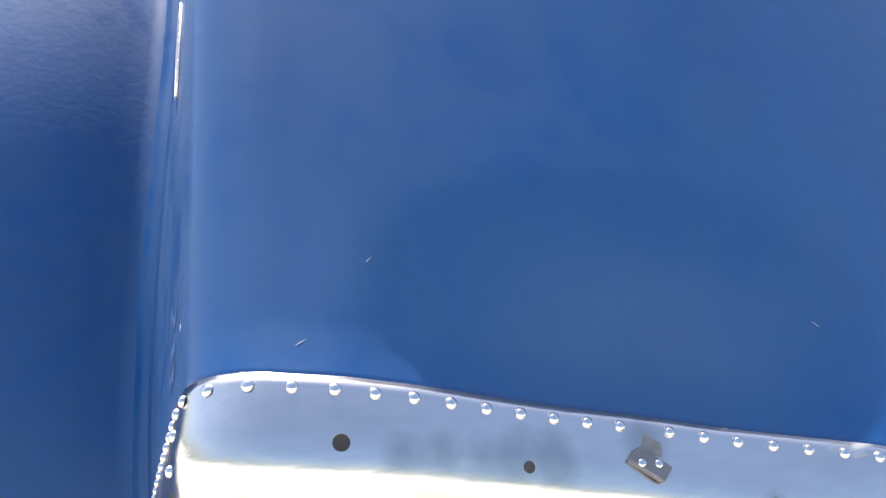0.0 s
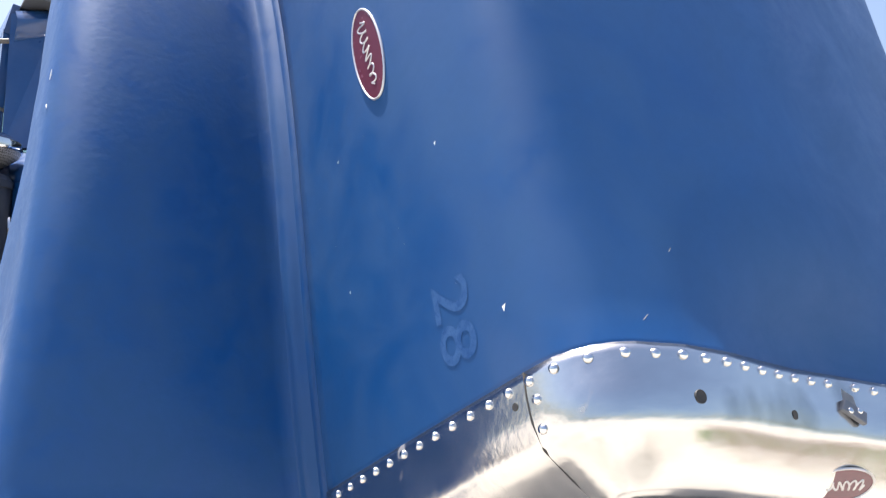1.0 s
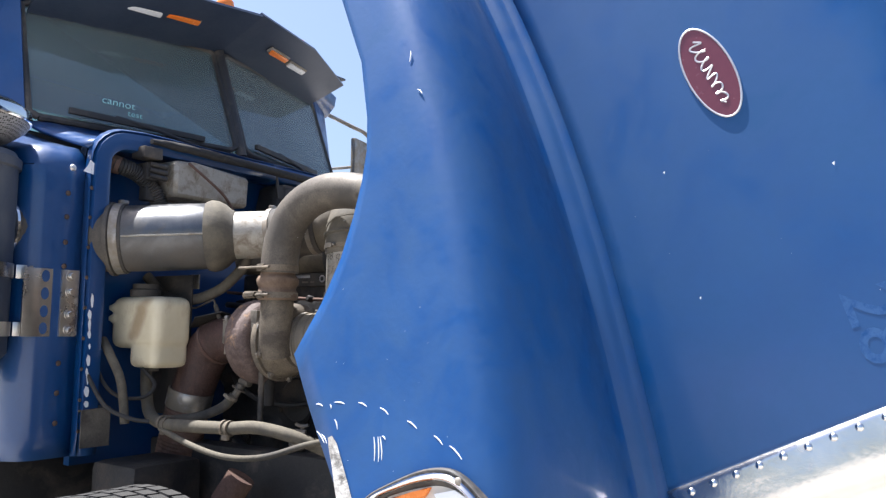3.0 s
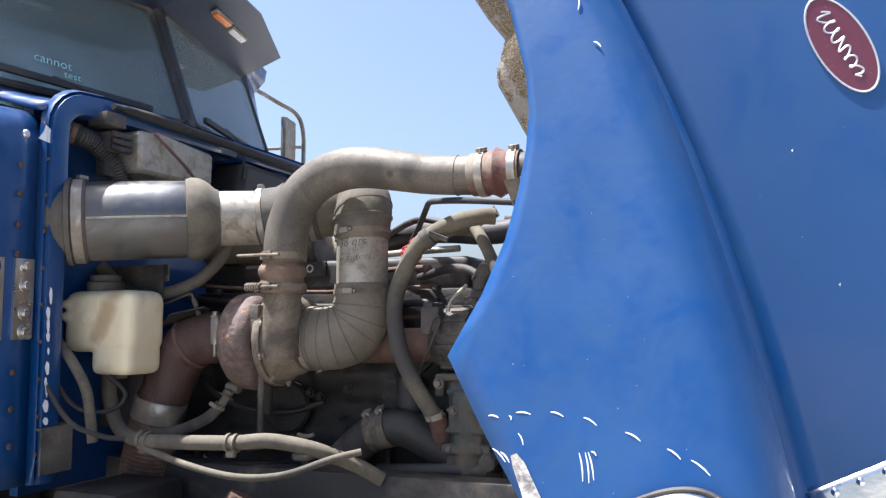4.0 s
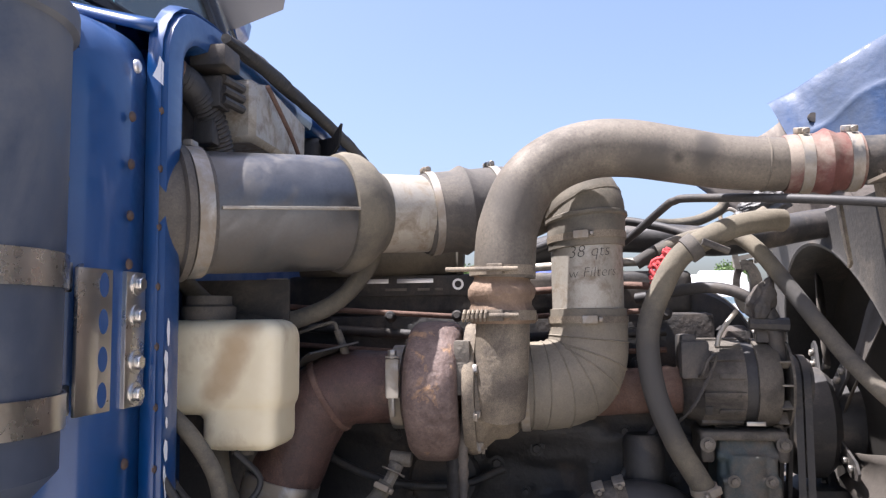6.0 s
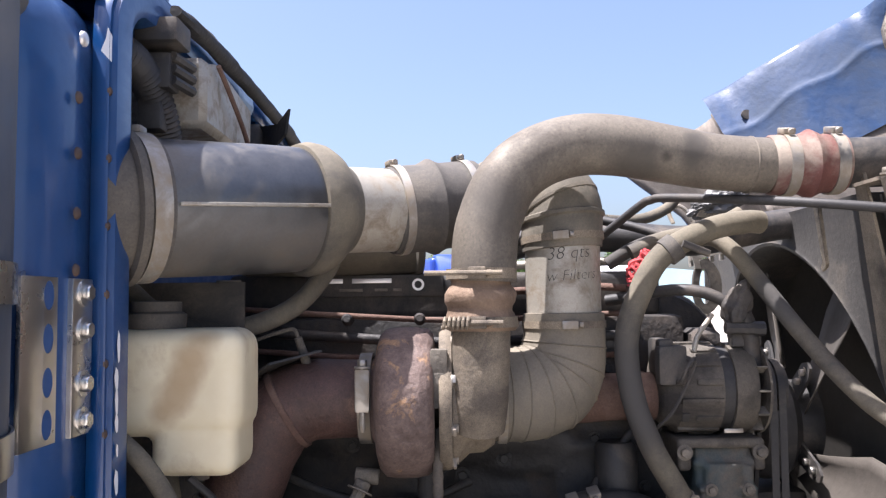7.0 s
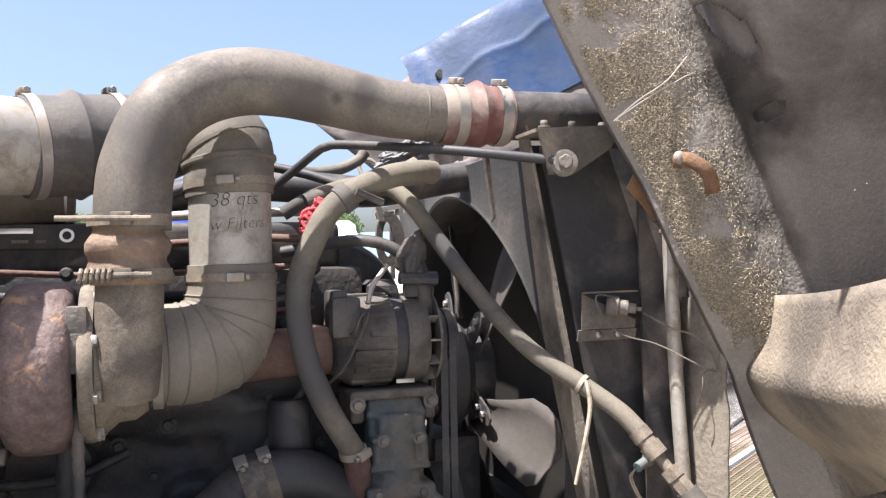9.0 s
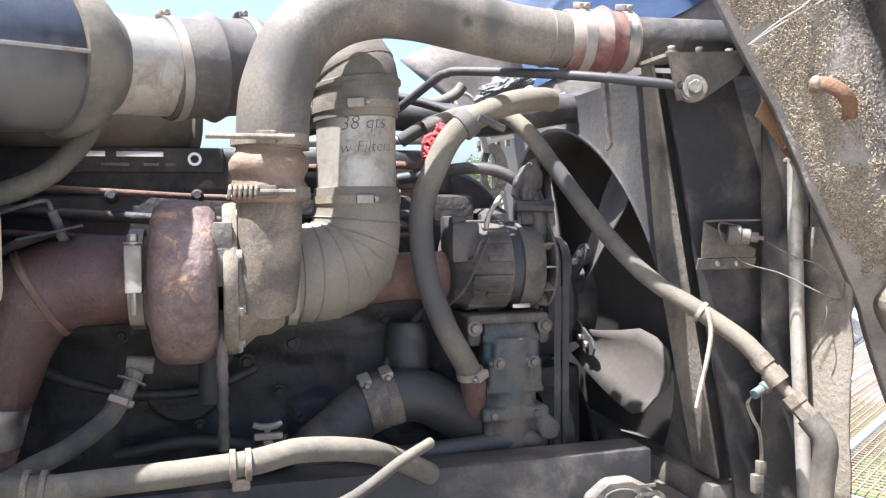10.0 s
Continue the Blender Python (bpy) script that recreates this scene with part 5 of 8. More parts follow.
part("cap_screen", revolve(B(), [(0.11, 1.985), (0.15, 1.99), (0.195, 2.025), (0.205, 2.045)], AC, (0, 0, 1), 48), SCREEN, ac, "perforated dark intake screen")
part("rain_cap", revolve(B(), [(0.206, 2.04), (0.209, 2.05), (0.205, 2.075), (0.17, 2.10), (0.10, 2.115), (0.001, 2.12)], AC, (0, 0, 1), 48), CHROME, ac, "chrome rain cap")
for z in (1.602, 1.432):
    part("strap", band(B(), (AC[0], AC[1], z), (0, 0, 1), 0.181, 0.042, 0.003, 48), STEEL_CLEAN, ac, "polished stainless strap")
    bm = B()
    box(bm, (-0.965, 3.505, z), (0.06, 0.008, 0.042), pose(0, 0, 0, 0, 0, -14).to_3x3(), 0.003)
    part("strap_tab", bm, STEEL_CLEAN, ac)
    part("strap_bolt", hexbolt(B(), (-0.955, 3.494, z), (0.2, -1, 0), 0.013, 0.010), STEEL_CLEAN, ac)
# perforated mounting bracket
bm = B()
def holed_plate(bm, m, w, h, holes, th):
    """Plate in the local xy plane with round holes in a column at x = hx."""
    t = bmesh.new()
    outer = [t.verts.new((x, y, 0)) for x, y in ((-w / 2, -h / 2), (w / 2, -h / 2), (w / 2, h / 2), (-w / 2, h / 2))]
    oe = [t.edges.new((outer[i], outer[(i + 1) % 4])) for i in range(4)]
    he = []
    for hx, hy, rx, ry in holes:
        vs = [t.verts.new((hx + rx * math.cos(2 * math.pi * k / 20), hy + ry * math.sin(2 * math.pi * k / 20), 0)) for k in range(20)]
        he += [t.edges.new((vs[k], vs[(k + 1) % 20])) for k in range(20)]
    bmesh.ops.triangle_fill(t, use_beauty=True, edges=oe + he)
    r = bmesh.ops.extrude_face_region(t, geom=t.faces[:])
    bmesh.ops.translate(t, vec=(0, 0, th), verts=[v for v in r["geom"] if isinstance(v, bmesh.types.BMVert)])
    bmesh.ops.transform(t, matrix=m, verts=t.verts)
    absorb(bm, t)
    return bm
bracket = part("bracket", holed_plate(B(), frame_at((-0.905, 3.487, 1.513), (0, -1, 0)) @ pose(0, 0, 0, 0, 0, 90), 0.075, 0.205, [(0.012, y, 0.013, 0.0185) for y in (-0.08, -0.027, 0.027, 0.078)], 0.006), STEEL_CLEAN, ac, "perforated stainless mounting bracket")
for c_, s_ in (((-0.958, 3.483, 1.513), (0.055, 0.006, 0.205)), ((-0.866, 3.482, 1.513), (0.006, 0.016, 0.205)), ((-0.840, 3.476, 1.513), (0.058, 0.006, 0.205))):
    part("bracket_flange", box(B(), c_, s_, None, 0.002), STEEL_CLEAN, ac)
# dark sheet added behind the plate so its holes look shaded
part("bracket_hole_shade", box(B(), (-0.905, 3.4885, 1.513), (0.064, 0.0022, 0.20), None, 0.0005), RUBBER, ac, "dark sheet behind the bracket, added as shade in its holes")
for z in (1.597, 1.548, 1.478, 1.43):
    part("bracket_bolt", hexbolt(B(), (-0.838, 3.472, z), (0, -1, 0), 0.012, 0.009), STEEL_CLEAN, ac)
# duct from canister through the cowl
bm = B()
tube(bm, spline([(-1.10, 3.62, 1.74), (-1.0, 3.60, 1.74), (-0.95, 3.60, 1.74), (-0.9, 3.56, 1.74)], 5), 0.085, 24)
part("duct_boot", bm, RUBBER, ac)
for f in (0.0, 0.035):
    part("duct_ring", revolve(B(), [(0.085, -0.008), (0.093, -0.004), (0.093, 0.004), (0.085, 0.008)], (-0.995 + f, 3.598, 1.74), (1, 0.0, 0), 32, closed=True), CHROME, ac)

# black step box and floor pan below the cab
bm = B()
box(bm, (-0.78, 4.35, 0.74), (0.56, 1.2, 0.72), None, 0.03)
sbx = thing("cab_step_box", "grimy black step box below the cab", "step", (-0.78, 4.35, 0.38))
part("box_body", bm, BLACK, sbx)
for z in (0.62, 0.95):
    bm = B()
    box(bm, (-1.08, 4.35, z), (0.07, 1.1, 0.03), None, 0.006)
    part("step_tread", bm, STEEL_CLEAN, sbx)
bm = B()
box(bm, (0, 4.5, 1.17), (1.9, 1.7, 0.07), None, 0.02)
part("floor_pan", bm, BLACK, cab)


# ---- engine bay ----
# block, head and valve cover
eng = thing("engine", "grimy dark diesel engine block and head", "engine", (0, 3.0, 0.95))
t = bmesh.new()
bmesh.ops.create_grid(t, x_segments=110, y_segments=60, size=0.5)
random.seed(31)
PADS = [(random.uniform(2.5, 3.46), random.uniform(0.93, 1.42), random.uniform(0.03, 0.09), random.uniform(0.02, 0.07), random.uniform(0.006, 0.026)) for _ in range(20)]
for v in t.verts:
    y, z = 2.98 + v.co.x * 1.0, 1.17 + v.co.y * 0.52
    d = 0.0
    for py, pz, sy, sz, h in PADS:
        e_ = (abs((y - py) / sy) ** 4 + abs((z - pz) / sz) ** 4) ** 0.25
        d = max(d, h * min(1.0, max(0.0, (1.45 - e_) / 0.45)))
    d += 0.006 * noise.noise(V(y * 14, z * 14, 0.5)) + 0.015 * math.exp(-((z - 1.30) / 0.03) ** 2)
    v.co = V(-0.20 - d, y, z)
blk = part("block_side", t, BLOCK, eng, "oily casting with covers and bosses")
bm = B()
box(bm, (0.035, 2.98, 1.17), (0.46, 1.0, 0.52), None, 0.03)
part("block", bm, BLOCK, eng)
for _ in range(34):
    y, z = random.uniform(2.55, 3.42), random.uniform(0.95, 1.36)
    part("block_bolt", hexbolt(B(), (-0.215 - random.uniform(0, 0.02), y, z), (-1, 0, 0), random.uniform(0.007, 0.011), 0.009), BLOCK, blk)
bm = B()
box(bm, (0.03, 2.98, 1.48), (0.42, 0.98, 0.14), None, 0.02)
part("cylinder_head", bm, BLOCK, eng)
for pts, r_ in (([(-0.26, 2.55, 1.02), (-0.29, 2.7, 1.0), (-0.30, 2.85, 1.06), (-0.28, 3.05, 1.10), (-0.26, 3.2, 1.08)], 0.013), ([(-0.25, 3.38, 1.28), (-0.29, 3.3, 1.24), (-0.30, 3.18, 1.20), (-0.27, 3.05, 1.19), (-0.24, 2.95, 1.22)], 0.009), ([(-0.25, 2.95, 0.98), (-0.30, 3.05, 0.97), (-0.30, 3.2, 1.0), (-0.25, 3.35, 1.05)], 0.018), ([(-0.24, 2.60, 1.35), (-0.27, 2.66, 1.28), (-0.26, 2.72, 1.18), (-0.25, 2.74, 1.05)], 0.008)):
    part("oil_pipe", tube(B(), spline(pts, 6), r_, 10), BLACK, eng)
part("side_cover", revolve(B(), [(0.075, 0.0), (0.078, 0.02), (0.07, 0.03), (0.03, 0.034), (0.001, 0.034)], (-0.21, 3.08, 1.20), (-1, 0, 0), 28), BLOCK, eng)
bm = B()
box(bm, (0.04, 3.0, 1.595), (0.36, 0.94, 0.10), None, 0.02, 3)
part("valve_cover", bm, BLACK, eng, "black valve cover")
bm = B()
box(bm, (-0.145, 3.15, 1.618), (0.014, 0.30, 0.048), None, 0.005)
plate = part("name_plate", bm, BLACK, eng, "black plate with pale lettering bars")
bm = B()
for y0, w_ in ((3.255, 0.075), (3.155, 0.085)):
    part("lettering_bar", box(B(), (-0.154, y0, 1.629), (0.002, w_, 0.010), None, 0.0006), SILVER, plate)
for y0, w_ in ((3.20, 0.05), (3.135, 0.028), (3.10, 0.018)):
    part("lettering_bar", box(B(), (-0.154, y0, 1.609), (0.002, w_, 0.006), None, 0.0006), CAST, plate)
revolve(bm, [(0.008, -0.001), (0.013, -0.001), (0.013, 0.001), (0.008, 0.001)], (-0.154, 3.055, 1.620), (1, 0, 0), 20, closed=True)
part("plate_ring", bm, SILVER, plate)
for z, r, mt in ((1.555, 0.006, RUST), (1.51, 0.011, BLOCK), (1.47, 0.006, RUST)):
    part("fuel_line", tube(B(), spline([(-0.20, 3.48, z + 0.02), (-0.215, 3.2, z), (-0.21, 2.95, z - 0.012), (-0.20, 2.6, z)], 6), r, 10), mt, eng, "grimy steel line")
for k in range(6):
    part("injector", revolve(B(), [(0.012, 0), (0.012, 0.016), (0.007, 0.022)], (-0.21, 2.6 + 0.15 * k, 1.545), (-1, 0, 0.2), 12), BLOCK, eng)
    part("head_bolt", hexbolt(B(), (-0.20, 2.66 + 0.15 * k, 1.44), (-1, 0, 0), 0.011, 0.009), BLOCK, eng)
# exhaust manifold
bm = B()
tube(bm, spline([(-0.26, 2.56, 1.39), (-0.28, 2.8, 1.385), (-0.29, 3.0, 1.385), (-0.28, 3.2, 1.39), (-0.26, 3.38, 1.39)], 6), 0.047, 14, wob=0.08)
for y in (2.6, 2.75, 2.9, 3.05, 3.2, 3.35):
    tube(bm, [(-0.18, y, 1.40), (-0.27, y, 1.388)], 0.036, 12)
part("exhaust_manifold", bm, RUST, eng, "rusty cast exhaust manifold")

# intake duct from firewall to turbo
duct = thing("air_intake_duct", "dusty steel and rubber air intake duct with clamps", "duct", (-0.36, 3.09, 1.75))
A0, A1, A2 = V(-0.665, 3.458, 1.73), V(-0.36, 3.09, 1.757), V(-0.305, 2.955, 1.775)
ax = (A1 - A0).normalized()
bm = B()
tube(bm, spline([(-0.655, 3.60, 1.73), (-0.665, 3.54, 1.73), A0 - ax * 0.035, A0 - ax * 0.02, A0 + ax * 0.008], 5), [0.100, 0.104, 0.110, 0.113, 0.112], 40)
revolve(bm, [(0.11, -0.045), (0.121, -0.042), (0.121, -0.030), (0.11, -0.027)], A0, ax, 48, closed=True)
part("firewall_boot", bm, RUBBER, duct)
el = part("elbow", revolve(B(), [(0.104, -0.01), (0.108, 0.012), (0.109, 0.03), (0.110, 0.20), (0.109, 0.26), (0.10, 0.29)], A0, ax, 48), DUCT, duct, "dusty steel intake elbow")
bm = B()
side = ax.cross(V(0, 0, 1)).normalized()
if side.x > 0:
    side = -side
box(bm, A0 + side * 0.110 + ax * 0.14 + V(0, 0, -0.004), (0.007, 0.255, 0.006), frame_at((0, 0, 0), side, ax).to_3x3() @ Matrix(((0, 1, 0), (0, 0, 1), (1, 0, 0))), 0.002)
part("seam", bm, TUBE_AL, el, "dust-caked lap seam")
part("sleeve", revolve(B(), [(0.100, 0.262), (0.114, 0.266), (0.119, 0.282), (0.116, 0.305), (0.105, 0.325), (0.086, 0.345), (0.082, 0.355)], A0, ax, 48), HOSE, duct, "tan dusty rubber reducer")
part("band_clamp", band(B(), A0 - ax * 0.012, ax, 0.1135, 0.026, 0.003, 48), STEEL, duct)
bm = B()
box(bm, A0 - ax * 0.012 + V(0, 0, 0.122), (0.03, 0.018, 0.012), None, 0.003)
part("clamp_screw", bm, STEEL, duct)
L1 = (A1 - A0).length
part("steel_tube", revolve(B(), [(0.078, 0.34), (0.079, 0.345), (0.079, L1 + 0.01)], A0, ax, 48), TUBE_AL, duct, "spattered steel intake tube")
ax2 = (A2 - A1).normalized()
part("hump_hose", revolve(B(), [(0.083, -0.012), (0.0845, 0.0), (0.0845, 0.05), (0.088, 0.06), (0.094, 0.072), (0.088, 0.084), (0.0845, 0.094), (0.0845, 0.165)], A1, ax2, 48), RUBBER, duct, "black rubber hump hose")
for p in (A1 + ax2 * 0.004, A2 - ax2 * 0.004):
    worm_clamp("hose_clamp", p, ax2, 0.085, 0.016, duct, (0, 0, 1), STEEL, STEEL)
T0, T1 = V(-0.347, 2.770, 1.715), V(-0.347, 2.770, 1.53)
bm = B()
tube(bm, spline([A2 + ax2 * -0.02, A2 + ax2 * 0.05, (-0.285, 2.86, 1.80), (-0.30, 2.80, 1.80), (-0.335, 2.772, 1.765), (-0.347, 2.770, 1.715), (-0.347, 2.770, 1.69)], 7), [0.078, 0.078, 0.079, 0.08, 0.079, 0.0775, 0.0765], 32)
ub = part("upper_elbow", bm, ELBOW, duct, "ribbed black rubber elbow")
bm = B()
for k, (c, a) in enumerate((((-0.295, 2.825, 1.803), (-0.1, -1, -0.25)), ((-0.312, 2.79, 1.79), (-0.5, -1, -0.9)), ((-0.332, 2.775, 1.765), (-0.3, -0.4, -1)), ((-0.345, 2.77, 1.738), (-0.1, -0.1, -1)))):
    revolve(bm, [(0.077, -0.006), (0.0835, -0.003), (0.0835, 0.003), (0.077, 0.006)], c, a, 36, closed=True)
part("elbow_rib", bm, ELBOW, ub)
vt = part("marked_tube", revolve(B(), [(0.071, -0.01), (0.0715, 0.0), (0.0715, 0.185), (0.071, 0.19)], T1, (0, 0, 1), 48), TUBE_AL, duct, "dusty aluminium tube with handwriting")
# handwriting wrapped round the tube
for txt, z, sz, da in (("38 qts", 1.668, 0.034, 0.0), ("w Filters", 1.627, 0.029, 0.10)):
    tm = text_mesh(txt, sz, pose(0, 0, 0, 0, 0, 4), 0.0, -0.0007, 0.25)
    for v in tm.verts:
        a = math.pi + 0.02 + da + v.co.x / 0.072
        v.co = V(T1.x + 0.0722 * math.cos(a), T1.y + 0.0722 * math.sin(a), z + v.co.y)
    part("handwriting", tm, MARKER, vt, "black marker handwriting", smooth=0)
part("upper_cuff", revolve(B(), [(0.0722, 0.0), (0.0765, 0.001), (0.0765, 0.038), (0.074, 0.044)], (T1.x, T1.y, 1.678), (0.03, 0.06, 1), 44), ELBOW, duct, "dusty rubber cuff")
part("lower_cuff", revolve(B(), [(0.076, -0.03), (0.0775, -0.02), (0.0765, 0.012), (0.0722, 0.013)], (T1.x, T1.y, 1.545), (0, 0, 1), 44), ELBOW, duct, "dusty rubber cuff")
for z, dr, axc in ((1.699, (-1, 0.16, 0), (0.03, 0.06, 1)), (1.536, (-1, 0.0, 0), (0, 0, 1))):
    worm_clamp("hose_clamp", (T1.x, T1.y, z), axc, 0.0772, 0.0135, duct, dr, TAN_CAST, STEEL)
# pleated lower elbow into the compressor
bm = B()
path = spline([(-0.347, 2.770, 1.555), (-0.347, 2.770, 1.51), (-0.35, 2.778, 1.462), (-0.362, 2.80, 1.425), (-0.378, 2.84, 1.41), (-0.388, 2.885, 1.408), (-0.39, 2.91, 1.408)], 8)
tube(bm, path, [0.0765, 0.078, 0.084, 0.088, 0.087, 0.085, 0.083], 36)
le = part("lower_elbow", bm, ELBOW, duct, "dusty pleated rubber elbow")
bm = B()
for k in (10, 16, 21, 26, 31, 36, 41):
    c, a = path[k], (path[k + 1] - path[k - 1])
    rr = interp(k / 48, [(0, 0.0765), (0.167, 0.078), (0.333, 0.084), (0.5, 0.088), (0.667, 0.087), (0.833, 0.085), (1, 0.083)])
    revolve(bm, [(rr - 0.004, -0.005), (rr + 0.0022, 0.0), (rr - 0.004, 0.005)], c, a, 40, closed=True)
part("pleat", bm, ELBOW, le)
part("inlet_band", band(B(), (-0.389, 2.895, 1.408), (0, 1, 0), 0.086, 0.016), STEEL, duct)

# turbocharger
tb = thing("turbocharger", "rust-coloured turbocharger with cast compressor housing", "turbocharger", (-0.40, 3.0, 1.28))
TC = V(-0.40, 0, 1.405)
bm = B()
# compressor scroll with growing section and a vertical outlet
n_, secs = 40, []
for k in range(n_ + 1):
    a = radians(-100 + 350 * k / n_)
    r_ = 0.03 + 0.020 * k / n_
    R_ = 0.062 + 0.030 * k / n_
    secs.append((V(TC.x + R_ * math.cos(a) * -1, 2.945, TC.z + R_ * math.sin(a)), r_))
tube(bm, [p for p, r in secs[:-6]], [r for p, r in secs[:-6]], 16)
revolve(bm, [(0.055, 2.905), (0.085, 2.91), (0.098, 2.93), (0.10, 2.955), (0.115, 2.972), (0.118, 2.985)], (TC.x, 0, TC.z), (0, 1, 0), 40)
tube(bm, spline([(-0.475, 2.94, 1.36), (-0.488, 2.938, 1.41), (-0.492, 2.935, 1.47), (-0.492, 2.933, 1.535)], 6), [0.046, 0.05, 0.050, 0.0505], 28)
part("compressor_housing", bm, TAN_CAST, tb, "grimy cast aluminium compressor housing")
bm = B()
revolve(bm, [(0.05, 2.985), (0.127, 2.986), (0.129, 2.992), (0.129, 3.004), (0.126, 3.008), (0.05, 3.01)], (TC.x, 0, TC.z), (0, 1, 0), 40)
part("backplate", bm, TAN_CAST, tb, "tan backing plate")
bm = B()
for a in range(0, 360, 40):
    c = V(TC.x + 0.118 * math.cos(radians(a)), 2.986, TC.z + 0.118 * math.sin(radians(a)))
    cpl = part("clamp_plate", box(B(), c + V(0, -0.004, 0), (0.03, 0.006, 0.014), pose(0, 0, 0, 0, -a, 0).to_3x3(), 0.002), STEEL, tb)
    part("clamp_bolt", hexbolt(B(), c, (0, -1, 0), 0.008, 0.01), STEEL, cpl)
bm = B()
revolve(bm, [(0.05, 3.005), (0.055, 3.02), (0.048, 3.03), (0.06, 3.045)], (TC.x, 0, TC.z), (0, 1, 0), 24)
tube(bm, [(TC.x - 0.02, 3.03, TC.z - 0.04), (TC.x - 0.02, 3.03, 1.2)], 0.02, 12)
part("bearing_housing", bm, BLOCK, tb)
bm = B()
prof = [(0.055, 3.018), (0.098, 3.016), (0.116, 3.019), (0.127, 3.029), (0.1305, 3.05), (0.1315, 3.068), (0.1305, 3.086), (0.127, 3.103), (0.116, 3.114), (0.10, 3.119), (0.078, 3.123), (0.068, 3.135), (0.070, 3.15)]
m = frame_at((TC.x - 0.018, 0, TC.z - 0.0), (0, 1, 0))
rings = []
for rad, z in prof:
    ring = []
    for k in range(48):
        a = 2 * math.pi * k / 48
        f = 1 + (0.10 * max(0, math.cos(a - 2.6)) + 0.05 * noise.noise(V(math.cos(a) * 1.2, math.sin(a) * 1.2, z * 8))) * (rad > 0.09)
        ring.append(bm.verts.new(m @ V(rad * f * math.cos(a), rad * f * math.sin(a), z)))
    rings.append(ring)
for a, b in zip(rings, rings[1:]):
    for k in range(48):
        bm.faces.new((a[k], a[(k + 1) % 48], b[(k + 1) % 48], b[k]))
bm.faces.new(rings[0])
bm.faces.new(rings[-1])
part("turbine_housing", bm, TURBINE, tb, "rust-pink heat-scaled turbine housing")
bm = B()
box(bm, (-0.505, 3.008, 1.475), (0.025, 0.03, 0.05), None, 0.005)
box(bm, (-0.515, 3.012, 1.43), (0.006, 0.028, 0.06), None, 0.002)
part("actuator_bracket", bm, CAST, tb)
# oil drain pipe down from the bearing housing
bm = B()
p = [V(-0.47, 3.012, 1.36 - 0.012 * k) for k in range(20)]
tube(bm, p, [0.0085 + 0.0018 * (k % 2) for k in range(20)], 10)
part("oil_line", bm, BLACK, tb)

# exhaust down pipe
SCALE = mat("scaled_exhaust_iron", (0.040, 0.021, 0.018), (0.095, 0.052, 0.042), rough=0.6, scale=14, fine=90, bump=0.7, dirt=(0.17, 0.105, 0.075), dirt_amt=0.22, dirt_scale=9, grit=0.5)
ex = thing("exhaust_pipe", "rusty exhaust elbow and downpipe with a bright clamp band", "exhaust pipe", (-0.42, 3.4, 1.0))
path = spline([(-0.415, 3.145, 1.408), (-0.415, 3.19, 1.408), (-0.42, 3.25, 1.405), (-0.425, 3.305, 1.375), (-0.43, 3.335, 1.325), (-0.435, 3.355, 1.27), (-0.44, 3.375, 1.22)], 7)
part("elbow", tube(B(), path, [0.070, 0.071, 0.073, 0.075, 0.074, 0.072, 0.071], 32, wob=0.02), SCALE, ex, "rusty exhaust elbow")
bm = B()
c, a = path[18], path[19] - path[17]
revolve(bm, [(0.072, -0.007), (0.0775, -0.005), (0.0775, 0.005), (0.072, 0.007)], c, a, 36, closed=True)
part("weld_bead", bm, RUST, ex)
d_ = V(0.0, 0.055, -0.2).normalized()
bm = B()
revolve(bm, [(0.0735, 0.0), (0.076, 0.004), (0.076, 0.06), (0.0735, 0.064)], (-0.44, 3.372, 1.235), d_, 36)
part("band", bm, STEEL, ex, "bright stainless exhaust band")
part("flex_pipe", tube(B(), [V(-0.44, 3.386, 1.18) + d_ * (0.006 * k) for k in range(60)], [0.072 + 0.0025 * (k % 2) for k in range(60)], 24), RUST, ex, "dusty flexible exhaust pipe")
vb = part("v_band", band(B(), (-0.413, 3.140, 1.408), (0, 1, 0), 0.0745, 0.022, 0.007, 36), STEEL, ex, "stainless v-band clamp")
bm = B()
box(bm, (-0.50, 3.140, 1.43), (0.022, 0.026, 0.075), None, 0.005)
hexbolt(bm, (-0.505, 3.14, 1.47), (0, 0, 1), 0.009, 0.012)
tube(bm, [(-0.505, 3.14, 1.36), (-0.505, 3.14, 1.48)], 0.005, 8)
part("v_band_bolt", bm, STEEL, vb)
# heat shield bracket and sensor with lead
bm = B()
slab(bm, [(-0.46, 3.215, 1.495), (-0.50, 3.30, 1.475), (-0.47, 3.36, 1.44), (-0.42, 3.33, 1.45), (-0.40, 3.24, 1.49)], 0.004)
part("shield_bracket", bm, BLACK, ex)
bm = B()
tube(bm, [(-0.44, 3.245, 1.47), (-0.45, 3.26, 1.52)], [0.009, 0.007], 10)
tube(bm, spline([(-0.45, 3.26, 1.52), (-0.452, 3.268, 1.535), (-0.45, 3.30, 1.528), (-0.45, 3.36, 1.51), (-0.47, 3.42, 1.51)], 6), 0.0035, 6)
part("sensor", bm, CAST, ex)

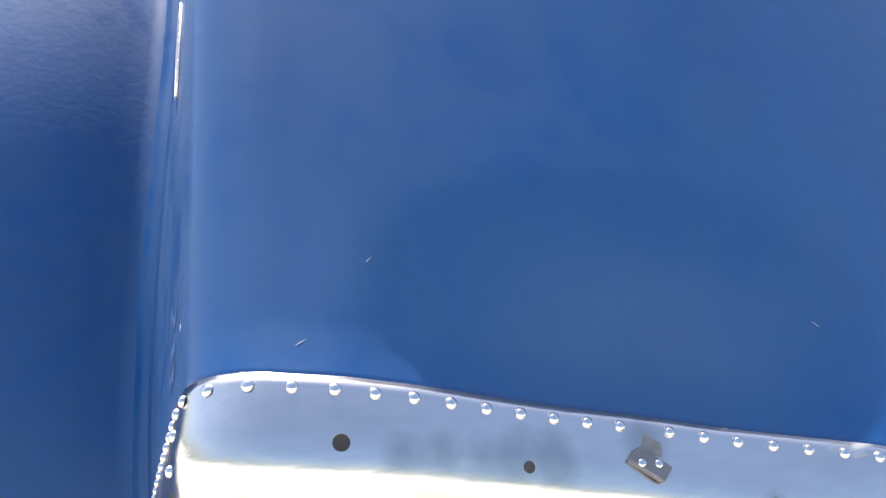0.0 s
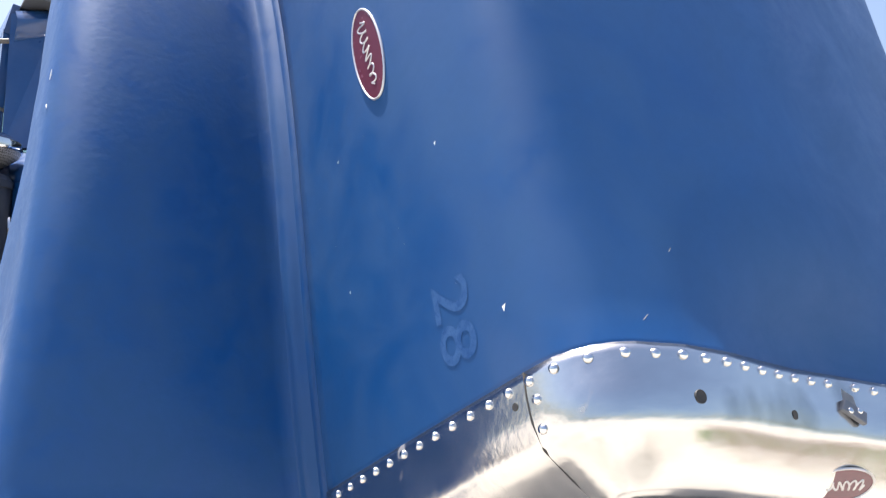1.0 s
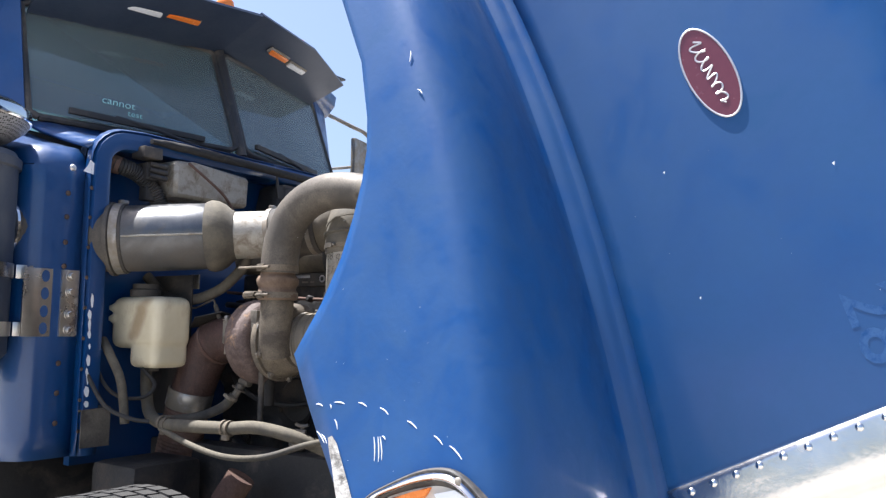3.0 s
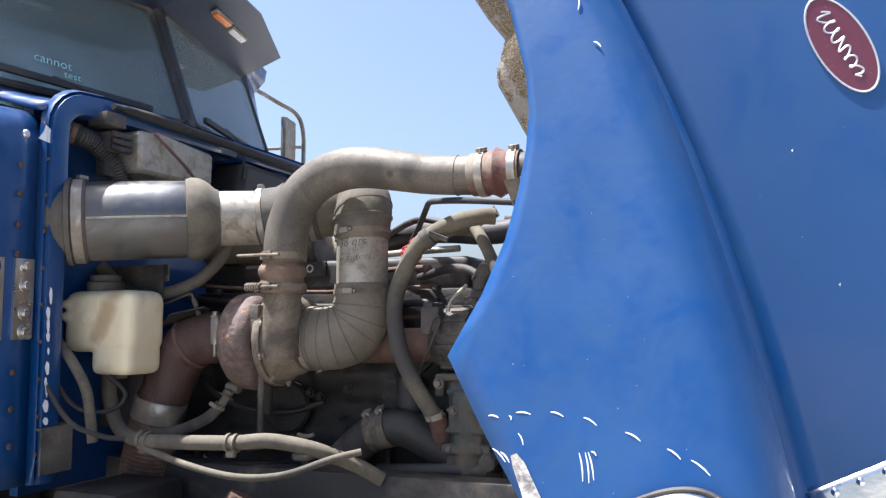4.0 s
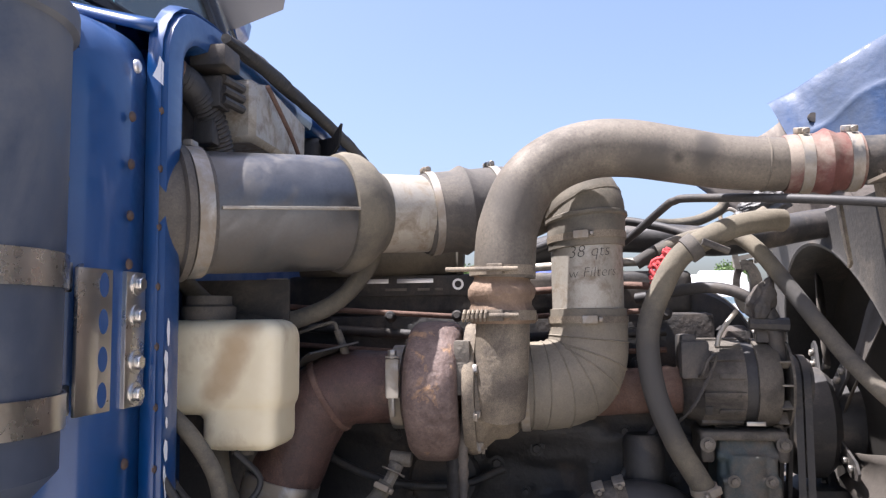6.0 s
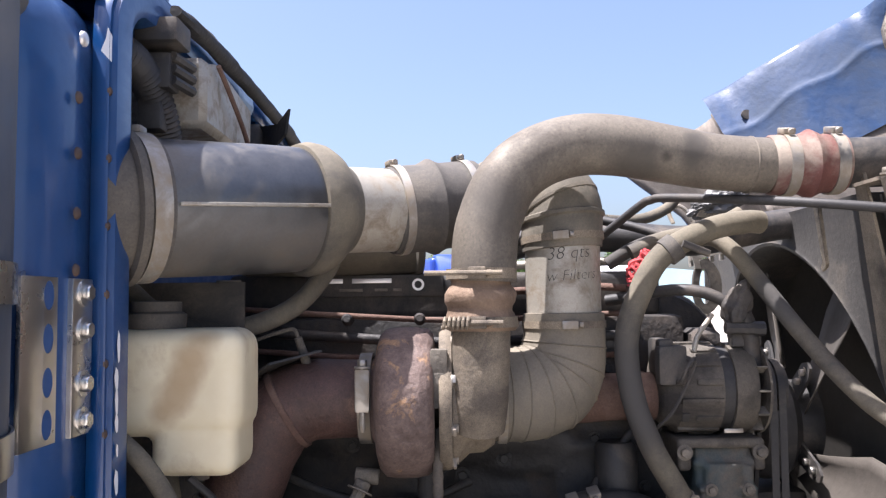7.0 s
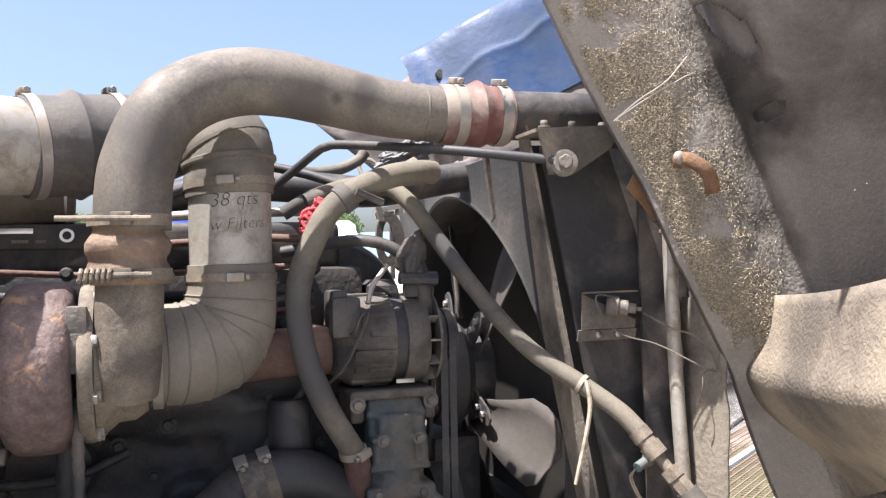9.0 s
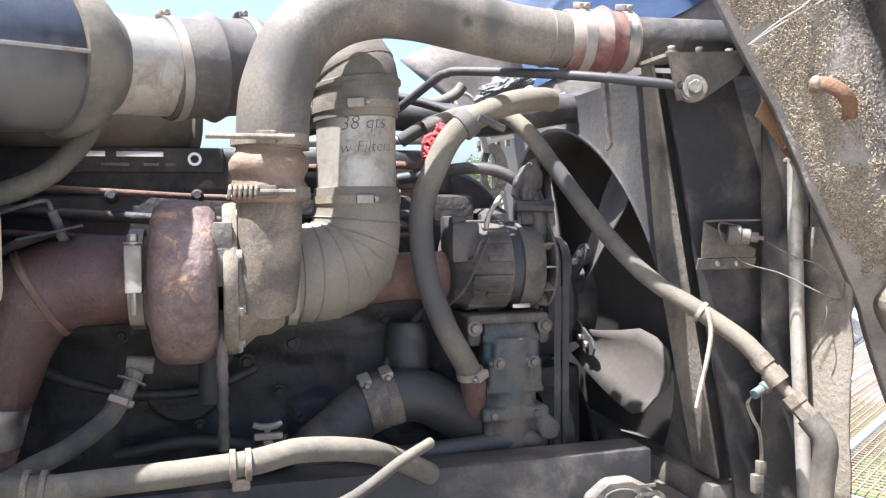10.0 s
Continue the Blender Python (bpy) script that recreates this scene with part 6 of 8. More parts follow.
# charge air pipe
cp = thing("charge_air_pipe", "dusty aluminium charge air pipe with red silicone boots", "pipe", (-0.47, 2.75, 1.8))
path = spline([(-0.492, 2.928, 1.615), (-0.492, 2.926, 1.665), (-0.490, 2.918, 1.715), (-0.484, 2.888, 1.785), (-0.477, 2.835, 1.832), (-0.471, 2.765, 1.856), (-0.466, 2.69, 1.857), (-0.46, 2.60, 1.842), (-0.455, 2.52, 1.828), (-0.45, 2.45, 1.822), (-0.447, 2.41, 1.82)], 8)
pipe = part("pipe", tube(B(), path, [0.0575, 0.0575, 0.057, 0.0565, 0.056, 0.0555, 0.0545, 0.0525, 0.0505, 0.050, 0.050], 36), ALU, cp, "dusty bent aluminium pipe")
bm = B()
c, a = V(-0.449, 2.445, 1.8215), V(0.003, -0.04, -0.002)
revolve(bm, [(0.049, -0.003), (0.0522, -0.001), (0.0522, 0.001), (0.049, 0.003)], c, a, 36, closed=True)
part("weld_seam", bm, ALU, pipe)
dirn = V(0.01, -1, 0.02).normalized()
c0 = V(-0.446, 2.405, 1.8205)
part("boot", revolve(B(), [(0.0515, -0.004), (0.0545, 0.0), (0.0545, 0.05), (0.0575, 0.058), (0.063, 0.068), (0.058, 0.079), (0.0535, 0.088), (0.0535, 0.128)], c0, dirn, 40), SILICONE, cp, "red silicone hump boot")
for f, rr in ((0.028, 0.055), (0.112, 0.0545)):
    worm_clamp("hose_clamp", c0 + dirn * f, dirn, rr, 0.020, cp, (-0.25, 0, 1), STEEL, STEEL, "stainless spring clamp")
part("front_pipe", tube(B(), [c0 + dirn * 0.09, c0 + dirn * 0.3, c0 + dirn * 0.52, c0 + dirn * 0.7 + V(0.05, 0, 0)], 0.0455, 32), BLACK, cp, "black steel charge pipe")
# wrinkled hose at the turbo outlet
part("lower_boot", tube(B(), [V(-0.492, 2.934, 1.53 + 0.007 * k) for k in range(14)], [0.0575 + 0.006 * math.sin(k * 0.9) + 0.003 * (k in (4, 5, 6, 7)) for k in range(14)], 30, wob=0.10), MUD_BOOT, cp, "wrinkled dust-caked boot")
for z in (1.628, 1.545):
    wc = worm_clamp("tee_clamp", (-0.492, 2.932, z), (0, 0, 1), 0.0595, 0.018, cp, (-1, 0.15, 0), TAN_CAST, TAN_CAST, "t-bolt clamp")
    bm = B()
    tube(bm, [(-0.565, 2.90, z), (-0.562, 3.03 if z > 1.6 else 2.99, z)], 0.0042, 8)
    if z < 1.6:
        hx = [V(-0.563 + 0.009 * math.cos(k * 0.9), 2.955 + 0.0011 * k, z + 0.009 * math.sin(k * 0.9)) for k in range(42)]
        tube(bm, hx, 0.003, 6)
    part("tee_bolt", bm, TAN_CAST, wc)

# dusty drum on the far side of the engine, showing over the valve cover
dr = thing("air_tank", "tan dusty cylindrical tank beyond the engine", "tank", (0.5, 3.4, 1.57))
part("shell", revolve(B(), [(0.001, 3.185), (0.05, 3.19), (0.09, 3.203), (0.118, 3.225), (0.13, 3.255), (0.13, 3.56), (0.12, 3.57)], (0.5, 0, 1.70), (0, 1, 0), 44), TAN_CAST, dr)
part("seam", band(B(), (0.5, 3.262, 1.70), (0, 1, 0), 0.1305, 0.008, 0.003, 44), TAN_CAST, dr)
part("cradle", box(B(), (0.5, 3.45, 1.50), (0.22, 0.06, 0.17), None, 0.01), BLACK, dr, "black support bracket")
# small drain valve with a T handle low beside the block
dv = thing("drain_valve", "small steel drain valve with a T handle", "valve", (-0.36, 2.937, 1.09))
part("body", revolve(B(), [(0.012, -0.06), (0.012, -0.02), (0.030, -0.018), (0.033, -0.010), (0.030, -0.003), (0.010, 0.0), (0.008, 0.012)], (-0.36, 2.937, 1.108), (0, 0, 1), 20), CAST, dv)
bm = B()
tube(bm, [(-0.36, 2.937, 1.115), (-0.36, 2.937, 1.138)], [0.006, 0.005], 8)
tube(bm, spline([(-0.362, 2.962, 1.142), (-0.36, 2.947, 1.137), (-0.36, 2.927, 1.137), (-0.358, 2.912, 1.142)], 4), [0.0055, 0.006, 0.006, 0.0055], 8)
part("handle", bm, STEEL, dv)
part("pipe", tube(B(), spline([(-0.36, 2.937, 1.06), (-0.35, 2.94, 1.02), (-0.30, 2.95, 0.99), (-0.20, 2.96, 0.98)], 5), 0.011, 10), BLACK, dv)

# coolant / washer reservoir
rs = thing("coolant_reservoir", "yellowed translucent plastic coolant reservoir with grey cap", "reservoir", (-0.57, 3.44, 1.35))
bm = B()
t = bmesh.new()
bmesh.ops.create_cube(t, size=1.0)
bmesh.ops.scale(t, vec=(0.15, 0.245, 0.17), verts=t.verts)
bmesh.ops.bevel(t, geom=t.edges[:], offset=0.032, segments=4, affect="EDGES", profile=0.5)
bmesh.ops.translate(t, vec=(-0.565, 3.438, 1.457), verts=t.verts)
absorb(bm, t)
box(bm, (-0.565, 3.392, 1.358), (0.14, 0.137, 0.095), None, 0.03, 4)
for z in (1.505, 1.47):
    box(bm, (-0.636, 3.545, z), (0.02, 0.03, 0.02), None, 0.005)
body = part("tank", bm, PLASTIC, rs)
m_ = body.modifiers.new("smooth", "REMESH")
m_.mode, m_.voxel_size, m_.use_smooth_shade = "VOXEL", 0.006, True
part("cap", revolve(B(), [(0.03, 1.535), (0.048, 1.538), (0.05, 1.555), (0.05, 1.566), (0.042, 1.57), (0.042, 1.586), (0.001, 1.588)], (-0.565, 3.475, 0), (0, 0, 1), 24), RUBBER, rs, "worn dark screw cap")
bm = B()
revolve(bm, [(0.02, 1.30), (0.02, 1.35), (0.014, 1.36)], (-0.58, 3.40, 0), (0, 0, 1), 14)
box(bm, (-0.60, 3.40, 1.33), (0.035, 0.05, 0.035), None, 0.006)
part("level_sensor", bm, CAST, rs)
bm = B()
slab(bm, [(-0.47, 3.35, 1.15), (-0.47, 3.58, 1.15), (-0.47, 3.58, 1.62), (-0.47, 3.35, 1.62)], 0.006)
part("bracket", bm, BLACK, rs)

# heater box, valve block and corrugated hose on the firewall
hb = thing("heater_box", "dusty grey metal heater box on the firewall", "heater box", (-0.34, 3.5, 1.88))
bm = B()
prism(bm, [(-0.17, -0.065), (0.165, -0.065), (0.17, 0.05), (-0.10, 0.065), (-0.17, 0.06)], frame_at((-0.345, 3.49, 1.955), (0, -1, 0), (1, 0, 0)) @ pose(0, 0, 0, 0, 0, 0), 0.16, 0.012)
part("case", bm, TUBE_AL, hb, "dusty grey case")
bm = B()
tube(bm, spline([(-0.47, 3.40, 2.01), (-0.40, 3.395, 1.97), (-0.32, 3.39, 1.92), (-0.28, 3.385, 1.87), (-0.26, 3.38, 1.80)], 6), 0.005, 8)
part("cable", bm, RUST, hb)
vbk = thing("valve_block", "small grimy valve block beside the heater box", "valve", (-0.56, 3.5, 1.95))
bm = B()
box(bm, (-0.60, 3.455, 2.025), (0.075, 0.07, 0.04), None, 0.006)
box(bm, (-0.585, 3.47, 1.965), (0.05, 0.06, 0.06), None, 0.006)
for z in (1.95, 1.97, 1.99):
    tube(bm, [(-0.60, 3.44, z), (-0.54, 3.425, z - 0.005)], 0.009, 8)
box(bm, (-0.575, 3.48, 1.90), (0.04, 0.04, 0.06), None, 0.006)
part("body", bm, BLACK, vbk)
ch = thing("corrugated_hose", "dusty corrugated flexible hose on the firewall", "hose", (-0.68, 3.45, 1.9))
p = spline([(-0.71, 3.53, 1.99), (-0.675, 3.495, 1.975), (-0.625, 3.485, 1.962), (-0.575, 3.478, 1.93), (-0.54, 3.475, 1.885), (-0.52, 3.475, 1.84), (-0.51, 3.48, 1.79)], 12)
part("hose_body", tube(B(), p, [0.025 + 0.0045 * (k % 2) for k in range(len(p))], 16), BLACK, ch)
bm = B()
tube(bm, [p[0], p[13]], 0.031, 16)
part("collar", bm, RUST, ch, "brown rubber collar")
SEAL = mat("perished_black_seal", (0.012, 0.012, 0.013), (0.03, 0.029, 0.028), rough=0.8, scale=9, fine=80, bump=0.4, dirt=(0.085, 0.074, 0.062), dirt_amt=0.2, dirt_scale=7, grit=0.25)
# black weatherstrip along the cowl with a loose flap
ws = thing("weatherstrip", "torn black rubber weatherstrip along the cowl edge", "seal", (0, 3.43, 2.04))
bm = B()
tube(bm, spline([(-0.60, 3.435, 2.066), (-0.5, 3.43, 2.066), (-0.3, 3.425, 2.062), (-0.05, 3.42, 2.055), (0.2, 3.42, 2.05), (0.42, 3.43, 2.048), (0.56, 3.435, 2.035), (0.655, 3.44, 2.00), (0.695, 3.44, 1.94), (0.71, 3.44, 1.85), (0.715, 3.44, 1.7)], 6), [0.010, 0.015, 0.016, 0.015, 0.016, 0.017, 0.02, 0.024, 0.026, 0.025, 0.025], 10, wob=0.2)
part("strip", bm, SEAL, ws)
bm = B()
slab(bm, [(0.0, 3.43, 1.955), (-0.06, 3.385, 1.945), (-0.095, 3.355, 1.965), (-0.105, 3.345, 2.02), (-0.06, 3.38, 1.995), (0.03, 3.44, 2.01), (0.145, 3.49, 2.045), (0.145, 3.49, 1.975)], 0.006)
part("flap", bm, SEAL, ws)
# firewall slope of heater ducting on the far side
hd = thing("heater_duct", "dark moulded duct on the far side of the firewall", "duct", (0.3, 3.5, 1.9))
bm = B()
prism(bm, [(-0.25, -0.10), (0.33, -0.12), (0.30, 0.0), (0.1, 0.09), (-0.2, 0.10)], frame_at((0.22, 3.50, 1.92), (0, -1, 0), (1, 0, 0)), 0.15, 0.02)
part("case", bm, BLACK, hd)


# alternator
al = thing("alternator", "grimy aluminium alternator with pulley fan", "alternator", (-0.27, 2.47, 1.30))
AX = (-0.265, 0, 1.405)
bm = B()
revolve(bm, [(0.03, 2.585), (0.062, 2.582), (0.074, 2.57), (0.078, 2.555), (0.086, 2.548), (0.088, 2.48), (0.088, 2.468)], AX, (0, 1, 0), 36)
ALT = mat("oily_alternator_casting", (0.075, 0.066, 0.054), (0.135, 0.118, 0.096), rough=0.7, metal=0.15, scale=13, fine=110, bump=0.5, dirt=(0.032, 0.028, 0.025), dirt_amt=0.42, dirt_scale=7, grit=0.3)
rh = part("rear_housing", bm, ALT, al)
for a in range(0, 360, 24):
    bm = B()
    long = 0.05 if a % 48 else 0.08
    box(bm, (AX[0] + 0.087 * math.cos(radians(a)), 2.47 + long / 2, AX[2] + 0.087 * math.sin(radians(a))), (0.009, long, 0.013), pose(0, 0, 0, 0, -a, 0).to_3x3(), 0.003)
    part("housing_rib", bm, ALT, rh)
for a in (120, 165, 215, 260):
    part("vent_slot", box(B(), (AX[0] + 0.0865 * math.cos(radians(a)), 2.54, AX[2] + 0.0865 * math.sin(radians(a))), (0.004, 0.014, 0.02), pose(0, 0, 0, 0, -a, 0).to_3x3(), 0.001), BLACK, rh)
part("stator", revolve(B(), [(0.081, 2.468), (0.0815, 2.445)], AX, (0, 1, 0), 36), BLACK, al)
part("front_housing", revolve(B(), [(0.089, 2.445), (0.0895, 2.415), (0.084, 2.400), (0.06, 2.392), (0.03, 2.388)], AX, (0, 1, 0), 36), ALT, al)
bm = B()
box(bm, (-0.335, 2.565, 1.455), (0.04, 0.055, 0.075), None, 0.008)
box(bm, (-0.30, 2.575, 1.47), (0.09, 0.03, 0.07), None, 0.008)
part("regulator", bm, BLACK, al)
bm = B()
box(bm, (-0.352, 2.455, 1.332), (0.004, 0.036, 0.008), None, 0.001)
part("label", bm, STEEL, al, "worn foil label")
bm = B()
revolve(bm, [(0.03, 2.385), (0.09, 2.383), (0.09, 2.378), (0.03, 2.376)], AX, (0, 1, 0), 32)
alf = part("fan", bm, ALT, al)
for a in range(0, 360, 30):
    part("vane", box(B(), (AX[0] + 0.078 * math.cos(radians(a)), 2.393, AX[2] + 0.078 * math.sin(radians(a))), (0.026, 0.02, 0.003), pose(0, 0, 0, 0, -a, 0).to_3x3()), CAST, alf)
part("pulley", revolve(B(), [(0.02, 2.372), (0.048, 2.37), (0.048, 2.362), (0.04, 2.356), (0.048, 2.35), (0.04, 2.344), (0.048, 2.338), (0.048, 2.332), (0.02, 2.33)], AX, (0, 1, 0), 28), BLACK, al)
bm = B()
tube(bm, spline([(-0.34, 2.56, 1.42), (-0.372, 2.555, 1.43), (-0.378, 2.545, 1.455), (-0.372, 2.53, 1.465), (-0.366, 2.535, 1.44), (-0.36, 2.57, 1.37), (-0.33, 2.60, 1.33)], 6), 0.0035, 6)
part("lead", bm, BLACK, al)
# lumpy rubber boot over the terminal, on the adjusting arm
bm = B()
t = bmesh.new()
bmesh.ops.create_icosphere(t, subdivisions=4, radius=1)
for v in t.verts:
    k = 1 + 0.28 * noise.noise(v.co * 1.7) + 0.12 * noise.noise(v.co * 5)
    v.co = V(v.co.x * (0.023 - 0.006 * v.co.z), v.co.y * (0.024 - 0.007 * v.co.z), v.co.z * 0.048) * k
bmesh.ops.transform(t, matrix=Matrix.Translation((-0.315, 2.425, 1.572)) @ pose(0, 0, 0, 18, 0, 0), verts=t.verts)
absorb(bm, t)
part("terminal_boot", bm, BLACK, al, "grimy lumpy rubber boot")
bm = B()
tube(bm, spline([(-0.315, 2.42, 1.55), (-0.312, 2.405, 1.52), (-0.305, 2.40, 1.48), (-0.30, 2.395, 1.44)], 4), [0.02, 0.017, 0.017, 0.02], 10)
tube(bm, [(-0.325, 2.455, 1.525), (-0.325, 2.38, 1.522)], [0.012, 0.014], 8)
box(bm, (-0.30, 2.41, 1.50), (0.03, 0.06, 0.028), None, 0.008)
part("adjusting_arm", bm, BLACK, al)
# belts
bt = thing("drive_belts", "worn ribbed drive belts round the front pulleys", "belt", (-0.27, 2.35, 1.0))
for y in (2.366, 2.348):
    loop = [(AX[0], 1.405, 0.052, a) for a in range(180, -1, -15)] + [(-0.22, 1.05, 0.093, a) for a in range(0, -181, -15)]
    bm = B()
    rings = []
    for cx_, cz_, r_, a in loop:
        ca, sa = math.cos(radians(a)), math.sin(radians(a))
        rings.append([bm.verts.new((cx_ + (r_ + dr) * ca, y + dy, cz_ + (r_ + dr) * sa)) for dr, dy in ((-0.005, -0.004), (0.004, -0.007), (0.004, 0.007), (-0.005, 0.004))])
    for p, q in zip(rings, rings[1:] + rings[:1]):
        for k in range(4):
            bm.faces.new((p[k], p[(k + 1) % 4], q[(k + 1) % 4], q[k]))
    part("belt", bm, BLACK, bt, "worn v-belt", smooth=20)
part("crank_pulley", revolve(B(), [(0.03, 2.38), (0.09, 2.378), (0.09, 2.325), (0.03, 2.32)], (-0.22, 0, 1.05), (0, 1, 0), 28), BLACK, bt)

# finned front casting below the alternator
fc = thing("compressor_casting", "ribbed teal-painted casting with grime", "compressor", (-0.28, 2.47, 1.0))
bm = B()
box(bm, (-0.265, 2.468, 1.165), (0.13, 0.115, 0.28), None, 0.02)
tube(bm, [(-0.305, 2.468, 1.055), (-0.305, 2.468, 1.27)], [0.05, 0.048], 20)
# flanges of uneven thickness stacked up the body
for z, hy, hx, th in ((1.268, 0.062, 0.335, 0.016), (1.222, 0.056, 0.350, 0.011), (1.168, 0.060, 0.353, 0.012), (1.122, 0.068, 0.356, 0.026), (1.060, 0.070, 0.345, 0.02)):
    box(bm, (-0.20 - (hx - 0.20) / 2, 2.466, z), (hx - 0.20, 2 * hy, th), None, 0.006)
# webs and bolt bosses between them
for y, z, h_ in ((2.425, 1.245, 0.04), (2.458, 1.245, 0.04), (2.497, 1.243, 0.045), (2.418, 1.195, 0.05), (2.508, 1.195, 0.05), (2.436, 1.145, 0.04), (2.482, 1.145, 0.04), (2.515, 1.09, 0.05)):
    tube(bm, [(-0.335, y, z - h_ / 2), (-0.335, y, z + h_ / 2)], 0.011, 10)
tube(bm, [(-0.30, 2.41, 1.10), (-0.37, 2.402, 1.092)], 0.022, 14)
cb = part("casting", bm, GREEN_BLOCK, fc)
m_ = cb.modifiers.new("fuse", "REMESH")
m_.mode, m_.voxel_size, m_.use_smooth_shade = "VOXEL", 0.0042, True
m_ = cb.modifiers.new("soften", "SMOOTH")
m_.iterations = 1
for y, z in ((2.43, 1.222), (2.50, 1.222), (2.425, 1.122), (2.512, 1.122)):
    part("casting_bolt", hexbolt(B(), (-0.352, y, z), (-1, 0, 0), 0.008, 0.008), CAST, fc)
part("outlet_pipe", tube(B(), spline([(-0.33, 2.41, 1.068), (-0.335, 2.50, 1.066), (-0.33, 2.62, 1.056), (-0.30, 2.74, 1.045)], 6), 0.020, 14), BLACK, fc, "black pipe from the casting")
# saddle that carries the alternator
bm = B()
box(bm, (-0.27, 2.475, 1.306), (0.14, 0.165, 0.018), None, 0.005)
for y, t_ in ((2.402, 0.022), (2.545, 0.026)):
    box(bm, (-0.285, y, 1.285), (0.11, t_, 0.06), None, 0.006)
tube(bm, [(-0.29, 2.41, 1.29), (-0.29, 2.54, 1.29)], 0.022, 14)
sd = part("mount", bm, ALT, fc, "dusty cast saddle")
m_ = sd.modifiers.new("fuse", "REMESH")
m_.mode, m_.voxel_size, m_.use_smooth_shade = "VOXEL", 0.0042, True
for y in (2.402, 2.545):
    part("mount_bolt", hexbolt(B(), (-0.341, y, 1.29), (-1, 0, 0), 0.010, 0.01), CAST, fc)
# oil filter canister
of = thing("oil_filter", "small black spin-on filter", "filter", (-0.25, 2.66, 1.2))
part("can", revolve(B(), [(0.02, 1.185), (0.04, 1.19), (0.042, 1.2), (0.042, 1.29), (0.035, 1.30)], (-0.26, 2.66, 0), (0, 0, 1), 24), BLACK, of)

# coolant hose A looping down, hose B to the condenser
ha = thing("heater_hose", "tan dust-coated rubber hose looping down the engine front", "hose", (-0.36, 2.6, 1.2))
part("hose_body", tube(B(), spline([(-0.335, 2.385, 1.728), (-0.35, 2.42, 1.727), (-0.36, 2.494, 1.712), (-0.365, 2.583, 1.664), (-0.37, 2.630, 1.59), (-0.375, 2.657, 1.505), (-0.375, 2.648, 1.40), (-0.365, 2.612, 1.303), (-0.35, 2.565, 1.222), (-0.335, 2.545, 1.19)], 8), 0.0225, 20, wob=0.03), HOSE, ha)
part("elbow_fitting", tube(B(), spline([(-0.34, 2.552, 1.205), (-0.33, 2.545, 1.17), (-0.31, 2.54, 1.12), (-0.27, 2.53, 1.10)], 5), 0.025, 16), RUST, ha)
worm_clamp("hose_clamp", (-0.342, 2.556, 1.205), (0.2, -0.25, -1), 0.024, 0.014, ha, (-1, -0.6, 0), STEEL, STEEL)
bm = B()
revolve(bm, [(0.0225, -0.014), (0.0275, -0.012), (0.0275, 0.012), (0.0225, 0.014)], (-0.363, 2.566, 1.675), (0, 0.7, -0.5), 20, closed=True)
tube(bm, [(-0.39, 2.55, 1.685), (-0.385, 2.50, 1.665)], 0.007, 8)
part("p_clamp", bm, RUBBER, ha)
rg = thing("red_rag", "bunched scrap of red netting tied at the hose", "netting", (-0.33, 2.62, 1.65))
bm = B()
random.seed(11)
for k in range(26):
    c = V(-0.350, 2.618, 1.636)
    pts = []
    a, b = random.uniform(0, 6.28), random.uniform(-1.2, 1.2)
    for q in range(8):
        d = V(math.cos(a) * math.cos(b) * 0.017, math.sin(a) * math.cos(b) * 0.030, math.sin(b) * 0.032 + 0.25 * math.sin(a) * -0.03)
        pts.append(c + d * random.uniform(0.8, 1.12))
        a += random.uniform(0.3, 0.9)
        b += random.uniform(-0.55, 0.55)
    tube(bm, spline(pts, 4), 0.0028, 5)
part("netting", bm, RED_MESH, rg)
hbz = thing("ac_hose", "tan dusty air conditioning hose with crimped fitting", "hose", (-0.45, 2.25, 1.2))
pB = [(-0.255, 2.475, 1.705), (-0.285, 2.455, 1.70), (-0.315, 2.43, 1.672), (-0.335, 2.402, 1.629), (-0.379, 2.347, 1.534), (-0.422, 2.298, 1.455), (-0.472, 2.245, 1.385), (-0.537, 2.182, 1.33), (-0.587, 2.138, 1.288), (-0.615, 2.115, 1.255)]
part("hose_body", tube(B(), spline(pB, 8), 0.0165, 18, wob=0.03), HOSE, hbz)
bm = B()
d_ = V(-0.03, -0.025, -0.045).normalized()
p0 = V(-0.612, 2.118, 1.258)
tube(bm, [p0, p0 + d_ * 0.02, p0 + d_ * 0.0201, p0 + d_ * 0.03, p0 + d_ * 0.0301, p0 + d_ * 0.055], [0.0185, 0.0185, 0.016, 0.016, 0.019, 0.019], 16)
tube(bm, [p0 + d_ * 0.055, p0 + d_ * 0.085], 0.010, 12)
tube(bm, [p0 + d_ * 0.08, p0 + d_ * 0.10, p0 + d_ * 0.1001, p0 + d_ * 0.13], [0.019, 0.019, 0.0165, 0.0165], 6)
part("crimp_fitting", bm, TAN_CAST, hbz)
p1 = p0 + d_ * 0.125
part("lower_hose", tube(B(), spline([p1, p1 + d_ * 0.04 + V(0, 0, -0.01), V(-0.69, 2.05, 1.05), V(-0.69, 2.06, 0.95), V(-0.66, 2.10, 0.82)], 8), 0.02, 16), HOSE, hbz)
zt = thing("cable_tie", "pale nylon cable tie hanging from the hose", "cable tie", (-0.54, 2.18, 1.3))
bm = B()
band(bm, (-0.537, 2.182, 1.33), (-0.065, -0.063, -0.055), 0.0175, 0.008, 0.002, 20)
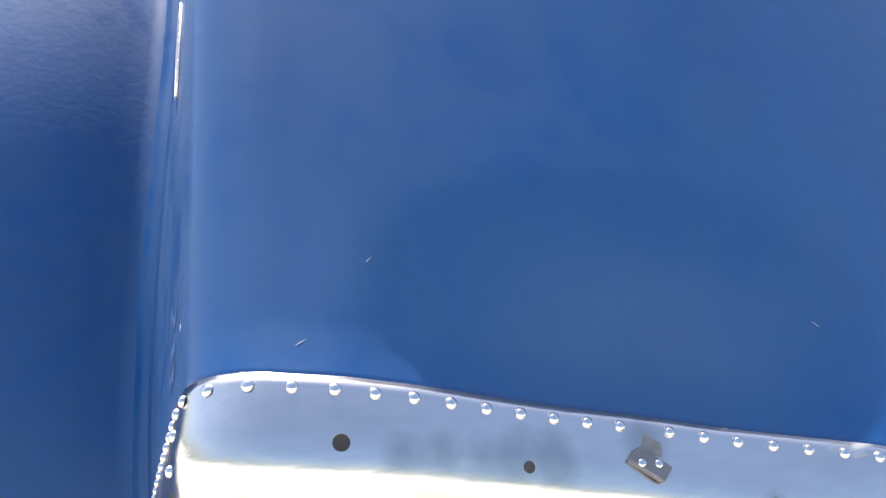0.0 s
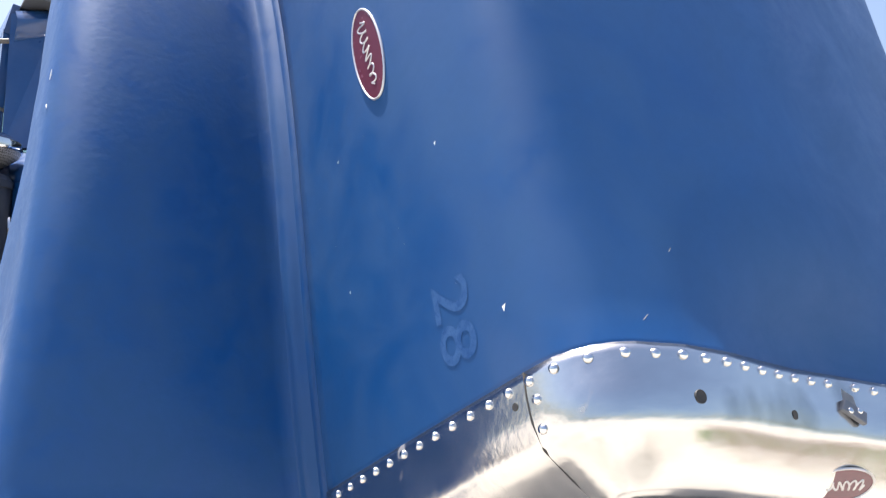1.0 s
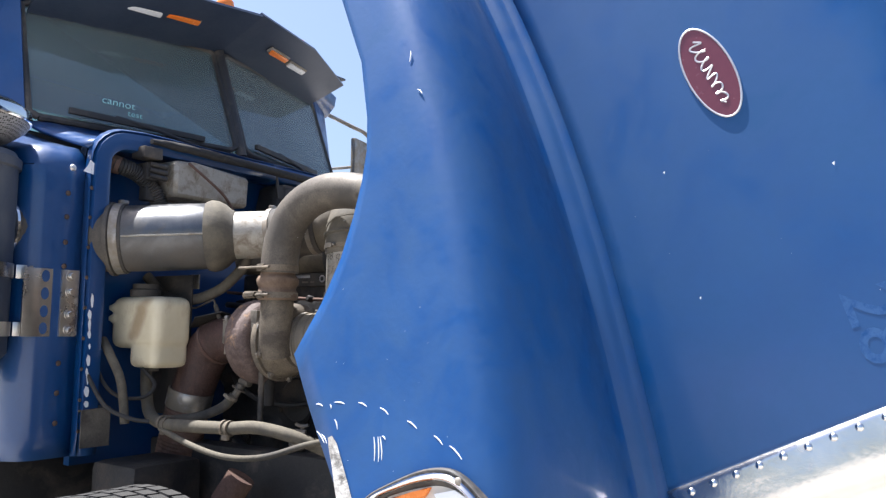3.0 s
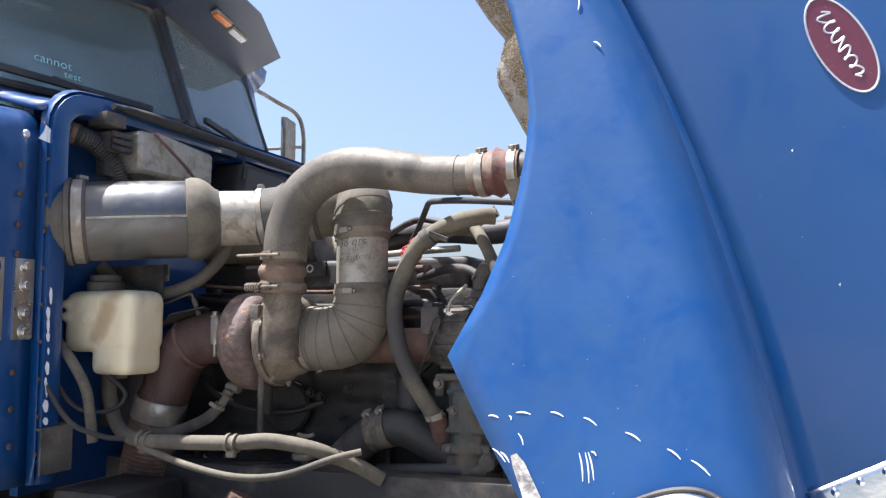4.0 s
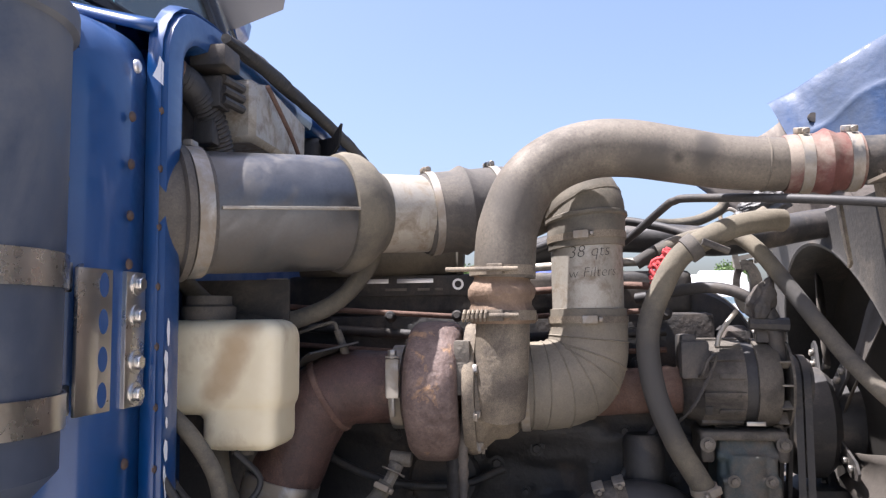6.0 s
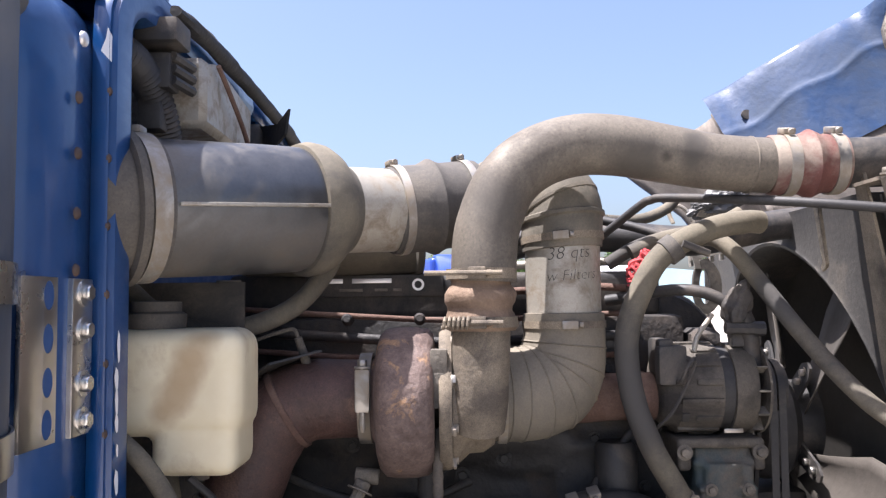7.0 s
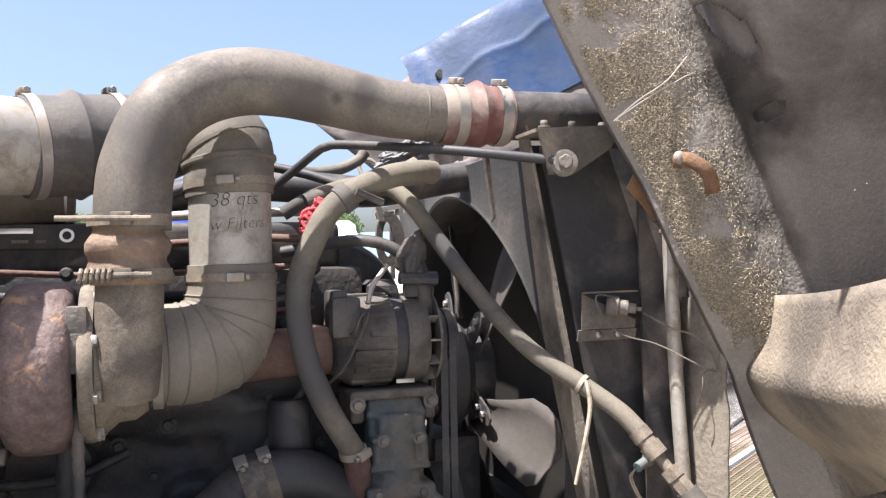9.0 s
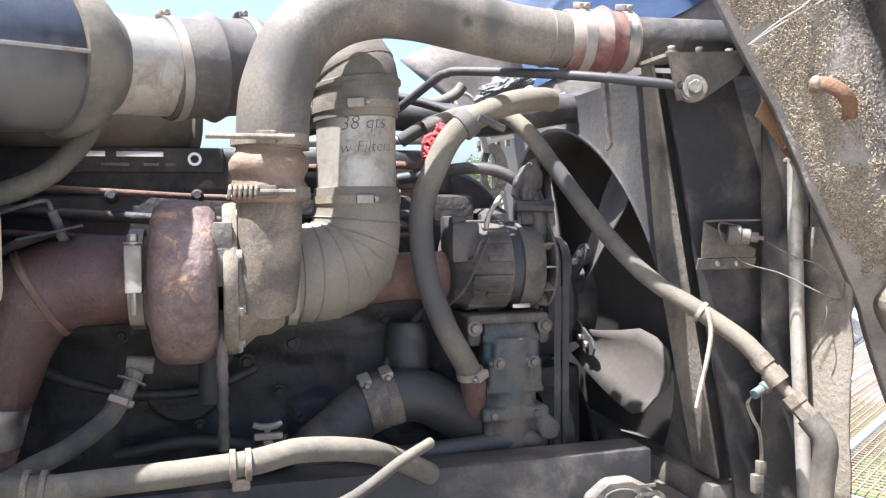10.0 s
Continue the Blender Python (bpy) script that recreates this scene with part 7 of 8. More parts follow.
tube(bm, spline([(-0.56, 2.185, 1.34), (-0.58, 2.19, 1.30), (-0.59, 2.205, 1.25), (-0.60, 2.225, 1.20), (-0.605, 2.235, 1.175)], 6), [0.0045, 0.004, 0.004, 0.003], 6)
part("tie", bm, ZIP, zt)

# stay rod and bracket to the radiator
sr = thing("stay_rod", "dusty steel radiator stay rod", "rod", (-0.4, 2.4, 1.72))
part("rod", tube(B(), spline([(-0.12, 2.74, 1.66), (-0.20, 2.669, 1.714), (-0.28, 2.605, 1.768), (-0.305, 2.588, 1.777), (-0.34, 2.555, 1.777), (-0.50, 2.40, 1.748), (-0.585, 2.235, 1.722)], 6), 0.0085, 12), BLACK, sr)
bm = B()
revolve(bm, [(0.012, -0.012), (0.023, -0.012), (0.023, 0.004), (0.012, 0.006)], (-0.585, 2.23, 1.719), (-1, 0.35, 0), 24)
hexbolt(bm, (-0.595, 2.234, 1.719), (-1, 0.35, 0), 0.013, 0.012)
part("bushing", bm, CAST, sr)
bm = B()
slab(bm, [(-0.572, 2.255, 1.70), (-0.585, 2.28, 1.775), (-0.57, 2.11, 1.79), (-0.565, 2.13, 1.75), (-0.568, 2.21, 1.70)], 0.006)
slab(bm, [(-0.58, 2.28, 1.778), (-0.57, 2.10, 1.792), (-0.49, 2.10, 1.792), (-0.49, 2.28, 1.778)], 0.006)
part("bracket", bm, SHROUD, sr)
for y in (2.245, 2.19, 2.13):
    part("bolt", hexbolt(B(), (-0.54, y, 1.788), (0, 0, 1), 0.007, 0.010), CAST, sr)

# radiator, shroud and fan
# dusty metal, lightened to carry the sunlight on straps and side plate
SUNLIT_DUST = mat("sunlit_dusty_strap", (0.17, 0.147, 0.113), (0.27, 0.232, 0.178), rough=0.9, scale=7, fine=110, bump=0.5, dirt=(0.06, 0.053, 0.044), dirt_amt=0.36, dirt_scale=4, grit=0.4)
# shroud plate colour, darkened for the shade lying on it
SHROUD_SHADED = mat("shaded_shroud_sheet", (0.034, 0.033, 0.032), (0.062, 0.058, 0.053), rough=0.75, scale=5, fine=90, bump=0.25, dirt=(0.12, 0.104, 0.083), dirt_amt=0.24, dirt_scale=5, grit=0.3)
FIN = mat("sooty_radiator_fin", (0.05, 0.047, 0.043), (0.085, 0.078, 0.068), rough=0.85, scale=8, fine=60, bump=0.1, dirt=(0.06, 0.053, 0.045), dirt_amt=0.3, dirt_scale=3)
rad = thing("radiator", "dusty radiator with black side channels", "radiator", (0, 2.08, 1.0))
bm = B()
box(bm, (0, 2.035, 1.36), (0.90, 0.05, 0.78), None, 0.006)
part("core", bm, BLACK, rad)
verts, faces = [], []
for k in range(90):
    x = -0.45 + 0.9 * k / 89
    i = len(verts)
    verts += [(x, 2.058, 0.99), (x + 0.001, 2.072, 0.99), (x + 0.001, 2.072, 1.73), (x, 2.058, 1.73)]
    faces.append((i, i + 1, i + 2, i + 3))
me = bpy.data.meshes.new("core_fin")
me.from_pydata(verts, [], faces)
me.materials.append(FIN)
o = new("core_fin", me)
o.parent = rad
o.matrix_parent_inverse = Matrix.Translation(-rad.location)
o["kind"] = "stuff"
bm = B()
box(bm, (0, 2.06, 1.765), (0.96, 0.12, 0.06), None, 0.015)
part("top_tank", bm, BLACK, rad)
bm = B()
box(bm, (0, 2.06, 0.96), (0.96, 0.12, 0.06), None, 0.015)
part("bottom_tank", bm, BLACK, rad)
for s in (-1, 1):
    bm = B()
    slab(bm, [(s * 0.492, 2.00, 0.90), (s * 0.492, 2.066, 0.90), (s * 0.482, 2.228, 1.76), (s * 0.482, 2.02, 1.76)], 0.008)
    chn = part("side_channel", bm, BLACK, rad, "dusty black radiator side channel")
    if s < 0:
        for z in (1.655, 1.573, 1.50, 1.422, 1.30, 1.18):
            part("channel_bolt", dome(B(), (s * 0.487, 2.105 if z > 1.35 else 2.06, z), (s, 0, 0), 0.008, 0.004), STEEL, chn)
            if z in (1.573, 1.422):
                part("channel_bolt", dome(B(), (s * 0.487, 2.07, z), (s, 0, 0), 0.007, 0.004), STEEL, chn)
# shroud: plate with a round opening, flared ring, and outer flange post
sh = part("shroud", B(), SHROUD_SHADED, rad, "dust-covered fan shroud")
bm = bmesh.new()
n_ = 64
cz = 1.29
ring_o, ring_p, ring_m, ring_l, ring_i, ring_b = [], [], [], [], [], []


def shroud_y(z):
    return 2.08 + 0.19 * (z - 0.95)


for k in range(n_):
    a = 2 * math.pi * k / n_
    ca, sa = math.cos(a), math.sin(a)
    q = min((0.48 if ca < 0 else 0.45) / max(abs(ca), 1e-4), (0.48 if sa > 0 else 0.42) / max(abs(sa), 1e-4))
    q = max(q, 0.434)
    for ring, r_, dy in ((ring_b, q, None), (ring_o, q, 0.0), (ring_m, 0.430, 0.003), (ring_l, 0.423, 0.008), (ring_i, 0.416, 0.006), (ring_p, 0.418, None)):
        z = cz + r_ * sa
        ring.append(bm.verts.new((0.04 + r_ * ca, 2.062 if dy is None else shroud_y(z) + dy, z)))
for a, b in ((ring_b, ring_o), (ring_o, ring_m), (ring_m, ring_l), (ring_l, ring_i), (ring_i, ring_p)):
    for k in range(n_):
        bm.faces.new((a[k], a[(k + 1) % n_], b[(k + 1) % n_], b[k]))
bm.to_mesh(sh.data)
bm.free()
sh.data.shade_smooth()
sh.data.set_sharp_from_angle(angle=radians(40))
bm = B()
slab(bm, [(x, shroud_y(z) + 0.009, z) for x, z in ((-0.450, 1.80), (-0.484, 1.80), (-0.481, 1.6), (-0.478, 1.4), (-0.476, 1.2), (-0.474, 1.0), (-0.392, 1.0), (-0.386, 1.2), (-0.383, 1.38), (-0.392, 1.47), (-0.416, 1.60), (-0.436, 1.72))], 0.006)
post = part("shroud_post", bm, SUNLIT_DUST, rad, "dusty upright strap of the shroud, coloured tan as if sunlit")
for x, z in ((-0.467, 1.775), (-0.452, 1.53), (-0.455, 1.27), (-0.455, 1.10)):
    part("post_hole", revolve(B(), [(0.007, -0.002), (0.0065, 0.0008), (0.0005, 0.0008)], (x, shroud_y(z) + 0.0125, z), (0, 1, -0.19), 12), BLACK, post)
bm = B()
slab(bm, [(-0.368, 2.29, 1.76), (-0.390, 2.29, 1.76), (-0.372, 2.272, 1.662), (-0.366, 2.268, 1.645), (-0.350, 2.262, 1.638), (-0.325, 2.258, 1.632), (-0.322, 2.258, 1.640), (-0.345, 2.265, 1.652), (-0.354, 2.272, 1.668)], 0.006)
part("top_strap", bm, SUNLIT_DUST, rad, "tan bent strap at the shroud top")
fan = thing("cooling_fan", "dark engine cooling fan with pale dusty blades", "fan", (0.04, 2.16, 1.29))
FB = mat("dusty_fan_blade", (0.055, 0.047, 0.039), (0.088, 0.076, 0.063), rough=0.8, scale=6, fine=70, bump=0.2, dirt=(0.045, 0.039, 0.033), dirt_amt=0.25)
FC = (0.04, 1.29)
part("hub", revolve(B(), [(0.03, 2.25), (0.085, 2.245), (0.10, 2.22), (0.10, 2.15), (0.05, 2.14)], (FC[0], 0, FC[1]), (0, 1, 0), 28), BLACK, fan)
for k in range(5):
    a0 = radians(208 + 72 * k)
    ca, sa = math.cos(a0), math.sin(a0)

    def on_fan(r, t, y):
        return (FC[0] + r * ca - t * sa, y, FC[1] + r * sa + t * ca)
    bm = B()
    rows = []
    # one row per chord, from the bolted root to the tip: leading edge deep in the shroud, trailing edge towards the engine
    for ra, ta, ya, rb, tb_, yb in ((0.135, -0.012, 2.192, 0.118, 0.066, 2.208), (0.168, -0.032, 2.178, 0.165, 0.062, 2.206), (0.215, -0.066, 2.160, 0.22, 0.058, 2.200), (0.265, -0.106, 2.144, 0.275, 0.052, 2.194), (0.32, -0.122, 2.135, 0.33, 0.045, 2.186), (0.365, -0.122, 2.132, 0.372, 0.036, 2.178), (0.388, -0.108, 2.134, 0.395, 0.012, 2.168), (0.400, -0.088, 2.140, 0.403, -0.030, 2.156)):
        rows.append([bm.verts.new(on_fan(ra + (rb - ra) * f, ta + (tb_ - ta) * f, ya + (yb - ya) * f - 0.016 * math.sin(math.pi * f))) for f in (0, 0.2, 0.4, 0.6, 0.8, 1.0)])
    for p, q in zip(rows, rows[1:]):
        for j in range(5):
            bm.faces.new((p[j], p[j + 1], q[j + 1], q[j]))
    bl = part("blade", bm, FB, fan)
    m_ = bl.modifiers.new("thickness", "SOLIDIFY")
    m_.thickness = 0.003
    bm = B()
    slab(bm, [on_fan(r, t, 2.208 - 0.08 * (r - 0.08)) for r, t in ((0.07, -0.026), (0.185, -0.024), (0.205, -0.010), (0.205, 0.008), (0.185, 0.02), (0.07, 0.026))], 0.006)
    part("blade_arm", bm, BLACK, bl)
    for r in (0.105, 0.148, 0.178):
        part("blade_bolt", hexbolt(B(), on_fan(r, -0.003, 2.212 - 0.08 * (r - 0.08)), (0, 1, 0), 0.0085, 0.010), STEEL, bl)

# condenser edge, upright pipe and plate ahead of the radiator
cd = thing("condenser", "condenser with battered side plate ahead of the radiator", "condenser", (-0.3, 1.98, 1.0))
bm = B()
box(bm, (0, 1.97, 1.33), (1.08, 0.035, 0.75), None, 0.006)
part("core", bm, BLACK, cd)
bm = B()
rows = []
random.seed(3)
for j in range(14):
    z = 0.98 + 0.5 * j / 13
    rows.append([bm.verts.new((x + random.uniform(-0.004, 0.004), y + random.uniform(-0.003, 0.003), z)) for x, y in ((-0.565, 1.99), (-0.60, 1.985), (-0.64, 1.98), (-0.668, 1.975 + random.uniform(-0.008, 0.008)))])
for a, b in zip(rows, rows[1:]):
    for k in range(3):
        bm.faces.new((a[k], a[k + 1], b[k + 1], b[k]))
pl = part("side_plate", bm, SUNLIT_DUST, cd, "crumpled dusty side plate")
m_ = pl.modifiers.new("thickness", "SOLIDIFY")
m_.thickness = 0.005
part("upright_pipe", tube(B(), spline([(-0.575, 2.02, 1.72), (-0.578, 2.018, 1.5), (-0.583, 2.015, 1.3), (-0.60, 2.01, 1.0), (-0.60, 2.01, 0.9)], 5), 0.013, 14), TUBE_AL, cd, "dusty aluminium condenser tube")
bm = B()
slab(bm, [(-0.545, 1.99, 0.95), (-0.545, 2.06, 0.95), (-0.535, 2.06, 1.78), (-0.535, 1.99, 1.78)], 0.006)
part("inner_channel", bm, BLACK, cd)
# pressure switch on its bracket with loose wire
ps = thing("pressure_switch", "small plated switch on a bent bracket with loose wires", "switch", (-0.55, 2.13, 1.45))
bm = B()
slab(bm, [(-0.515, 2.175, 1.425), (-0.515, 2.055, 1.425), (-0.508, 2.055, 1.405), (-0.508, 2.175, 1.405)], 0.004)
slab(bm, [(-0.52, 2.17, 1.425), (-0.52, 2.06, 1.425), (-0.525, 2.06, 1.44), (-0.525, 2.17, 1.49)], 0.003)
slab(bm, [(-0.525, 2.17, 1.49), (-0.525, 2.07, 1.49), (-0.55, 2.07, 1.492), (-0.55, 2.17, 1.492)], 0.003)
part("bracket", bm, SHROUD, ps)
for y in (2.135, 2.095):
    part("bolt", dome(B(), (-0.517, y, 1.415), (-1, 0, 0), 0.007, 0.005), STEEL, ps)
bm = B()
c, a = V(-0.545, 2.11, 1.466), V(-0.45, -0.85, -0.12).normalized()
revolve(bm, [(0.016, -0.02), (0.019, -0.015), (0.019, 0.0), (0.014, 0.004), (0.014, 0.018), (0.009, 0.02), (0.009, 0.032), (0.004, 0.034), (0.004, 0.042)], c, a, 20)
part("switch_body", bm, CAST, ps)
bm = B()
tube(bm, spline([(-0.55, 2.12, 1.485), (-0.56, 2.16, 1.488), (-0.562, 2.155, 1.46), (-0.57, 2.12, 1.42), (-0.59, 2.06, 1.40), (-0.62, 2.02, 1.375), (-0.645, 2.0, 1.36), (-0.655, 1.985, 1.355)], 6), 0.0014, 6)
tube(bm, spline([(-0.575, 2.075, 1.455), (-0.60, 2.04, 1.43), (-0.63, 2.01, 1.415), (-0.65, 1.99, 1.385), (-0.66, 1.985, 1.36), (-0.65, 1.975, 1.42), (-0.64, 1.99, 1.46), (-0.645, 2.0, 1.48)], 6), 0.0014, 6)
tube(bm, spline([(-0.655, 1.99, 1.36), (-0.64, 2.0, 1.35), (-0.65, 2.01, 1.33), (-0.64, 2.01, 1.30)], 6), 0.0013, 6)
part("loose_wire", bm, HOSE, ps, "frayed grey wire")

# teal sensor plug with two pale wires hanging to a connector
TEAL = mat("faded_teal_plastic", (0.05, 0.10, 0.11), (0.09, 0.15, 0.155), rough=0.6, bump=0.1, dirt=(0.14, 0.12, 0.09), dirt_amt=0.35, dirt_scale=20)
cn = thing("sensor_plug", "teal plastic sensor plug with two hanging wires", "connector", (-0.56, 2.07, 1.19))
d_ = V(0, 0.046, -0.024).normalized()
c = V(-0.56, 2.056, 1.195)
plug = part("plug_body", revolve(B(), [(0.006, -0.02), (0.009, -0.018), (0.009, 0.002), (0.0115, 0.004), (0.0115, 0.014), (0.009, 0.016), (0.009, 0.036), (0.006, 0.04)], c, d_, 18), TEAL, cn)
for o in (0.0, 0.004):
    part("wire", tube(B(), spline([c + d_ * 0.04, (-0.562, 2.104 - o, 1.163), (-0.565, 2.094 - o, 1.135), (-0.566, 2.083 - o, 1.115), (-0.566, 2.078 - o, 1.085), (-0.566, 2.077 - o, 1.058)], 6), 0.0017, 6), ZIP, cn)
bm = B()
box(bm, (-0.566, 2.076, 1.046), (0.014, 0.016, 0.026), None, 0.002)
box(bm, (-0.566, 2.084, 1.018), (0.016, 0.020, 0.034), None, 0.003)
part("connector", bm, HOSE, cn)

OCHRE = mat("orange_rust", (0.16, 0.085, 0.04), (0.27, 0.15, 0.075), rough=0.9, scale=16, fine=110, bump=0.5, dirt=(0.09, 0.05, 0.03), dirt_amt=0.4, dirt_scale=9, grit=0.3)
rt = thing("rusty_tab", "rusty bent steel tab beside the radiator", "bracket", (-0.59, 2.08, 1.65))
part("tab", slab(B(), [(-0.60, 2.12, 1.673), (-0.60, 2.105, 1.70), (-0.598, 2.076, 1.676), (-0.595, 2.045, 1.62), (-0.595, 2.06, 1.615), (-0.598, 2.09, 1.648)], 0.005), OCHRE, rt)
part("tab_rod", tube(B(), [(-0.598, 2.06, 1.62), (-0.59, 2.03, 1.60), (-0.555, 2.02, 1.60)], 0.006, 8), RUST, rt)

# hood tie, strap hinge and wire on the splash panel
tie = thing("wire_tie", "twisted wire tie through the splash panel", "wire", HM @ V(-0.70, 0.8, -0.9))
bm = B()
pts = [HM @ V(*q) for q in ((-0.69, 0.815, -0.962), (-0.728, 0.82, -0.93), (-0.752, 0.822, -0.89), (-0.768, 0.822, -0.845), (-0.752, 0.815, -0.825))]
tube(bm, spline(pts, 5), 0.0013, 6)
tube(bm, spline([pts[0], pts[1] + V(0, 0, 0.006), pts[2] + V(-0.004, 0, 0.01), HM @ V(-0.768, 0.85, -0.835)], 5), 0.0013, 6)
part("wire", bm, TUBE_AL, tie)
st = thing("rubber_strap_clip", "rusty strap clip bolted to the splash panel", "clip", HM @ V(-0.69, 0.69, -0.9))
bm = B()
pts = [HM @ V(*q) for q in ((-0.722, 0.712, -0.918), (-0.748, 0.702, -0.912), (-0.764, 0.675, -0.905), (-0.752, 0.645, -0.90), (-0.725, 0.622, -0.90))]
tube(bm, spline(pts, 5), 0.012, 8, squash=0.35)
part("strap", bm, OCHRE, st)
bm = B()
dome(bm, HM @ V(-0.735, 0.712, -0.916), HM.to_3x3() @ V(-1, 0, 0), 0.011, 0.008)
part("bolt", bm, STEEL, st)
bm = B()
dome(bm, HM @ V(-0.735, 0.62, -0.90), HM.to_3x3() @ V(-1, 0, 0), 0.008, 0.006)
part("bolt", bm, STEEL, st)

# clutter over the engine front: pipes, lines and lifting eye
ul = thing("upper_pipes", "dusty black coolant pipes crossing the engine front", "pipe", (-0.1, 2.5, 1.65))
for pts, r, mt in (
    ([(0.05, 2.95, 1.69), (-0.05, 2.75, 1.725), (-0.1, 2.6, 1.72), (-0.12, 2.45, 1.71), (-0.09, 2.25, 1.745), (-0.08, 2.08, 1.758)], 0.034, BLACK),
    ([(-0.02, 2.9, 1.70), (-0.12, 2.72, 1.755), (-0.16, 2.62, 1.745), (-0.22, 2.5, 1.70)], 0.010, BLACK),
    ([(-0.26, 2.62, 1.675), (-0.26, 2.56, 1.70), (-0.27, 2.49, 1.715), (-0.28, 2.43, 1.735), (-0.28, 2.40, 1.75)], 0.017, HOSE),
    ([(-0.22, 2.66, 1.655), (-0.23, 2.60, 1.69), (-0.245, 2.54, 1.705), (-0.26, 2.47, 1.70)], 0.014, HOSE),
    ([(-0.05, 2.9, 1.66), (-0.09, 2.75, 1.665), (-0.12, 2.568, 1.668)], 0.010, TUBE_AL),
    ([(-0.15, 2.9, 1.60), (-0.18, 2.7, 1.61), (-0.22, 2.62, 1.605)], 0.008, RUST),
    ([(-0.2, 2.66, 1.58), (-0.27, 2.52, 1.60), (-0.3, 2.44, 1.57), (-0.3, 2.40, 1.50)], 0.012, BLACK),
    ([(-0.31, 2.475, 1.55), (-0.33, 2.51, 1.51), (-0.335, 2.52, 1.48)], 0.005, TUBE_AL),
):
    part("pipe", tube(B(), spline(pts, 6), r, 14), mt, ul)
le_ = thing("lifting_eye", "flat steel lifting eye hanging from a pale strap", "lifting eye", (0.056, 2.369, 1.62))
bm = B()
rings = []
for a in range(0, 360, 15):
    ca, sa = math.cos(radians(a)), math.sin(radians(a))
    rings.append([bm.verts.new((0.056 + dx, 2.375 + hy * ca + (0.012 if hy > 0.02 and ca < 0 else 0) * ca, 1.612 + hz * sa)) for dx, hy, hz in ((-0.006, 0.013, 0.042), (-0.006, 0.029, 0.066), (0.006, 0.029, 0.066), (0.006, 0.013, 0.042))])
for p, q in zip(rings, rings[1:] + rings[:1]):
    for k in range(4):
        bm.faces.new((p[k], p[(k + 1) % 4], q[(k + 1) % 4], q[k]))
part("eye_plate", bm, SHROUD, le_)
part("strap", slab(B(), [(0.04, 2.418, 1.742), (0.04, 2.404, 1.742), (0.05, 2.384, 1.655), (0.05, 2.398, 1.655)], 0.005), TUBE_AL, le_, "pale narrow strap")
nb = thing("notched_bracket", "pale notched steel bracket on a thin stem", "bracket", (0.15, 2.33, 1.62))
bm = B()
slab(bm, [(0.15, 2.385, 1.690), (0.15, 2.290, 1.708), (0.15, 2.288, 1.698), (0.15, 2.383, 1.678)], 0.02)
for y in (2.377, 2.355, 2.325, 2.300):
    box(bm, (0.15, y, 1.672 + 0.19 * (2.38 - y)), (0.02, 0.008, 0.016), None, 0.002)
box(bm, (0.15, 2.338, 1.60), (0.010, 0.012, 0.17), None, 0.002)
part("plate", bm, TUBE_AL, nb)
fs = thing("hose_stub", "cut pale hose stub with a wire loop", "hose", (0.4, 2.4, 1.82))
part("hose_body", tube(B(), spline([(0.30, 2.56, 1.80), (0.33, 2.50, 1.80), (0.36, 2.43, 1.812), (0.385, 2.37, 1.84), (0.39, 2.345, 1.866)], 6), 0.0155, 14), HOSE, fs)
part("wire_loop", tube(B(), spline([(0.42, 2.345, 1.80), (0.435, 2.352, 1.835), (0.437, 2.325, 1.852), (0.435, 2.296, 1.83), (0.43, 2.275, 1.78)], 6), 0.006, 8), TUBE_AL, fs, "pale wire loop")
sw = thing("plastic_wrap", "crumpled pale plastic wrap around a pipe", "plastic wrap", (0.25, 2.28, 1.83))
bm = B()
t = bmesh.new()
bmesh.ops.create_icosphere(t, subdivisions=5, radius=1)
for v in t.verts:
    k = 1 + 0.34 * noise.noise(v.co * 2.3 + V(4, 1, 2)) - 0.22 * abs(noise.noise(v.co * 5)) + 0.10 * noise.noise(v.co * 11)
    v.co = V(v.co.x * 0.035, v.co.y * 0.085, v.co.z * 0.036) * k
bmesh.ops.transform(t, matrix=Matrix.Translation((0.25, 2.27, 1.838)) @ pose(0, 0, 0, -24, 0, 0), verts=t.verts)
absorb(bm, t)
part("wrap", bm, WRAP, sw)
part("tape_flag", slab(B(), [(0.235, 2.335, 1.80), (0.23, 2.315, 1.835), (0.235, 2.26, 1.822), (0.245, 2.27, 1.792)], 0.004), ZIP, sw, "torn white tape")
gc = thing("gear_case", "grimy black gear case at the engine front", "engine cover", (0.05, 2.46, 1.2))
bm = B()
prism(bm, [(-0.20, -0.30), (0.24, -0.30), (0.28, -0.05), (0.25, 0.22), (0.12, 0.32), (-0.10, 0.32), (-0.19, 0.20), (-0.22, -0.05)], frame_at((0.03, 2.455, 1.22), (0, -1, 0), (0, 0, 1)) @ pose(0, 0, 0, 0, 0, 90), 0.06, 0.012)
part("case_plate", bm, BLOCK, gc)
for x, z in ((-0.14, 1.0), (0.0, 0.96), (0.2, 1.0), (0.26, 1.2), (0.2, 1.42), (0.05, 1.5), (-0.12, 1.46), (-0.17, 1.25)):
    part("case_bolt", hexbolt(B(), (x, 2.424, z), (0, -1, 0), 0.010, 0.01), BLOCK, gc)
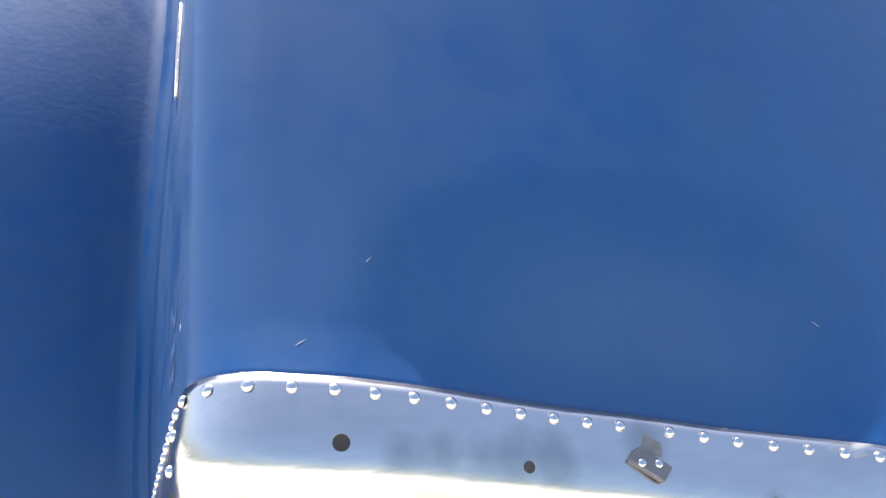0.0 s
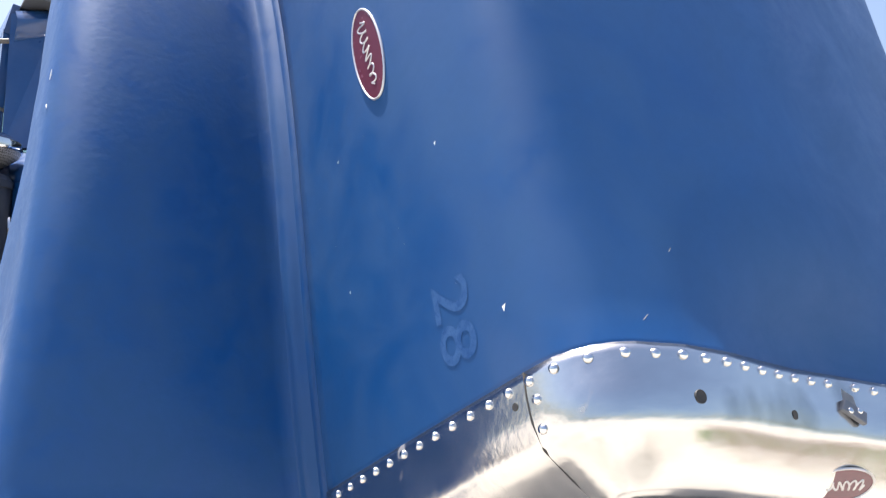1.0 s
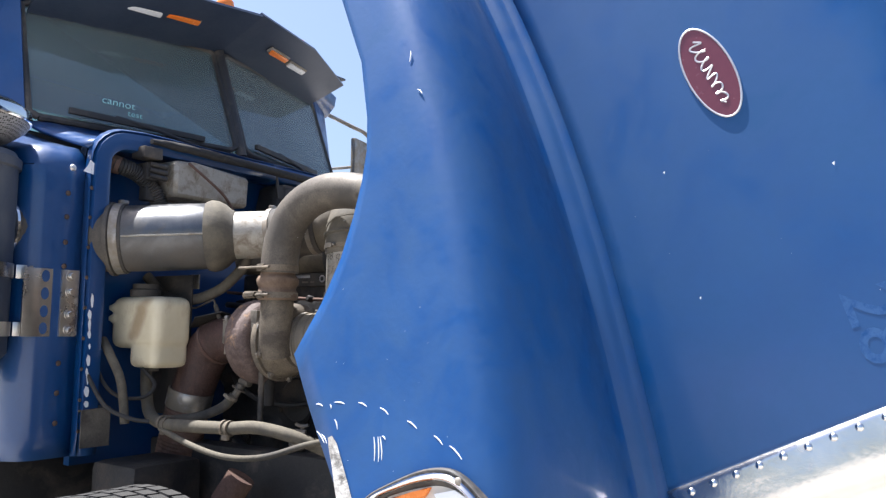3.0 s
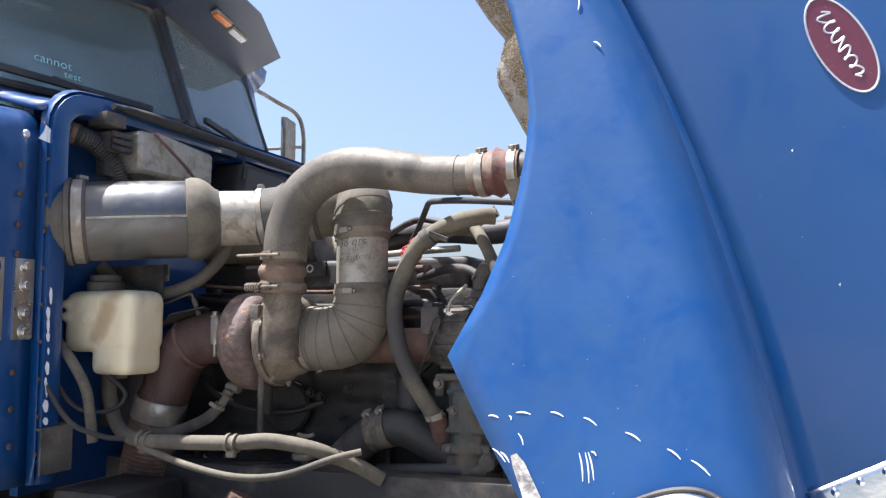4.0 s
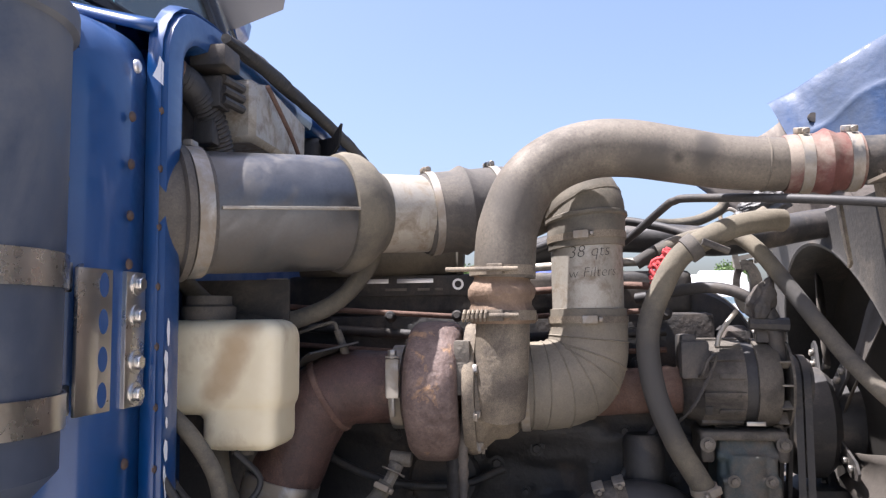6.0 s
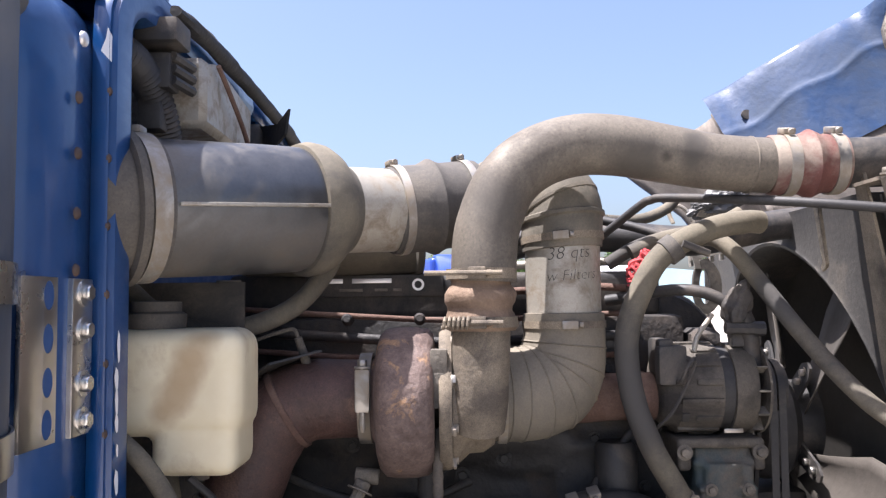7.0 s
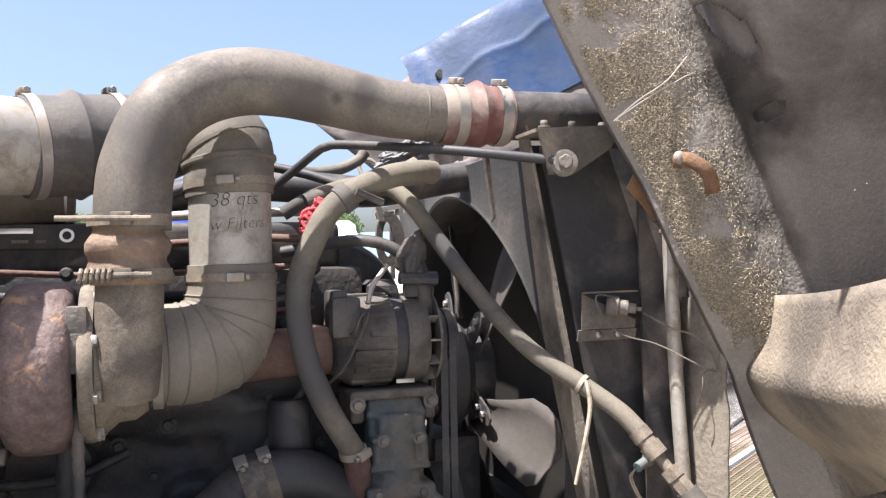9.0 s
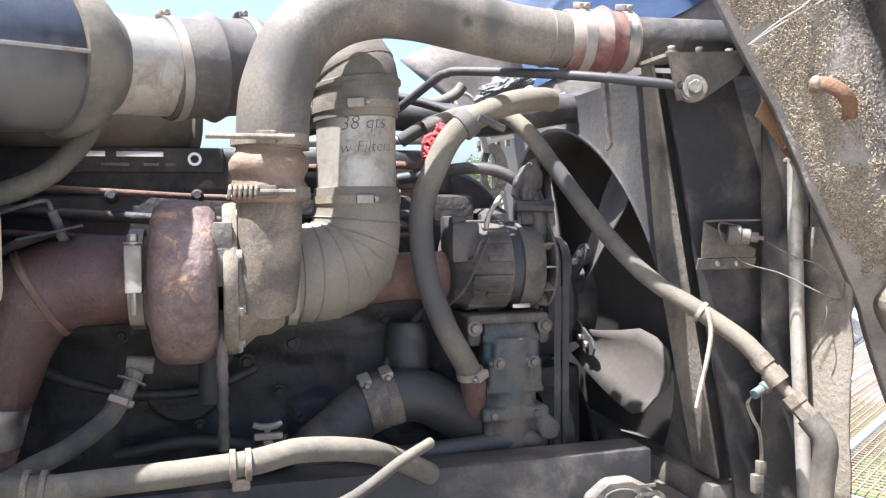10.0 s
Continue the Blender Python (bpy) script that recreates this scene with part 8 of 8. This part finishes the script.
for x, z, r_ in ((0.03, 1.28, 0.115), (0.20, 1.08, 0.075), (0.23, 1.46, 0.06)):
    part("pulley", revolve(B(), [(0.02, 2.425), (r_ * 0.5, 2.42), (r_, 2.40), (r_ * 0.93, 2.385), (r_, 2.37), (r_ * 0.93, 2.355), (r_, 2.34), (r_ * 0.5, 2.33), (0.02, 2.325)], (x, 0, z), (0, 1, 0), 32), BLACK, gc)
part("fan_clutch", revolve(B(), [(0.05, 2.34), (0.06, 2.30), (0.12, 2.285), (0.128, 2.265), (0.128, 2.225), (0.11, 2.205), (0.05, 2.20)], (0.04, 0, 1.29), (0, 1, 0), 36), BLACK, gc)
acx = thing("accessory_compressor", "black belt-driven compressor on the far side of the engine", "compressor", (0.36, 2.42, 1.0))
part("body", revolve(B(), [(0.03, -0.16), (0.085, -0.15), (0.10, -0.12), (0.10, 0.10), (0.085, 0.14), (0.03, 0.15)], (0.37, 2.44, 1.22), (0, 1, 0), 28), BLACK, acx)
part("mount", box(B(), (0.33, 2.46, 1.04), (0.20, 0.26, 0.18), None, 0.02), BLOCK, acx)
fan_drive = thing("front_cover", "round dark pulley cover at the engine front", "cover", (-0.1, 2.5, 1.5))
part("cover", revolve(B(), [(0.02, 0.02), (0.12, 0.018), (0.15, 0.008), (0.16, -0.02), (0.16, -0.10)], (-0.10, 2.545, 1.448), (-1, 0, 0), 40), BLOCK, fan_drive)
# bright highlight along the cover's rim, modelled as a pale ring
part("edge_highlight", revolve(B(), [(0.158, -0.003), (0.1635, -0.003), (0.1635, 0.003), (0.158, 0.003)], (-0.075, 2.545, 1.448), (-1, 0, 0), 40, closed=True), TUBE_AL, fan_drive, "pale ring drawn as the highlight on the cover's edge")

# lower hoses, sump items and chassis rail
lh = thing("lower_radiator_hose", "black lower coolant hose with wide clamps", "hose", (-0.31, 2.7, 1.1))
part("hose_body", tube(B(), spline([(-0.22, 3.05, 0.98), (-0.28, 2.92, 1.02), (-0.31, 2.83, 1.085), (-0.315, 2.75, 1.15), (-0.315, 2.70, 1.165), (-0.31, 2.64, 1.16), (-0.29, 2.57, 1.12), (-0.27, 2.5, 1.08)], 6), 0.05, 24), BLACK, lh)
for c in ((-0.315, 2.745, 1.153), (-0.315, 2.705, 1.165)):
    worm_clamp("hose_clamp", c, (0, -0.9, 0.25), 0.052, 0.020, lh, (-0.4, 0, 1), TAN_CAST, STEEL)
part("hose_sleeve", revolve(B(), [(0.0535, -0.02), (0.0545, 0), (0.0535, 0.02)], (-0.315, 2.725, 1.16), (0, -0.9, 0.25), 30), CAST, lh)
ls = thing("harness_hose", "tan dusty loom hose along the chassis rail", "hose", (-0.6, 3.0, 1.1))
part("hose_body", tube(B(), spline([(-0.56, 3.46, 1.33), (-0.57, 3.44, 1.24), (-0.60, 3.38, 1.17), (-0.63, 3.28, 1.145), (-0.63, 3.15, 1.145), (-0.62, 2.987, 1.15), (-0.59, 2.90, 1.155), (-0.55, 2.80, 1.135), (-0.48, 2.72, 1.09), (-0.44, 2.66, 1.05)], 7), 0.019, 16, wob=0.03), HOSE, ls)
part("second_line", tube(B(), spline([(-0.64, 3.27, 1.13), (-0.66, 3.1, 1.095), (-0.66, 2.95, 1.075), (-0.62, 2.84, 1.08), (-0.56, 2.74, 1.115), (-0.52, 2.68, 1.13)], 6), 0.009, 10), HOSE, ls)
for c, a in (((-0.622, 2.99, 1.15), (0, 1, 0)), ((-0.63, 3.26, 1.146), (0, 1, 0.1))):
    bm = B()
    for o in (-0.011, 0.011):
        revolve(bm, [(0.019, -0.005), (0.0235, -0.004), (0.0235, 0.004), (0.019, 0.005)], V(c) + V(a) * o, a, 18, closed=True)
    box(bm, V(c) + V(-0.006, 0, -0.026), (0.014, 0.026, 0.018), None, 0.004)
    part("p_clamp", bm, TAN_CAST, ls)
oh = thing("oil_hose", "tan dusty hose rising to a brass fitting", "hose", (-0.45, 3.2, 1.15))
part("hose_body", tube(B(), spline([(-0.62, 3.30, 1.15), (-0.55, 3.28, 1.15), (-0.50, 3.24, 1.16), (-0.46, 3.19, 1.19), (-0.44, 3.165, 1.225)], 6), 0.016, 14), HOSE, oh)
bm = B()
tube(bm, [(-0.44, 3.165, 1.22), (-0.43, 3.15, 1.25)], 0.012, 8)
hexbolt(bm, (-0.432, 3.153, 1.246), (0.3, -0.4, 0.9), 0.016, 0.016)
revolve(bm, [(0.013, -0.02), (0.0145, -0.018), (0.0145, 0.02), (0.013, 0.022)], (-0.415, 3.14, 1.268), (0, 1, 0.1), 14)
part("fitting", bm, CAST, oh)
worm_clamp("hose_clamp", (-0.444, 3.17, 1.216), (0.3, -0.4, 0.9), 0.0165, 0.010, oh, (-1, 0, 0.3), STEEL, STEEL)
tw = thing("filler_cap", "plated filler cap with winged handle", "cap", (-0.36, 2.936, 1.08))
bm = B()
revolve(bm, [(0.03, 1.075), (0.034, 1.08), (0.034, 1.09), (0.01, 1.095), (0.008, 1.115), (0.001, 1.117)], (-0.37, 2.936, 0), (0, 0, 1), 20)
box(bm, (-0.37, 2.936, 1.122), (0.012, 0.05, 0.012), None, 0.004)
part("cap", bm, STEEL, tw)
bm = B()
bms = thing("chassis_rail", "dark grimy steel chassis rail", "frame rail", (-0.40, 3.5, 0.9), group="chassis rails")
box(bm, (-0.40, 3.9, 0.925), (0.085, 3.35, 0.27), None, 0.008)
part("rail", bm, BLACK, bms)
bm = B()
prism(bm, [(-0.08, -0.09), (0.085, -0.09), (0.08, -0.02), (0.06, 0.008), (0.02, 0.03), (-0.03, 0.03), (-0.07, 0.0)], frame_at((-0.455, 2.30, 0.985), (-1, 0, 0), (0, -1, 0)), 0.03, 0.006)
cb = part("casting", bm, CAST, bms, "cast spring bracket with raised marks")
for y, z in ((2.235, 0.965), (2.365, 0.965)):
    part("casting_bolt", hexbolt(B(), (-0.47, y, z), (-1, 0, 0), 0.016, 0.012), CAST, cb)
bm = B()
tube(bm, [V(-0.472, 2.305 + 0.032 * math.cos(a), 0.985 + 0.013 * math.sin(a)) for a in [2 * math.pi * k / 24 for k in range(25)]], 0.0018, 6, caps=False)
for k, (y, z, w) in enumerate(((2.25, 1.0, 0.032), (2.25, 0.984, 0.03), (2.252, 0.968, 0.02))):
    box(bm, (-0.4715, y, z), (0.003, w, 0.006), None)
part("cast_marks", bm, CAST, cb)
bm = B()
box(bm, (0.40, 3.9, 0.925), (0.085, 3.35, 0.27), None, 0.008)
br = thing("chassis_rail", "dark grimy steel chassis rail", "frame rail", (0.40, 3.5, 0.9), group="chassis rails")
part("rail", bm, BLACK, br)
bm = B()
box(bm, (0, 2.12, 0.88), (0.86, 0.12, 0.12), None, 0.01)
solo("cross_member", bm, BLACK, "black front cross member between the rails", "cross member")
# small box bracket and lines under the cowl panel
sb = thing("bracket_box", "bent grimy steel bracket below the cowl", "bracket", (-0.74, 3.42, 1.1))
bm = B()
slab(bm, [(-0.80, 3.44, 1.07), (-0.70, 3.44, 1.07), (-0.70, 3.44, 1.19), (-0.80, 3.44, 1.185)], 0.005)
slab(bm, [(-0.70, 3.44, 1.07), (-0.69, 3.56, 1.07), (-0.69, 3.56, 1.19), (-0.70, 3.44, 1.19)], 0.005)
slab(bm, [(-0.80, 3.44, 1.185), (-0.70, 3.44, 1.19), (-0.69, 3.56, 1.19), (-0.80, 3.56, 1.185)], 0.005)
part("plate", bm, CAST, sb)
bm = B()
tube(bm, spline([(-0.70, 3.50, 1.40), (-0.71, 3.44, 1.35), (-0.70, 3.40, 1.28), (-0.69, 3.39, 1.2), (-0.69, 3.38, 1.14)], 6), 0.014, 12)
solo("drain_tube", bm, HOSE, "dusty drain tube beside the reservoir", "hose")
bm = B()
tube(bm, spline([(-0.74, 3.52, 1.40), (-0.72, 3.46, 1.27), (-0.68, 3.42, 1.22), (-0.62, 3.38, 1.22), (-0.60, 3.36, 1.26), (-0.62, 3.40, 1.31)], 6), 0.006, 8)
tube(bm, spline([(-0.78, 3.46, 1.30), (-0.75, 3.40, 1.20), (-0.70, 3.34, 1.16), (-0.66, 3.30, 1.15)], 6), 0.007, 8)
solo("wiring", bm, BLACK, "black wiring below the reservoir", "cable")
bm = B()
tube(bm, spline([(-0.50, 3.56, 1.62), (-0.48, 3.48, 1.55), (-0.46, 3.38, 1.535), (-0.42, 3.28, 1.57), (-0.38, 3.22, 1.64), (-0.36, 3.2, 1.70)], 6), 0.018, 14)
solo("loop_hose", bm, HOSE, "dusty hose looping below the intake duct", "hose")
bm = B()
box(bm, (-0.43, 3.39, 1.60), (0.006, 0.045, 0.05), None, 0.002)
solo("tag_bracket", bm, STEEL, "small plated tag bracket", "bracket")
bm = B()
tube(bm, [V(-0.18, 3.42, 1.70), V(-0.1, 3.05, 1.70)], 0.06, 24)
revolve(bm, [(0.055, -0.01), (0.066, -0.006), (0.066, 0.006), (0.055, 0.01)], (-0.11, 3.06, 1.70), (0.2, -0.9, 0), 28, closed=True)
solo("crossover_tube", bm, HOSE, "dusty tube behind the intake duct", "pipe")

# steer tyre, wheel, axle parts low in the bay
for s in (-1, 1):
    wt_ = thing("wheel", "worn black truck tyre on a steel rim", "wheel", (s * 1.02, 2.93, 0.51), group="front wheels")
    c = V(s * 1.02, 2.93, 0.51)
    part("tyre", revolve(B(), [(0.30, -0.10), (0.36, -0.135), (0.45, -0.14), (0.49, -0.125), (0.507, -0.10), (0.512, 0.0), (0.507, 0.10), (0.49, 0.125), (0.45, 0.14), (0.36, 0.135), (0.30, 0.10)], c, (1, 0, 0), 64, closed=True), mat("tyre_rubber", (0.025, 0.024, 0.023), (0.05, 0.047, 0.043), rough=0.85, bump=0.2) if s < 0 else bpy.data.materials["tyre_rubber"], wt_)
    verts, faces = [], []
    for k in range(64):
        for j, (x0, w) in enumerate(((-0.095, 0.036), (-0.048, 0.036), (0.0, 0.04), (0.048, 0.036), (0.095, 0.036))):
            a0 = 2 * math.pi * (k + 0.35 * (j % 2)) / 64
            a1 = a0 + 2 * math.pi / 64 * 0.8
            i = len(verts)
            for rr in (0.50, 0.524):
                for xx, aa in ((x0 - w / 2, a0), (x0 + w / 2, a0 + 0.012), (x0 + w / 2, a1 + 0.012), (x0 - w / 2, a1)):
                    verts.append((c.x + xx, c.y + rr * math.cos(aa), c.z + rr * math.sin(aa)))
            faces += [(i + 4, i + 5, i + 6, i + 7), (i, i + 1, i + 5, i + 4), (i + 1, i + 2, i + 6, i + 5), (i + 2, i + 3, i + 7, i + 6), (i + 3, i, i + 4, i + 7)]
    me = bpy.data.meshes.new("tread")
    me.from_pydata(verts, [], faces)
    me.materials.append(bpy.data.materials["tyre_rubber"])
    o = new("tread", me)
    o.parent = wt_
    o.matrix_parent_inverse = Matrix.Translation(-wt_.location)
    part("rim", revolve(B(), [(0.31, -0.11), (0.29, -0.09), (0.28, 0.0), (0.15, 0.02), (0.1, 0.03), (0.001, 0.03)], c, (s, 0, 0), 40), STEEL, wt_)
bm = B()
box(bm, (0, 2.93, 0.48), (1.9, 0.12, 0.12), None, 0.02)
for x in (-0.40, 0.40):
    for k in range(4):
        box(bm, (x, 2.93, 0.60 + 0.022 * k), (0.09, 1.3 - 0.1 * k, 0.02), None, 0.003)
solo("front_axle", bm, BLACK, "grimy front axle beam with leaf springs", "axle")
bm = B()
box(bm, (-0.62, 3.35, 0.85), (0.26, 0.22, 0.36), None, 0.03)
tube(bm, [(-0.62, 3.35, 0.8), (-0.62, 3.1, 0.6)], 0.04, 14)
solo("steering_gear", bm, BLOCK, "grimy steering gear and brackets beside the rail", "steering gear")
bm = B()
tube(bm, spline([(-0.55, 3.0, 1.0), (-0.58, 3.05, 0.9), (-0.60, 3.1, 0.75), (-0.62, 3.15, 0.6)], 5), 0.045, 16)
solo("shock_absorber", bm, RUST, "rusty shock absorber beside the axle", "shock absorber")
# dark block added to keep bright ground from showing below the fan
bm = B()
box(bm, (0.165, 2.235, 1.0), (0.37, 0.12, 0.29), None, 0.02)
solo("gap_blocker", bm, BLACK, "added black block closing the bright gap below the fan", "crossmember")
# bumper below the hood
bm = B()
rows = []
for k in range(25):
    x = -1.2 + 2.4 * k / 24
    y = 1.45 + 0.25 * (abs(x) / 1.2) ** 4
    rows.append([bm.verts.new((x, y + dy, z)) for dy, z in ((0.06, 0.42), (0.0, 0.44), (-0.01, 0.58), (0.0, 0.74), (0.06, 0.76))])
for a, b in zip(rows, rows[1:]):
    for k in range(4):
        bm.faces.new((a[k], a[k + 1], b[k + 1], b[k]))
bp_ = solo("front_bumper", bm, CHROME, "chrome truck bumper under the raised hood", "bumper")
m_ = bp_.modifiers.new("thickness", "SOLIDIFY")
m_.thickness = 0.006
bm = B()
for x in (-0.4, 0.4):
    box(bm, (x, 1.85, 0.66), (0.09, 0.75, 0.14), None, 0.01)
    box(bm, (x, 2.15, 0.78), (0.09, 0.2, 0.30), None, 0.01)
solo("bumper_brackets", bm, BLACK, "black brackets holding the bumper to the rails", "bracket")


# ---- far things across the lot ----
WHITE_P = mat("white_vehicle_paint", (0.72, 0.73, 0.74), (0.8, 0.8, 0.8), rough=0.35, scale=1, fine=10, bump=0.0, coat=0.3)
YELLOW_P = mat("yellow_vehicle_paint", (0.75, 0.50, 0.02), (0.82, 0.58, 0.05), rough=0.4, scale=1, fine=10, bump=0.0, coat=0.3)
FAR_BLUE = mat("blue_vehicle_paint", (0.01, 0.04, 0.28), (0.02, 0.06, 0.34), rough=0.35, scale=1, fine=10, bump=0.0, coat=0.3)
FAR_GLASS = mat("far_window_glass", (0.15, 0.2, 0.22), rough=0.1, bump=0.0)
TYRE = bpy.data.materials["tyre_rubber"]


def far_truck(name, paint, label, loc, yaw, sleeper=True):
    t = thing(name, label, "truck", (0, 0, 0))
    bm = B()
    box(bm, (0, 0.9, 1.45), (1.7, 1.9, 1.1), None, 0.15, 3)
    box(bm, (0, 2.2, 1.9), (2.2, 1.2, 2.0), None, 0.15, 3)
    if sleeper:
        box(bm, (0, 3.4, 2.2), (2.4, 1.6, 2.7), None, 0.2, 3)
        prism(bm, [(0, 0), (1.3, 0), (1.3, 0.85), (0.9, 0.8)], Matrix.Translation((0, 1.75, 2.85)) @ Matrix(((0, 0, 1, 0), (1, 0, 0, 0), (0, 1, 0, 0), (0, 0, 0, 1))), 2.0, 0.08)
    part("body", bm, paint, t)
    bm = B()
    slab(bm, [(-0.85, 1.58, 2.15), (0.85, 1.58, 2.15), (0.8, 1.62, 2.75), (-0.8, 1.62, 2.75)], 0.02)
    part("windshield", bm, FAR_GLASS, t)
    bm = B()
    box(bm, (0, -0.06, 1.4), (1.1, 0.06, 0.9), None, 0.03)
    box(bm, (0, -0.2, 0.65), (2.4, 0.25, 0.4), None, 0.06)
    part("grille", bm, CHROME, t)
    for s in (-1, 1):
        bm = B()
        slab(bm, [(s * 1.105, 1.8, 2.15), (s * 1.105, 2.6, 2.15), (s * 1.105, 2.6, 2.7), (s * 1.105, 1.9, 2.7)], 0.01)
        part("side_window", bm, FAR_GLASS, t)
        for y in (0.9, 5.2, 6.5):
            part("wheel", revolve(B(), [(0.2, -0.14), (0.5, -0.15), (0.52, 0), (0.5, 0.15), (0.2, 0.14)], (s * 1.0, y, 0.52), (1, 0, 0), 28), TYRE, t)
    bm = B()
    box(bm, (0, 4.6, 0.85), (0.9, 5.5, 0.25), None, 0.02)
    part("frame", bm, BLACK, t)
    t.matrix_basis = Matrix.Translation(loc) @ pose(0, 0, 0, 0, 0, yaw)
    return t


far_truck("parked_truck", FAR_BLUE, "blue sleeper truck parked across the lot", (29.8, 1.9, 0), -75)
far_truck("parked_truck", YELLOW_P, "yellow truck parked across the lot", (28.5, 6.4, 0), -100, False)
far_truck("parked_truck", WHITE_P, "white truck parked across the lot", (34, -5.2, 0), -80)
far_truck("parked_truck", WHITE_P, "white day cab truck parked far away", (33, -1.6, 0), -85, False)
bm = B()
box(bm, (0, 0, 2.4), (2.5, 12, 2.8), None, 0.05)
vt_ = thing("box_trailer", "white box trailer standing across the lot", "trailer", (0, 0, 0))
part("body", bm, WHITE_P, vt_)
for s in (-1, 1):
    for y in (3.6, 4.9):
        part("wheel", revolve(B(), [(0.2, -0.14), (0.5, -0.15), (0.5, 0.15), (0.2, 0.14)], (s * 1.0, y, 0.5), (1, 0, 0), 24), TYRE, vt_)
bm = B()
for s in (-0.6, 0.6):
    box(bm, (s, -3.5, 0.55), (0.12, 0.12, 1.1), None, 0.02)
part("landing_leg", bm, BLACK, vt_)
vt_.matrix_basis = Matrix.Translation((11.5, 15.5, 0)) @ pose(0, 0, 0, 0, 0, 40)

# trees: tapered trunk, limbs and clumped leaves
LEAF = mat("summer_leaves", (0.055, 0.105, 0.025), (0.10, 0.16, 0.045), rough=0.7, scale=0.6, fine=4, bump=0.0, isl=0.4)
BARK = mat("bark", (0.10, 0.08, 0.06), (0.16, 0.13, 0.10), rough=0.95, scale=3, fine=30, bump=0.5)


def tree(seed, h):
    rnd = random.Random(seed)
    t = thing("tree", "broadleaf tree in full summer leaf at the edge of the lot", "tree", (0, 0, 0), group="trees along the lot")
    bm = B()
    tube(bm, [(0, 0, 0), (0.1, 0.05, h * 0.2), (0.05, 0.1, h * 0.45), (0.1, 0, h * 0.75)], [h * 0.03, h * 0.024, h * 0.016, h * 0.006], 10)
    tips = []
    for k in range(9):
        a, z0 = rnd.uniform(0, 6.28), h * rnd.uniform(0.25, 0.6)
        e = V(math.cos(a) * h * rnd.uniform(0.18, 0.34), math.sin(a) * h * rnd.uniform(0.18, 0.34), z0 + h * rnd.uniform(0.12, 0.3))
        tube(bm, spline([(0.06, 0.06, z0), e * 0.5 + V(0, 0, z0 * 0.5 + h * 0.03), e], 4), [h * 0.012, h * 0.003], 6)
        tips.append(e)
    tips += [V(0, 0, h * 0.85), V(0.1 * h, 0, h * 0.75), V(-0.1 * h, 0.05 * h, h * 0.7)]
    part("trunk", bm, BARK, t)
    verts, faces = [], []
    for c in tips:
        for _ in range(420):
            d = V(rnd.gauss(0, 1), rnd.gauss(0, 1), rnd.gauss(0, 0.75)).normalized() * h * 0.15 * rnd.random() ** 0.45
            p = c + d
            s = h * rnd.uniform(0.010, 0.022)
            q = Euler((rnd.uniform(0, 6), rnd.uniform(0, 6), rnd.uniform(0, 6))).to_matrix()
            i = len(verts)
            for a, b in ((-1, 0), (0, -0.6), (1, 0), (0, 0.6)):
                verts.append(tuple(p + q @ V(a * s, b * s, 0.2 * s * abs(a))))
            faces.append((i, i + 1, i + 2, i + 3))
    me = bpy.data.meshes.new("crown")
    me.from_pydata(verts, [], faces)
    me.materials.append(LEAF)
    o = new("crown", me)
    o.parent = t
    return t


protos = [tree(1, 6.0), tree(2, 6.6)]
protos[0].matrix_basis = Matrix.Translation((68, 4.0, 0))
protos[1].matrix_basis = Matrix.Translation((66, 20.5, 0))
random.seed(21)
for k, (x, y) in enumerate(((66, 15.5), (70, 11), (74, -3), (69, 26), (62, 33), (72, -12), (60, 40), (64, -20), (75, 7.5), (52, 48), (40, 60), (24, 66), (8, 70))):
    copy_thing(protos[k % 2], Matrix.Translation((x, y, 0)) @ pose(0, 0, 0, 0, 0, random.uniform(0, 360)))


# ---- straw and dried mud thrown up on the splash panel and liner ----
STRAW = mat("dried_straw", (0.20, 0.168, 0.12), (0.33, 0.275, 0.19), rough=0.9, scale=20, fine=100, bump=0.0, isl=0.5)
random.seed(21)
verts, faces = [], []


def fleck(p, n, size):
    a = n.orthogonal().normalized()
    a = (Matrix.Rotation(random.uniform(0, 6.28), 3, n) @ a + n * random.uniform(-0.1, 0.55)).normalized()
    b = a.cross(n).normalized() * random.uniform(0.0004, 0.0010)
    d = a * size
    i = len(verts)
    verts.extend([tuple(p - b), tuple(p + b), tuple(p + d + b), tuple(p + d - b), tuple(p + d * 0.5 + n * 0.0012)])
    faces.extend([(i, i + 1, i + 4), (i + 1, i + 2, i + 4), (i + 2, i + 3, i + 4), (i + 3, i, i + 4)])


R3 = HM.to_3x3()
for _ in range(38000):
    l = random.uniform(0.36, 1.38)
    f = 1 - abs(random.gauss(0, 0.27))
    if f < 0.05:
        continue
    p = panel_at(l, f, -1)
    if noise.noise(p * 11) + 0.5 * noise.noise(p * 37) < -0.05 - 0.25 * f + random.uniform(-0.2, 0.2):
        continue
    t1, t2 = panel_at(l + 0.01, f, -1) - p, panel_at(l, min(f + 0.02, 1), -1) - panel_at(l, f - 0.02, -1)
    n = t1.cross(t2).normalized()
    if n.x > 0:
        n = -n
    fleck(HM @ (p + n * 0.0035), R3 @ n, random.uniform(0.0015, 0.0065))
me = bpy.data.meshes.new("straw")
me.from_pydata(verts, [], faces)
me.materials.append(STRAW)
tagged(new("straw_debris", me), "dried straw and mud flecks caked on the splash panel", "debris", kind="stuff")
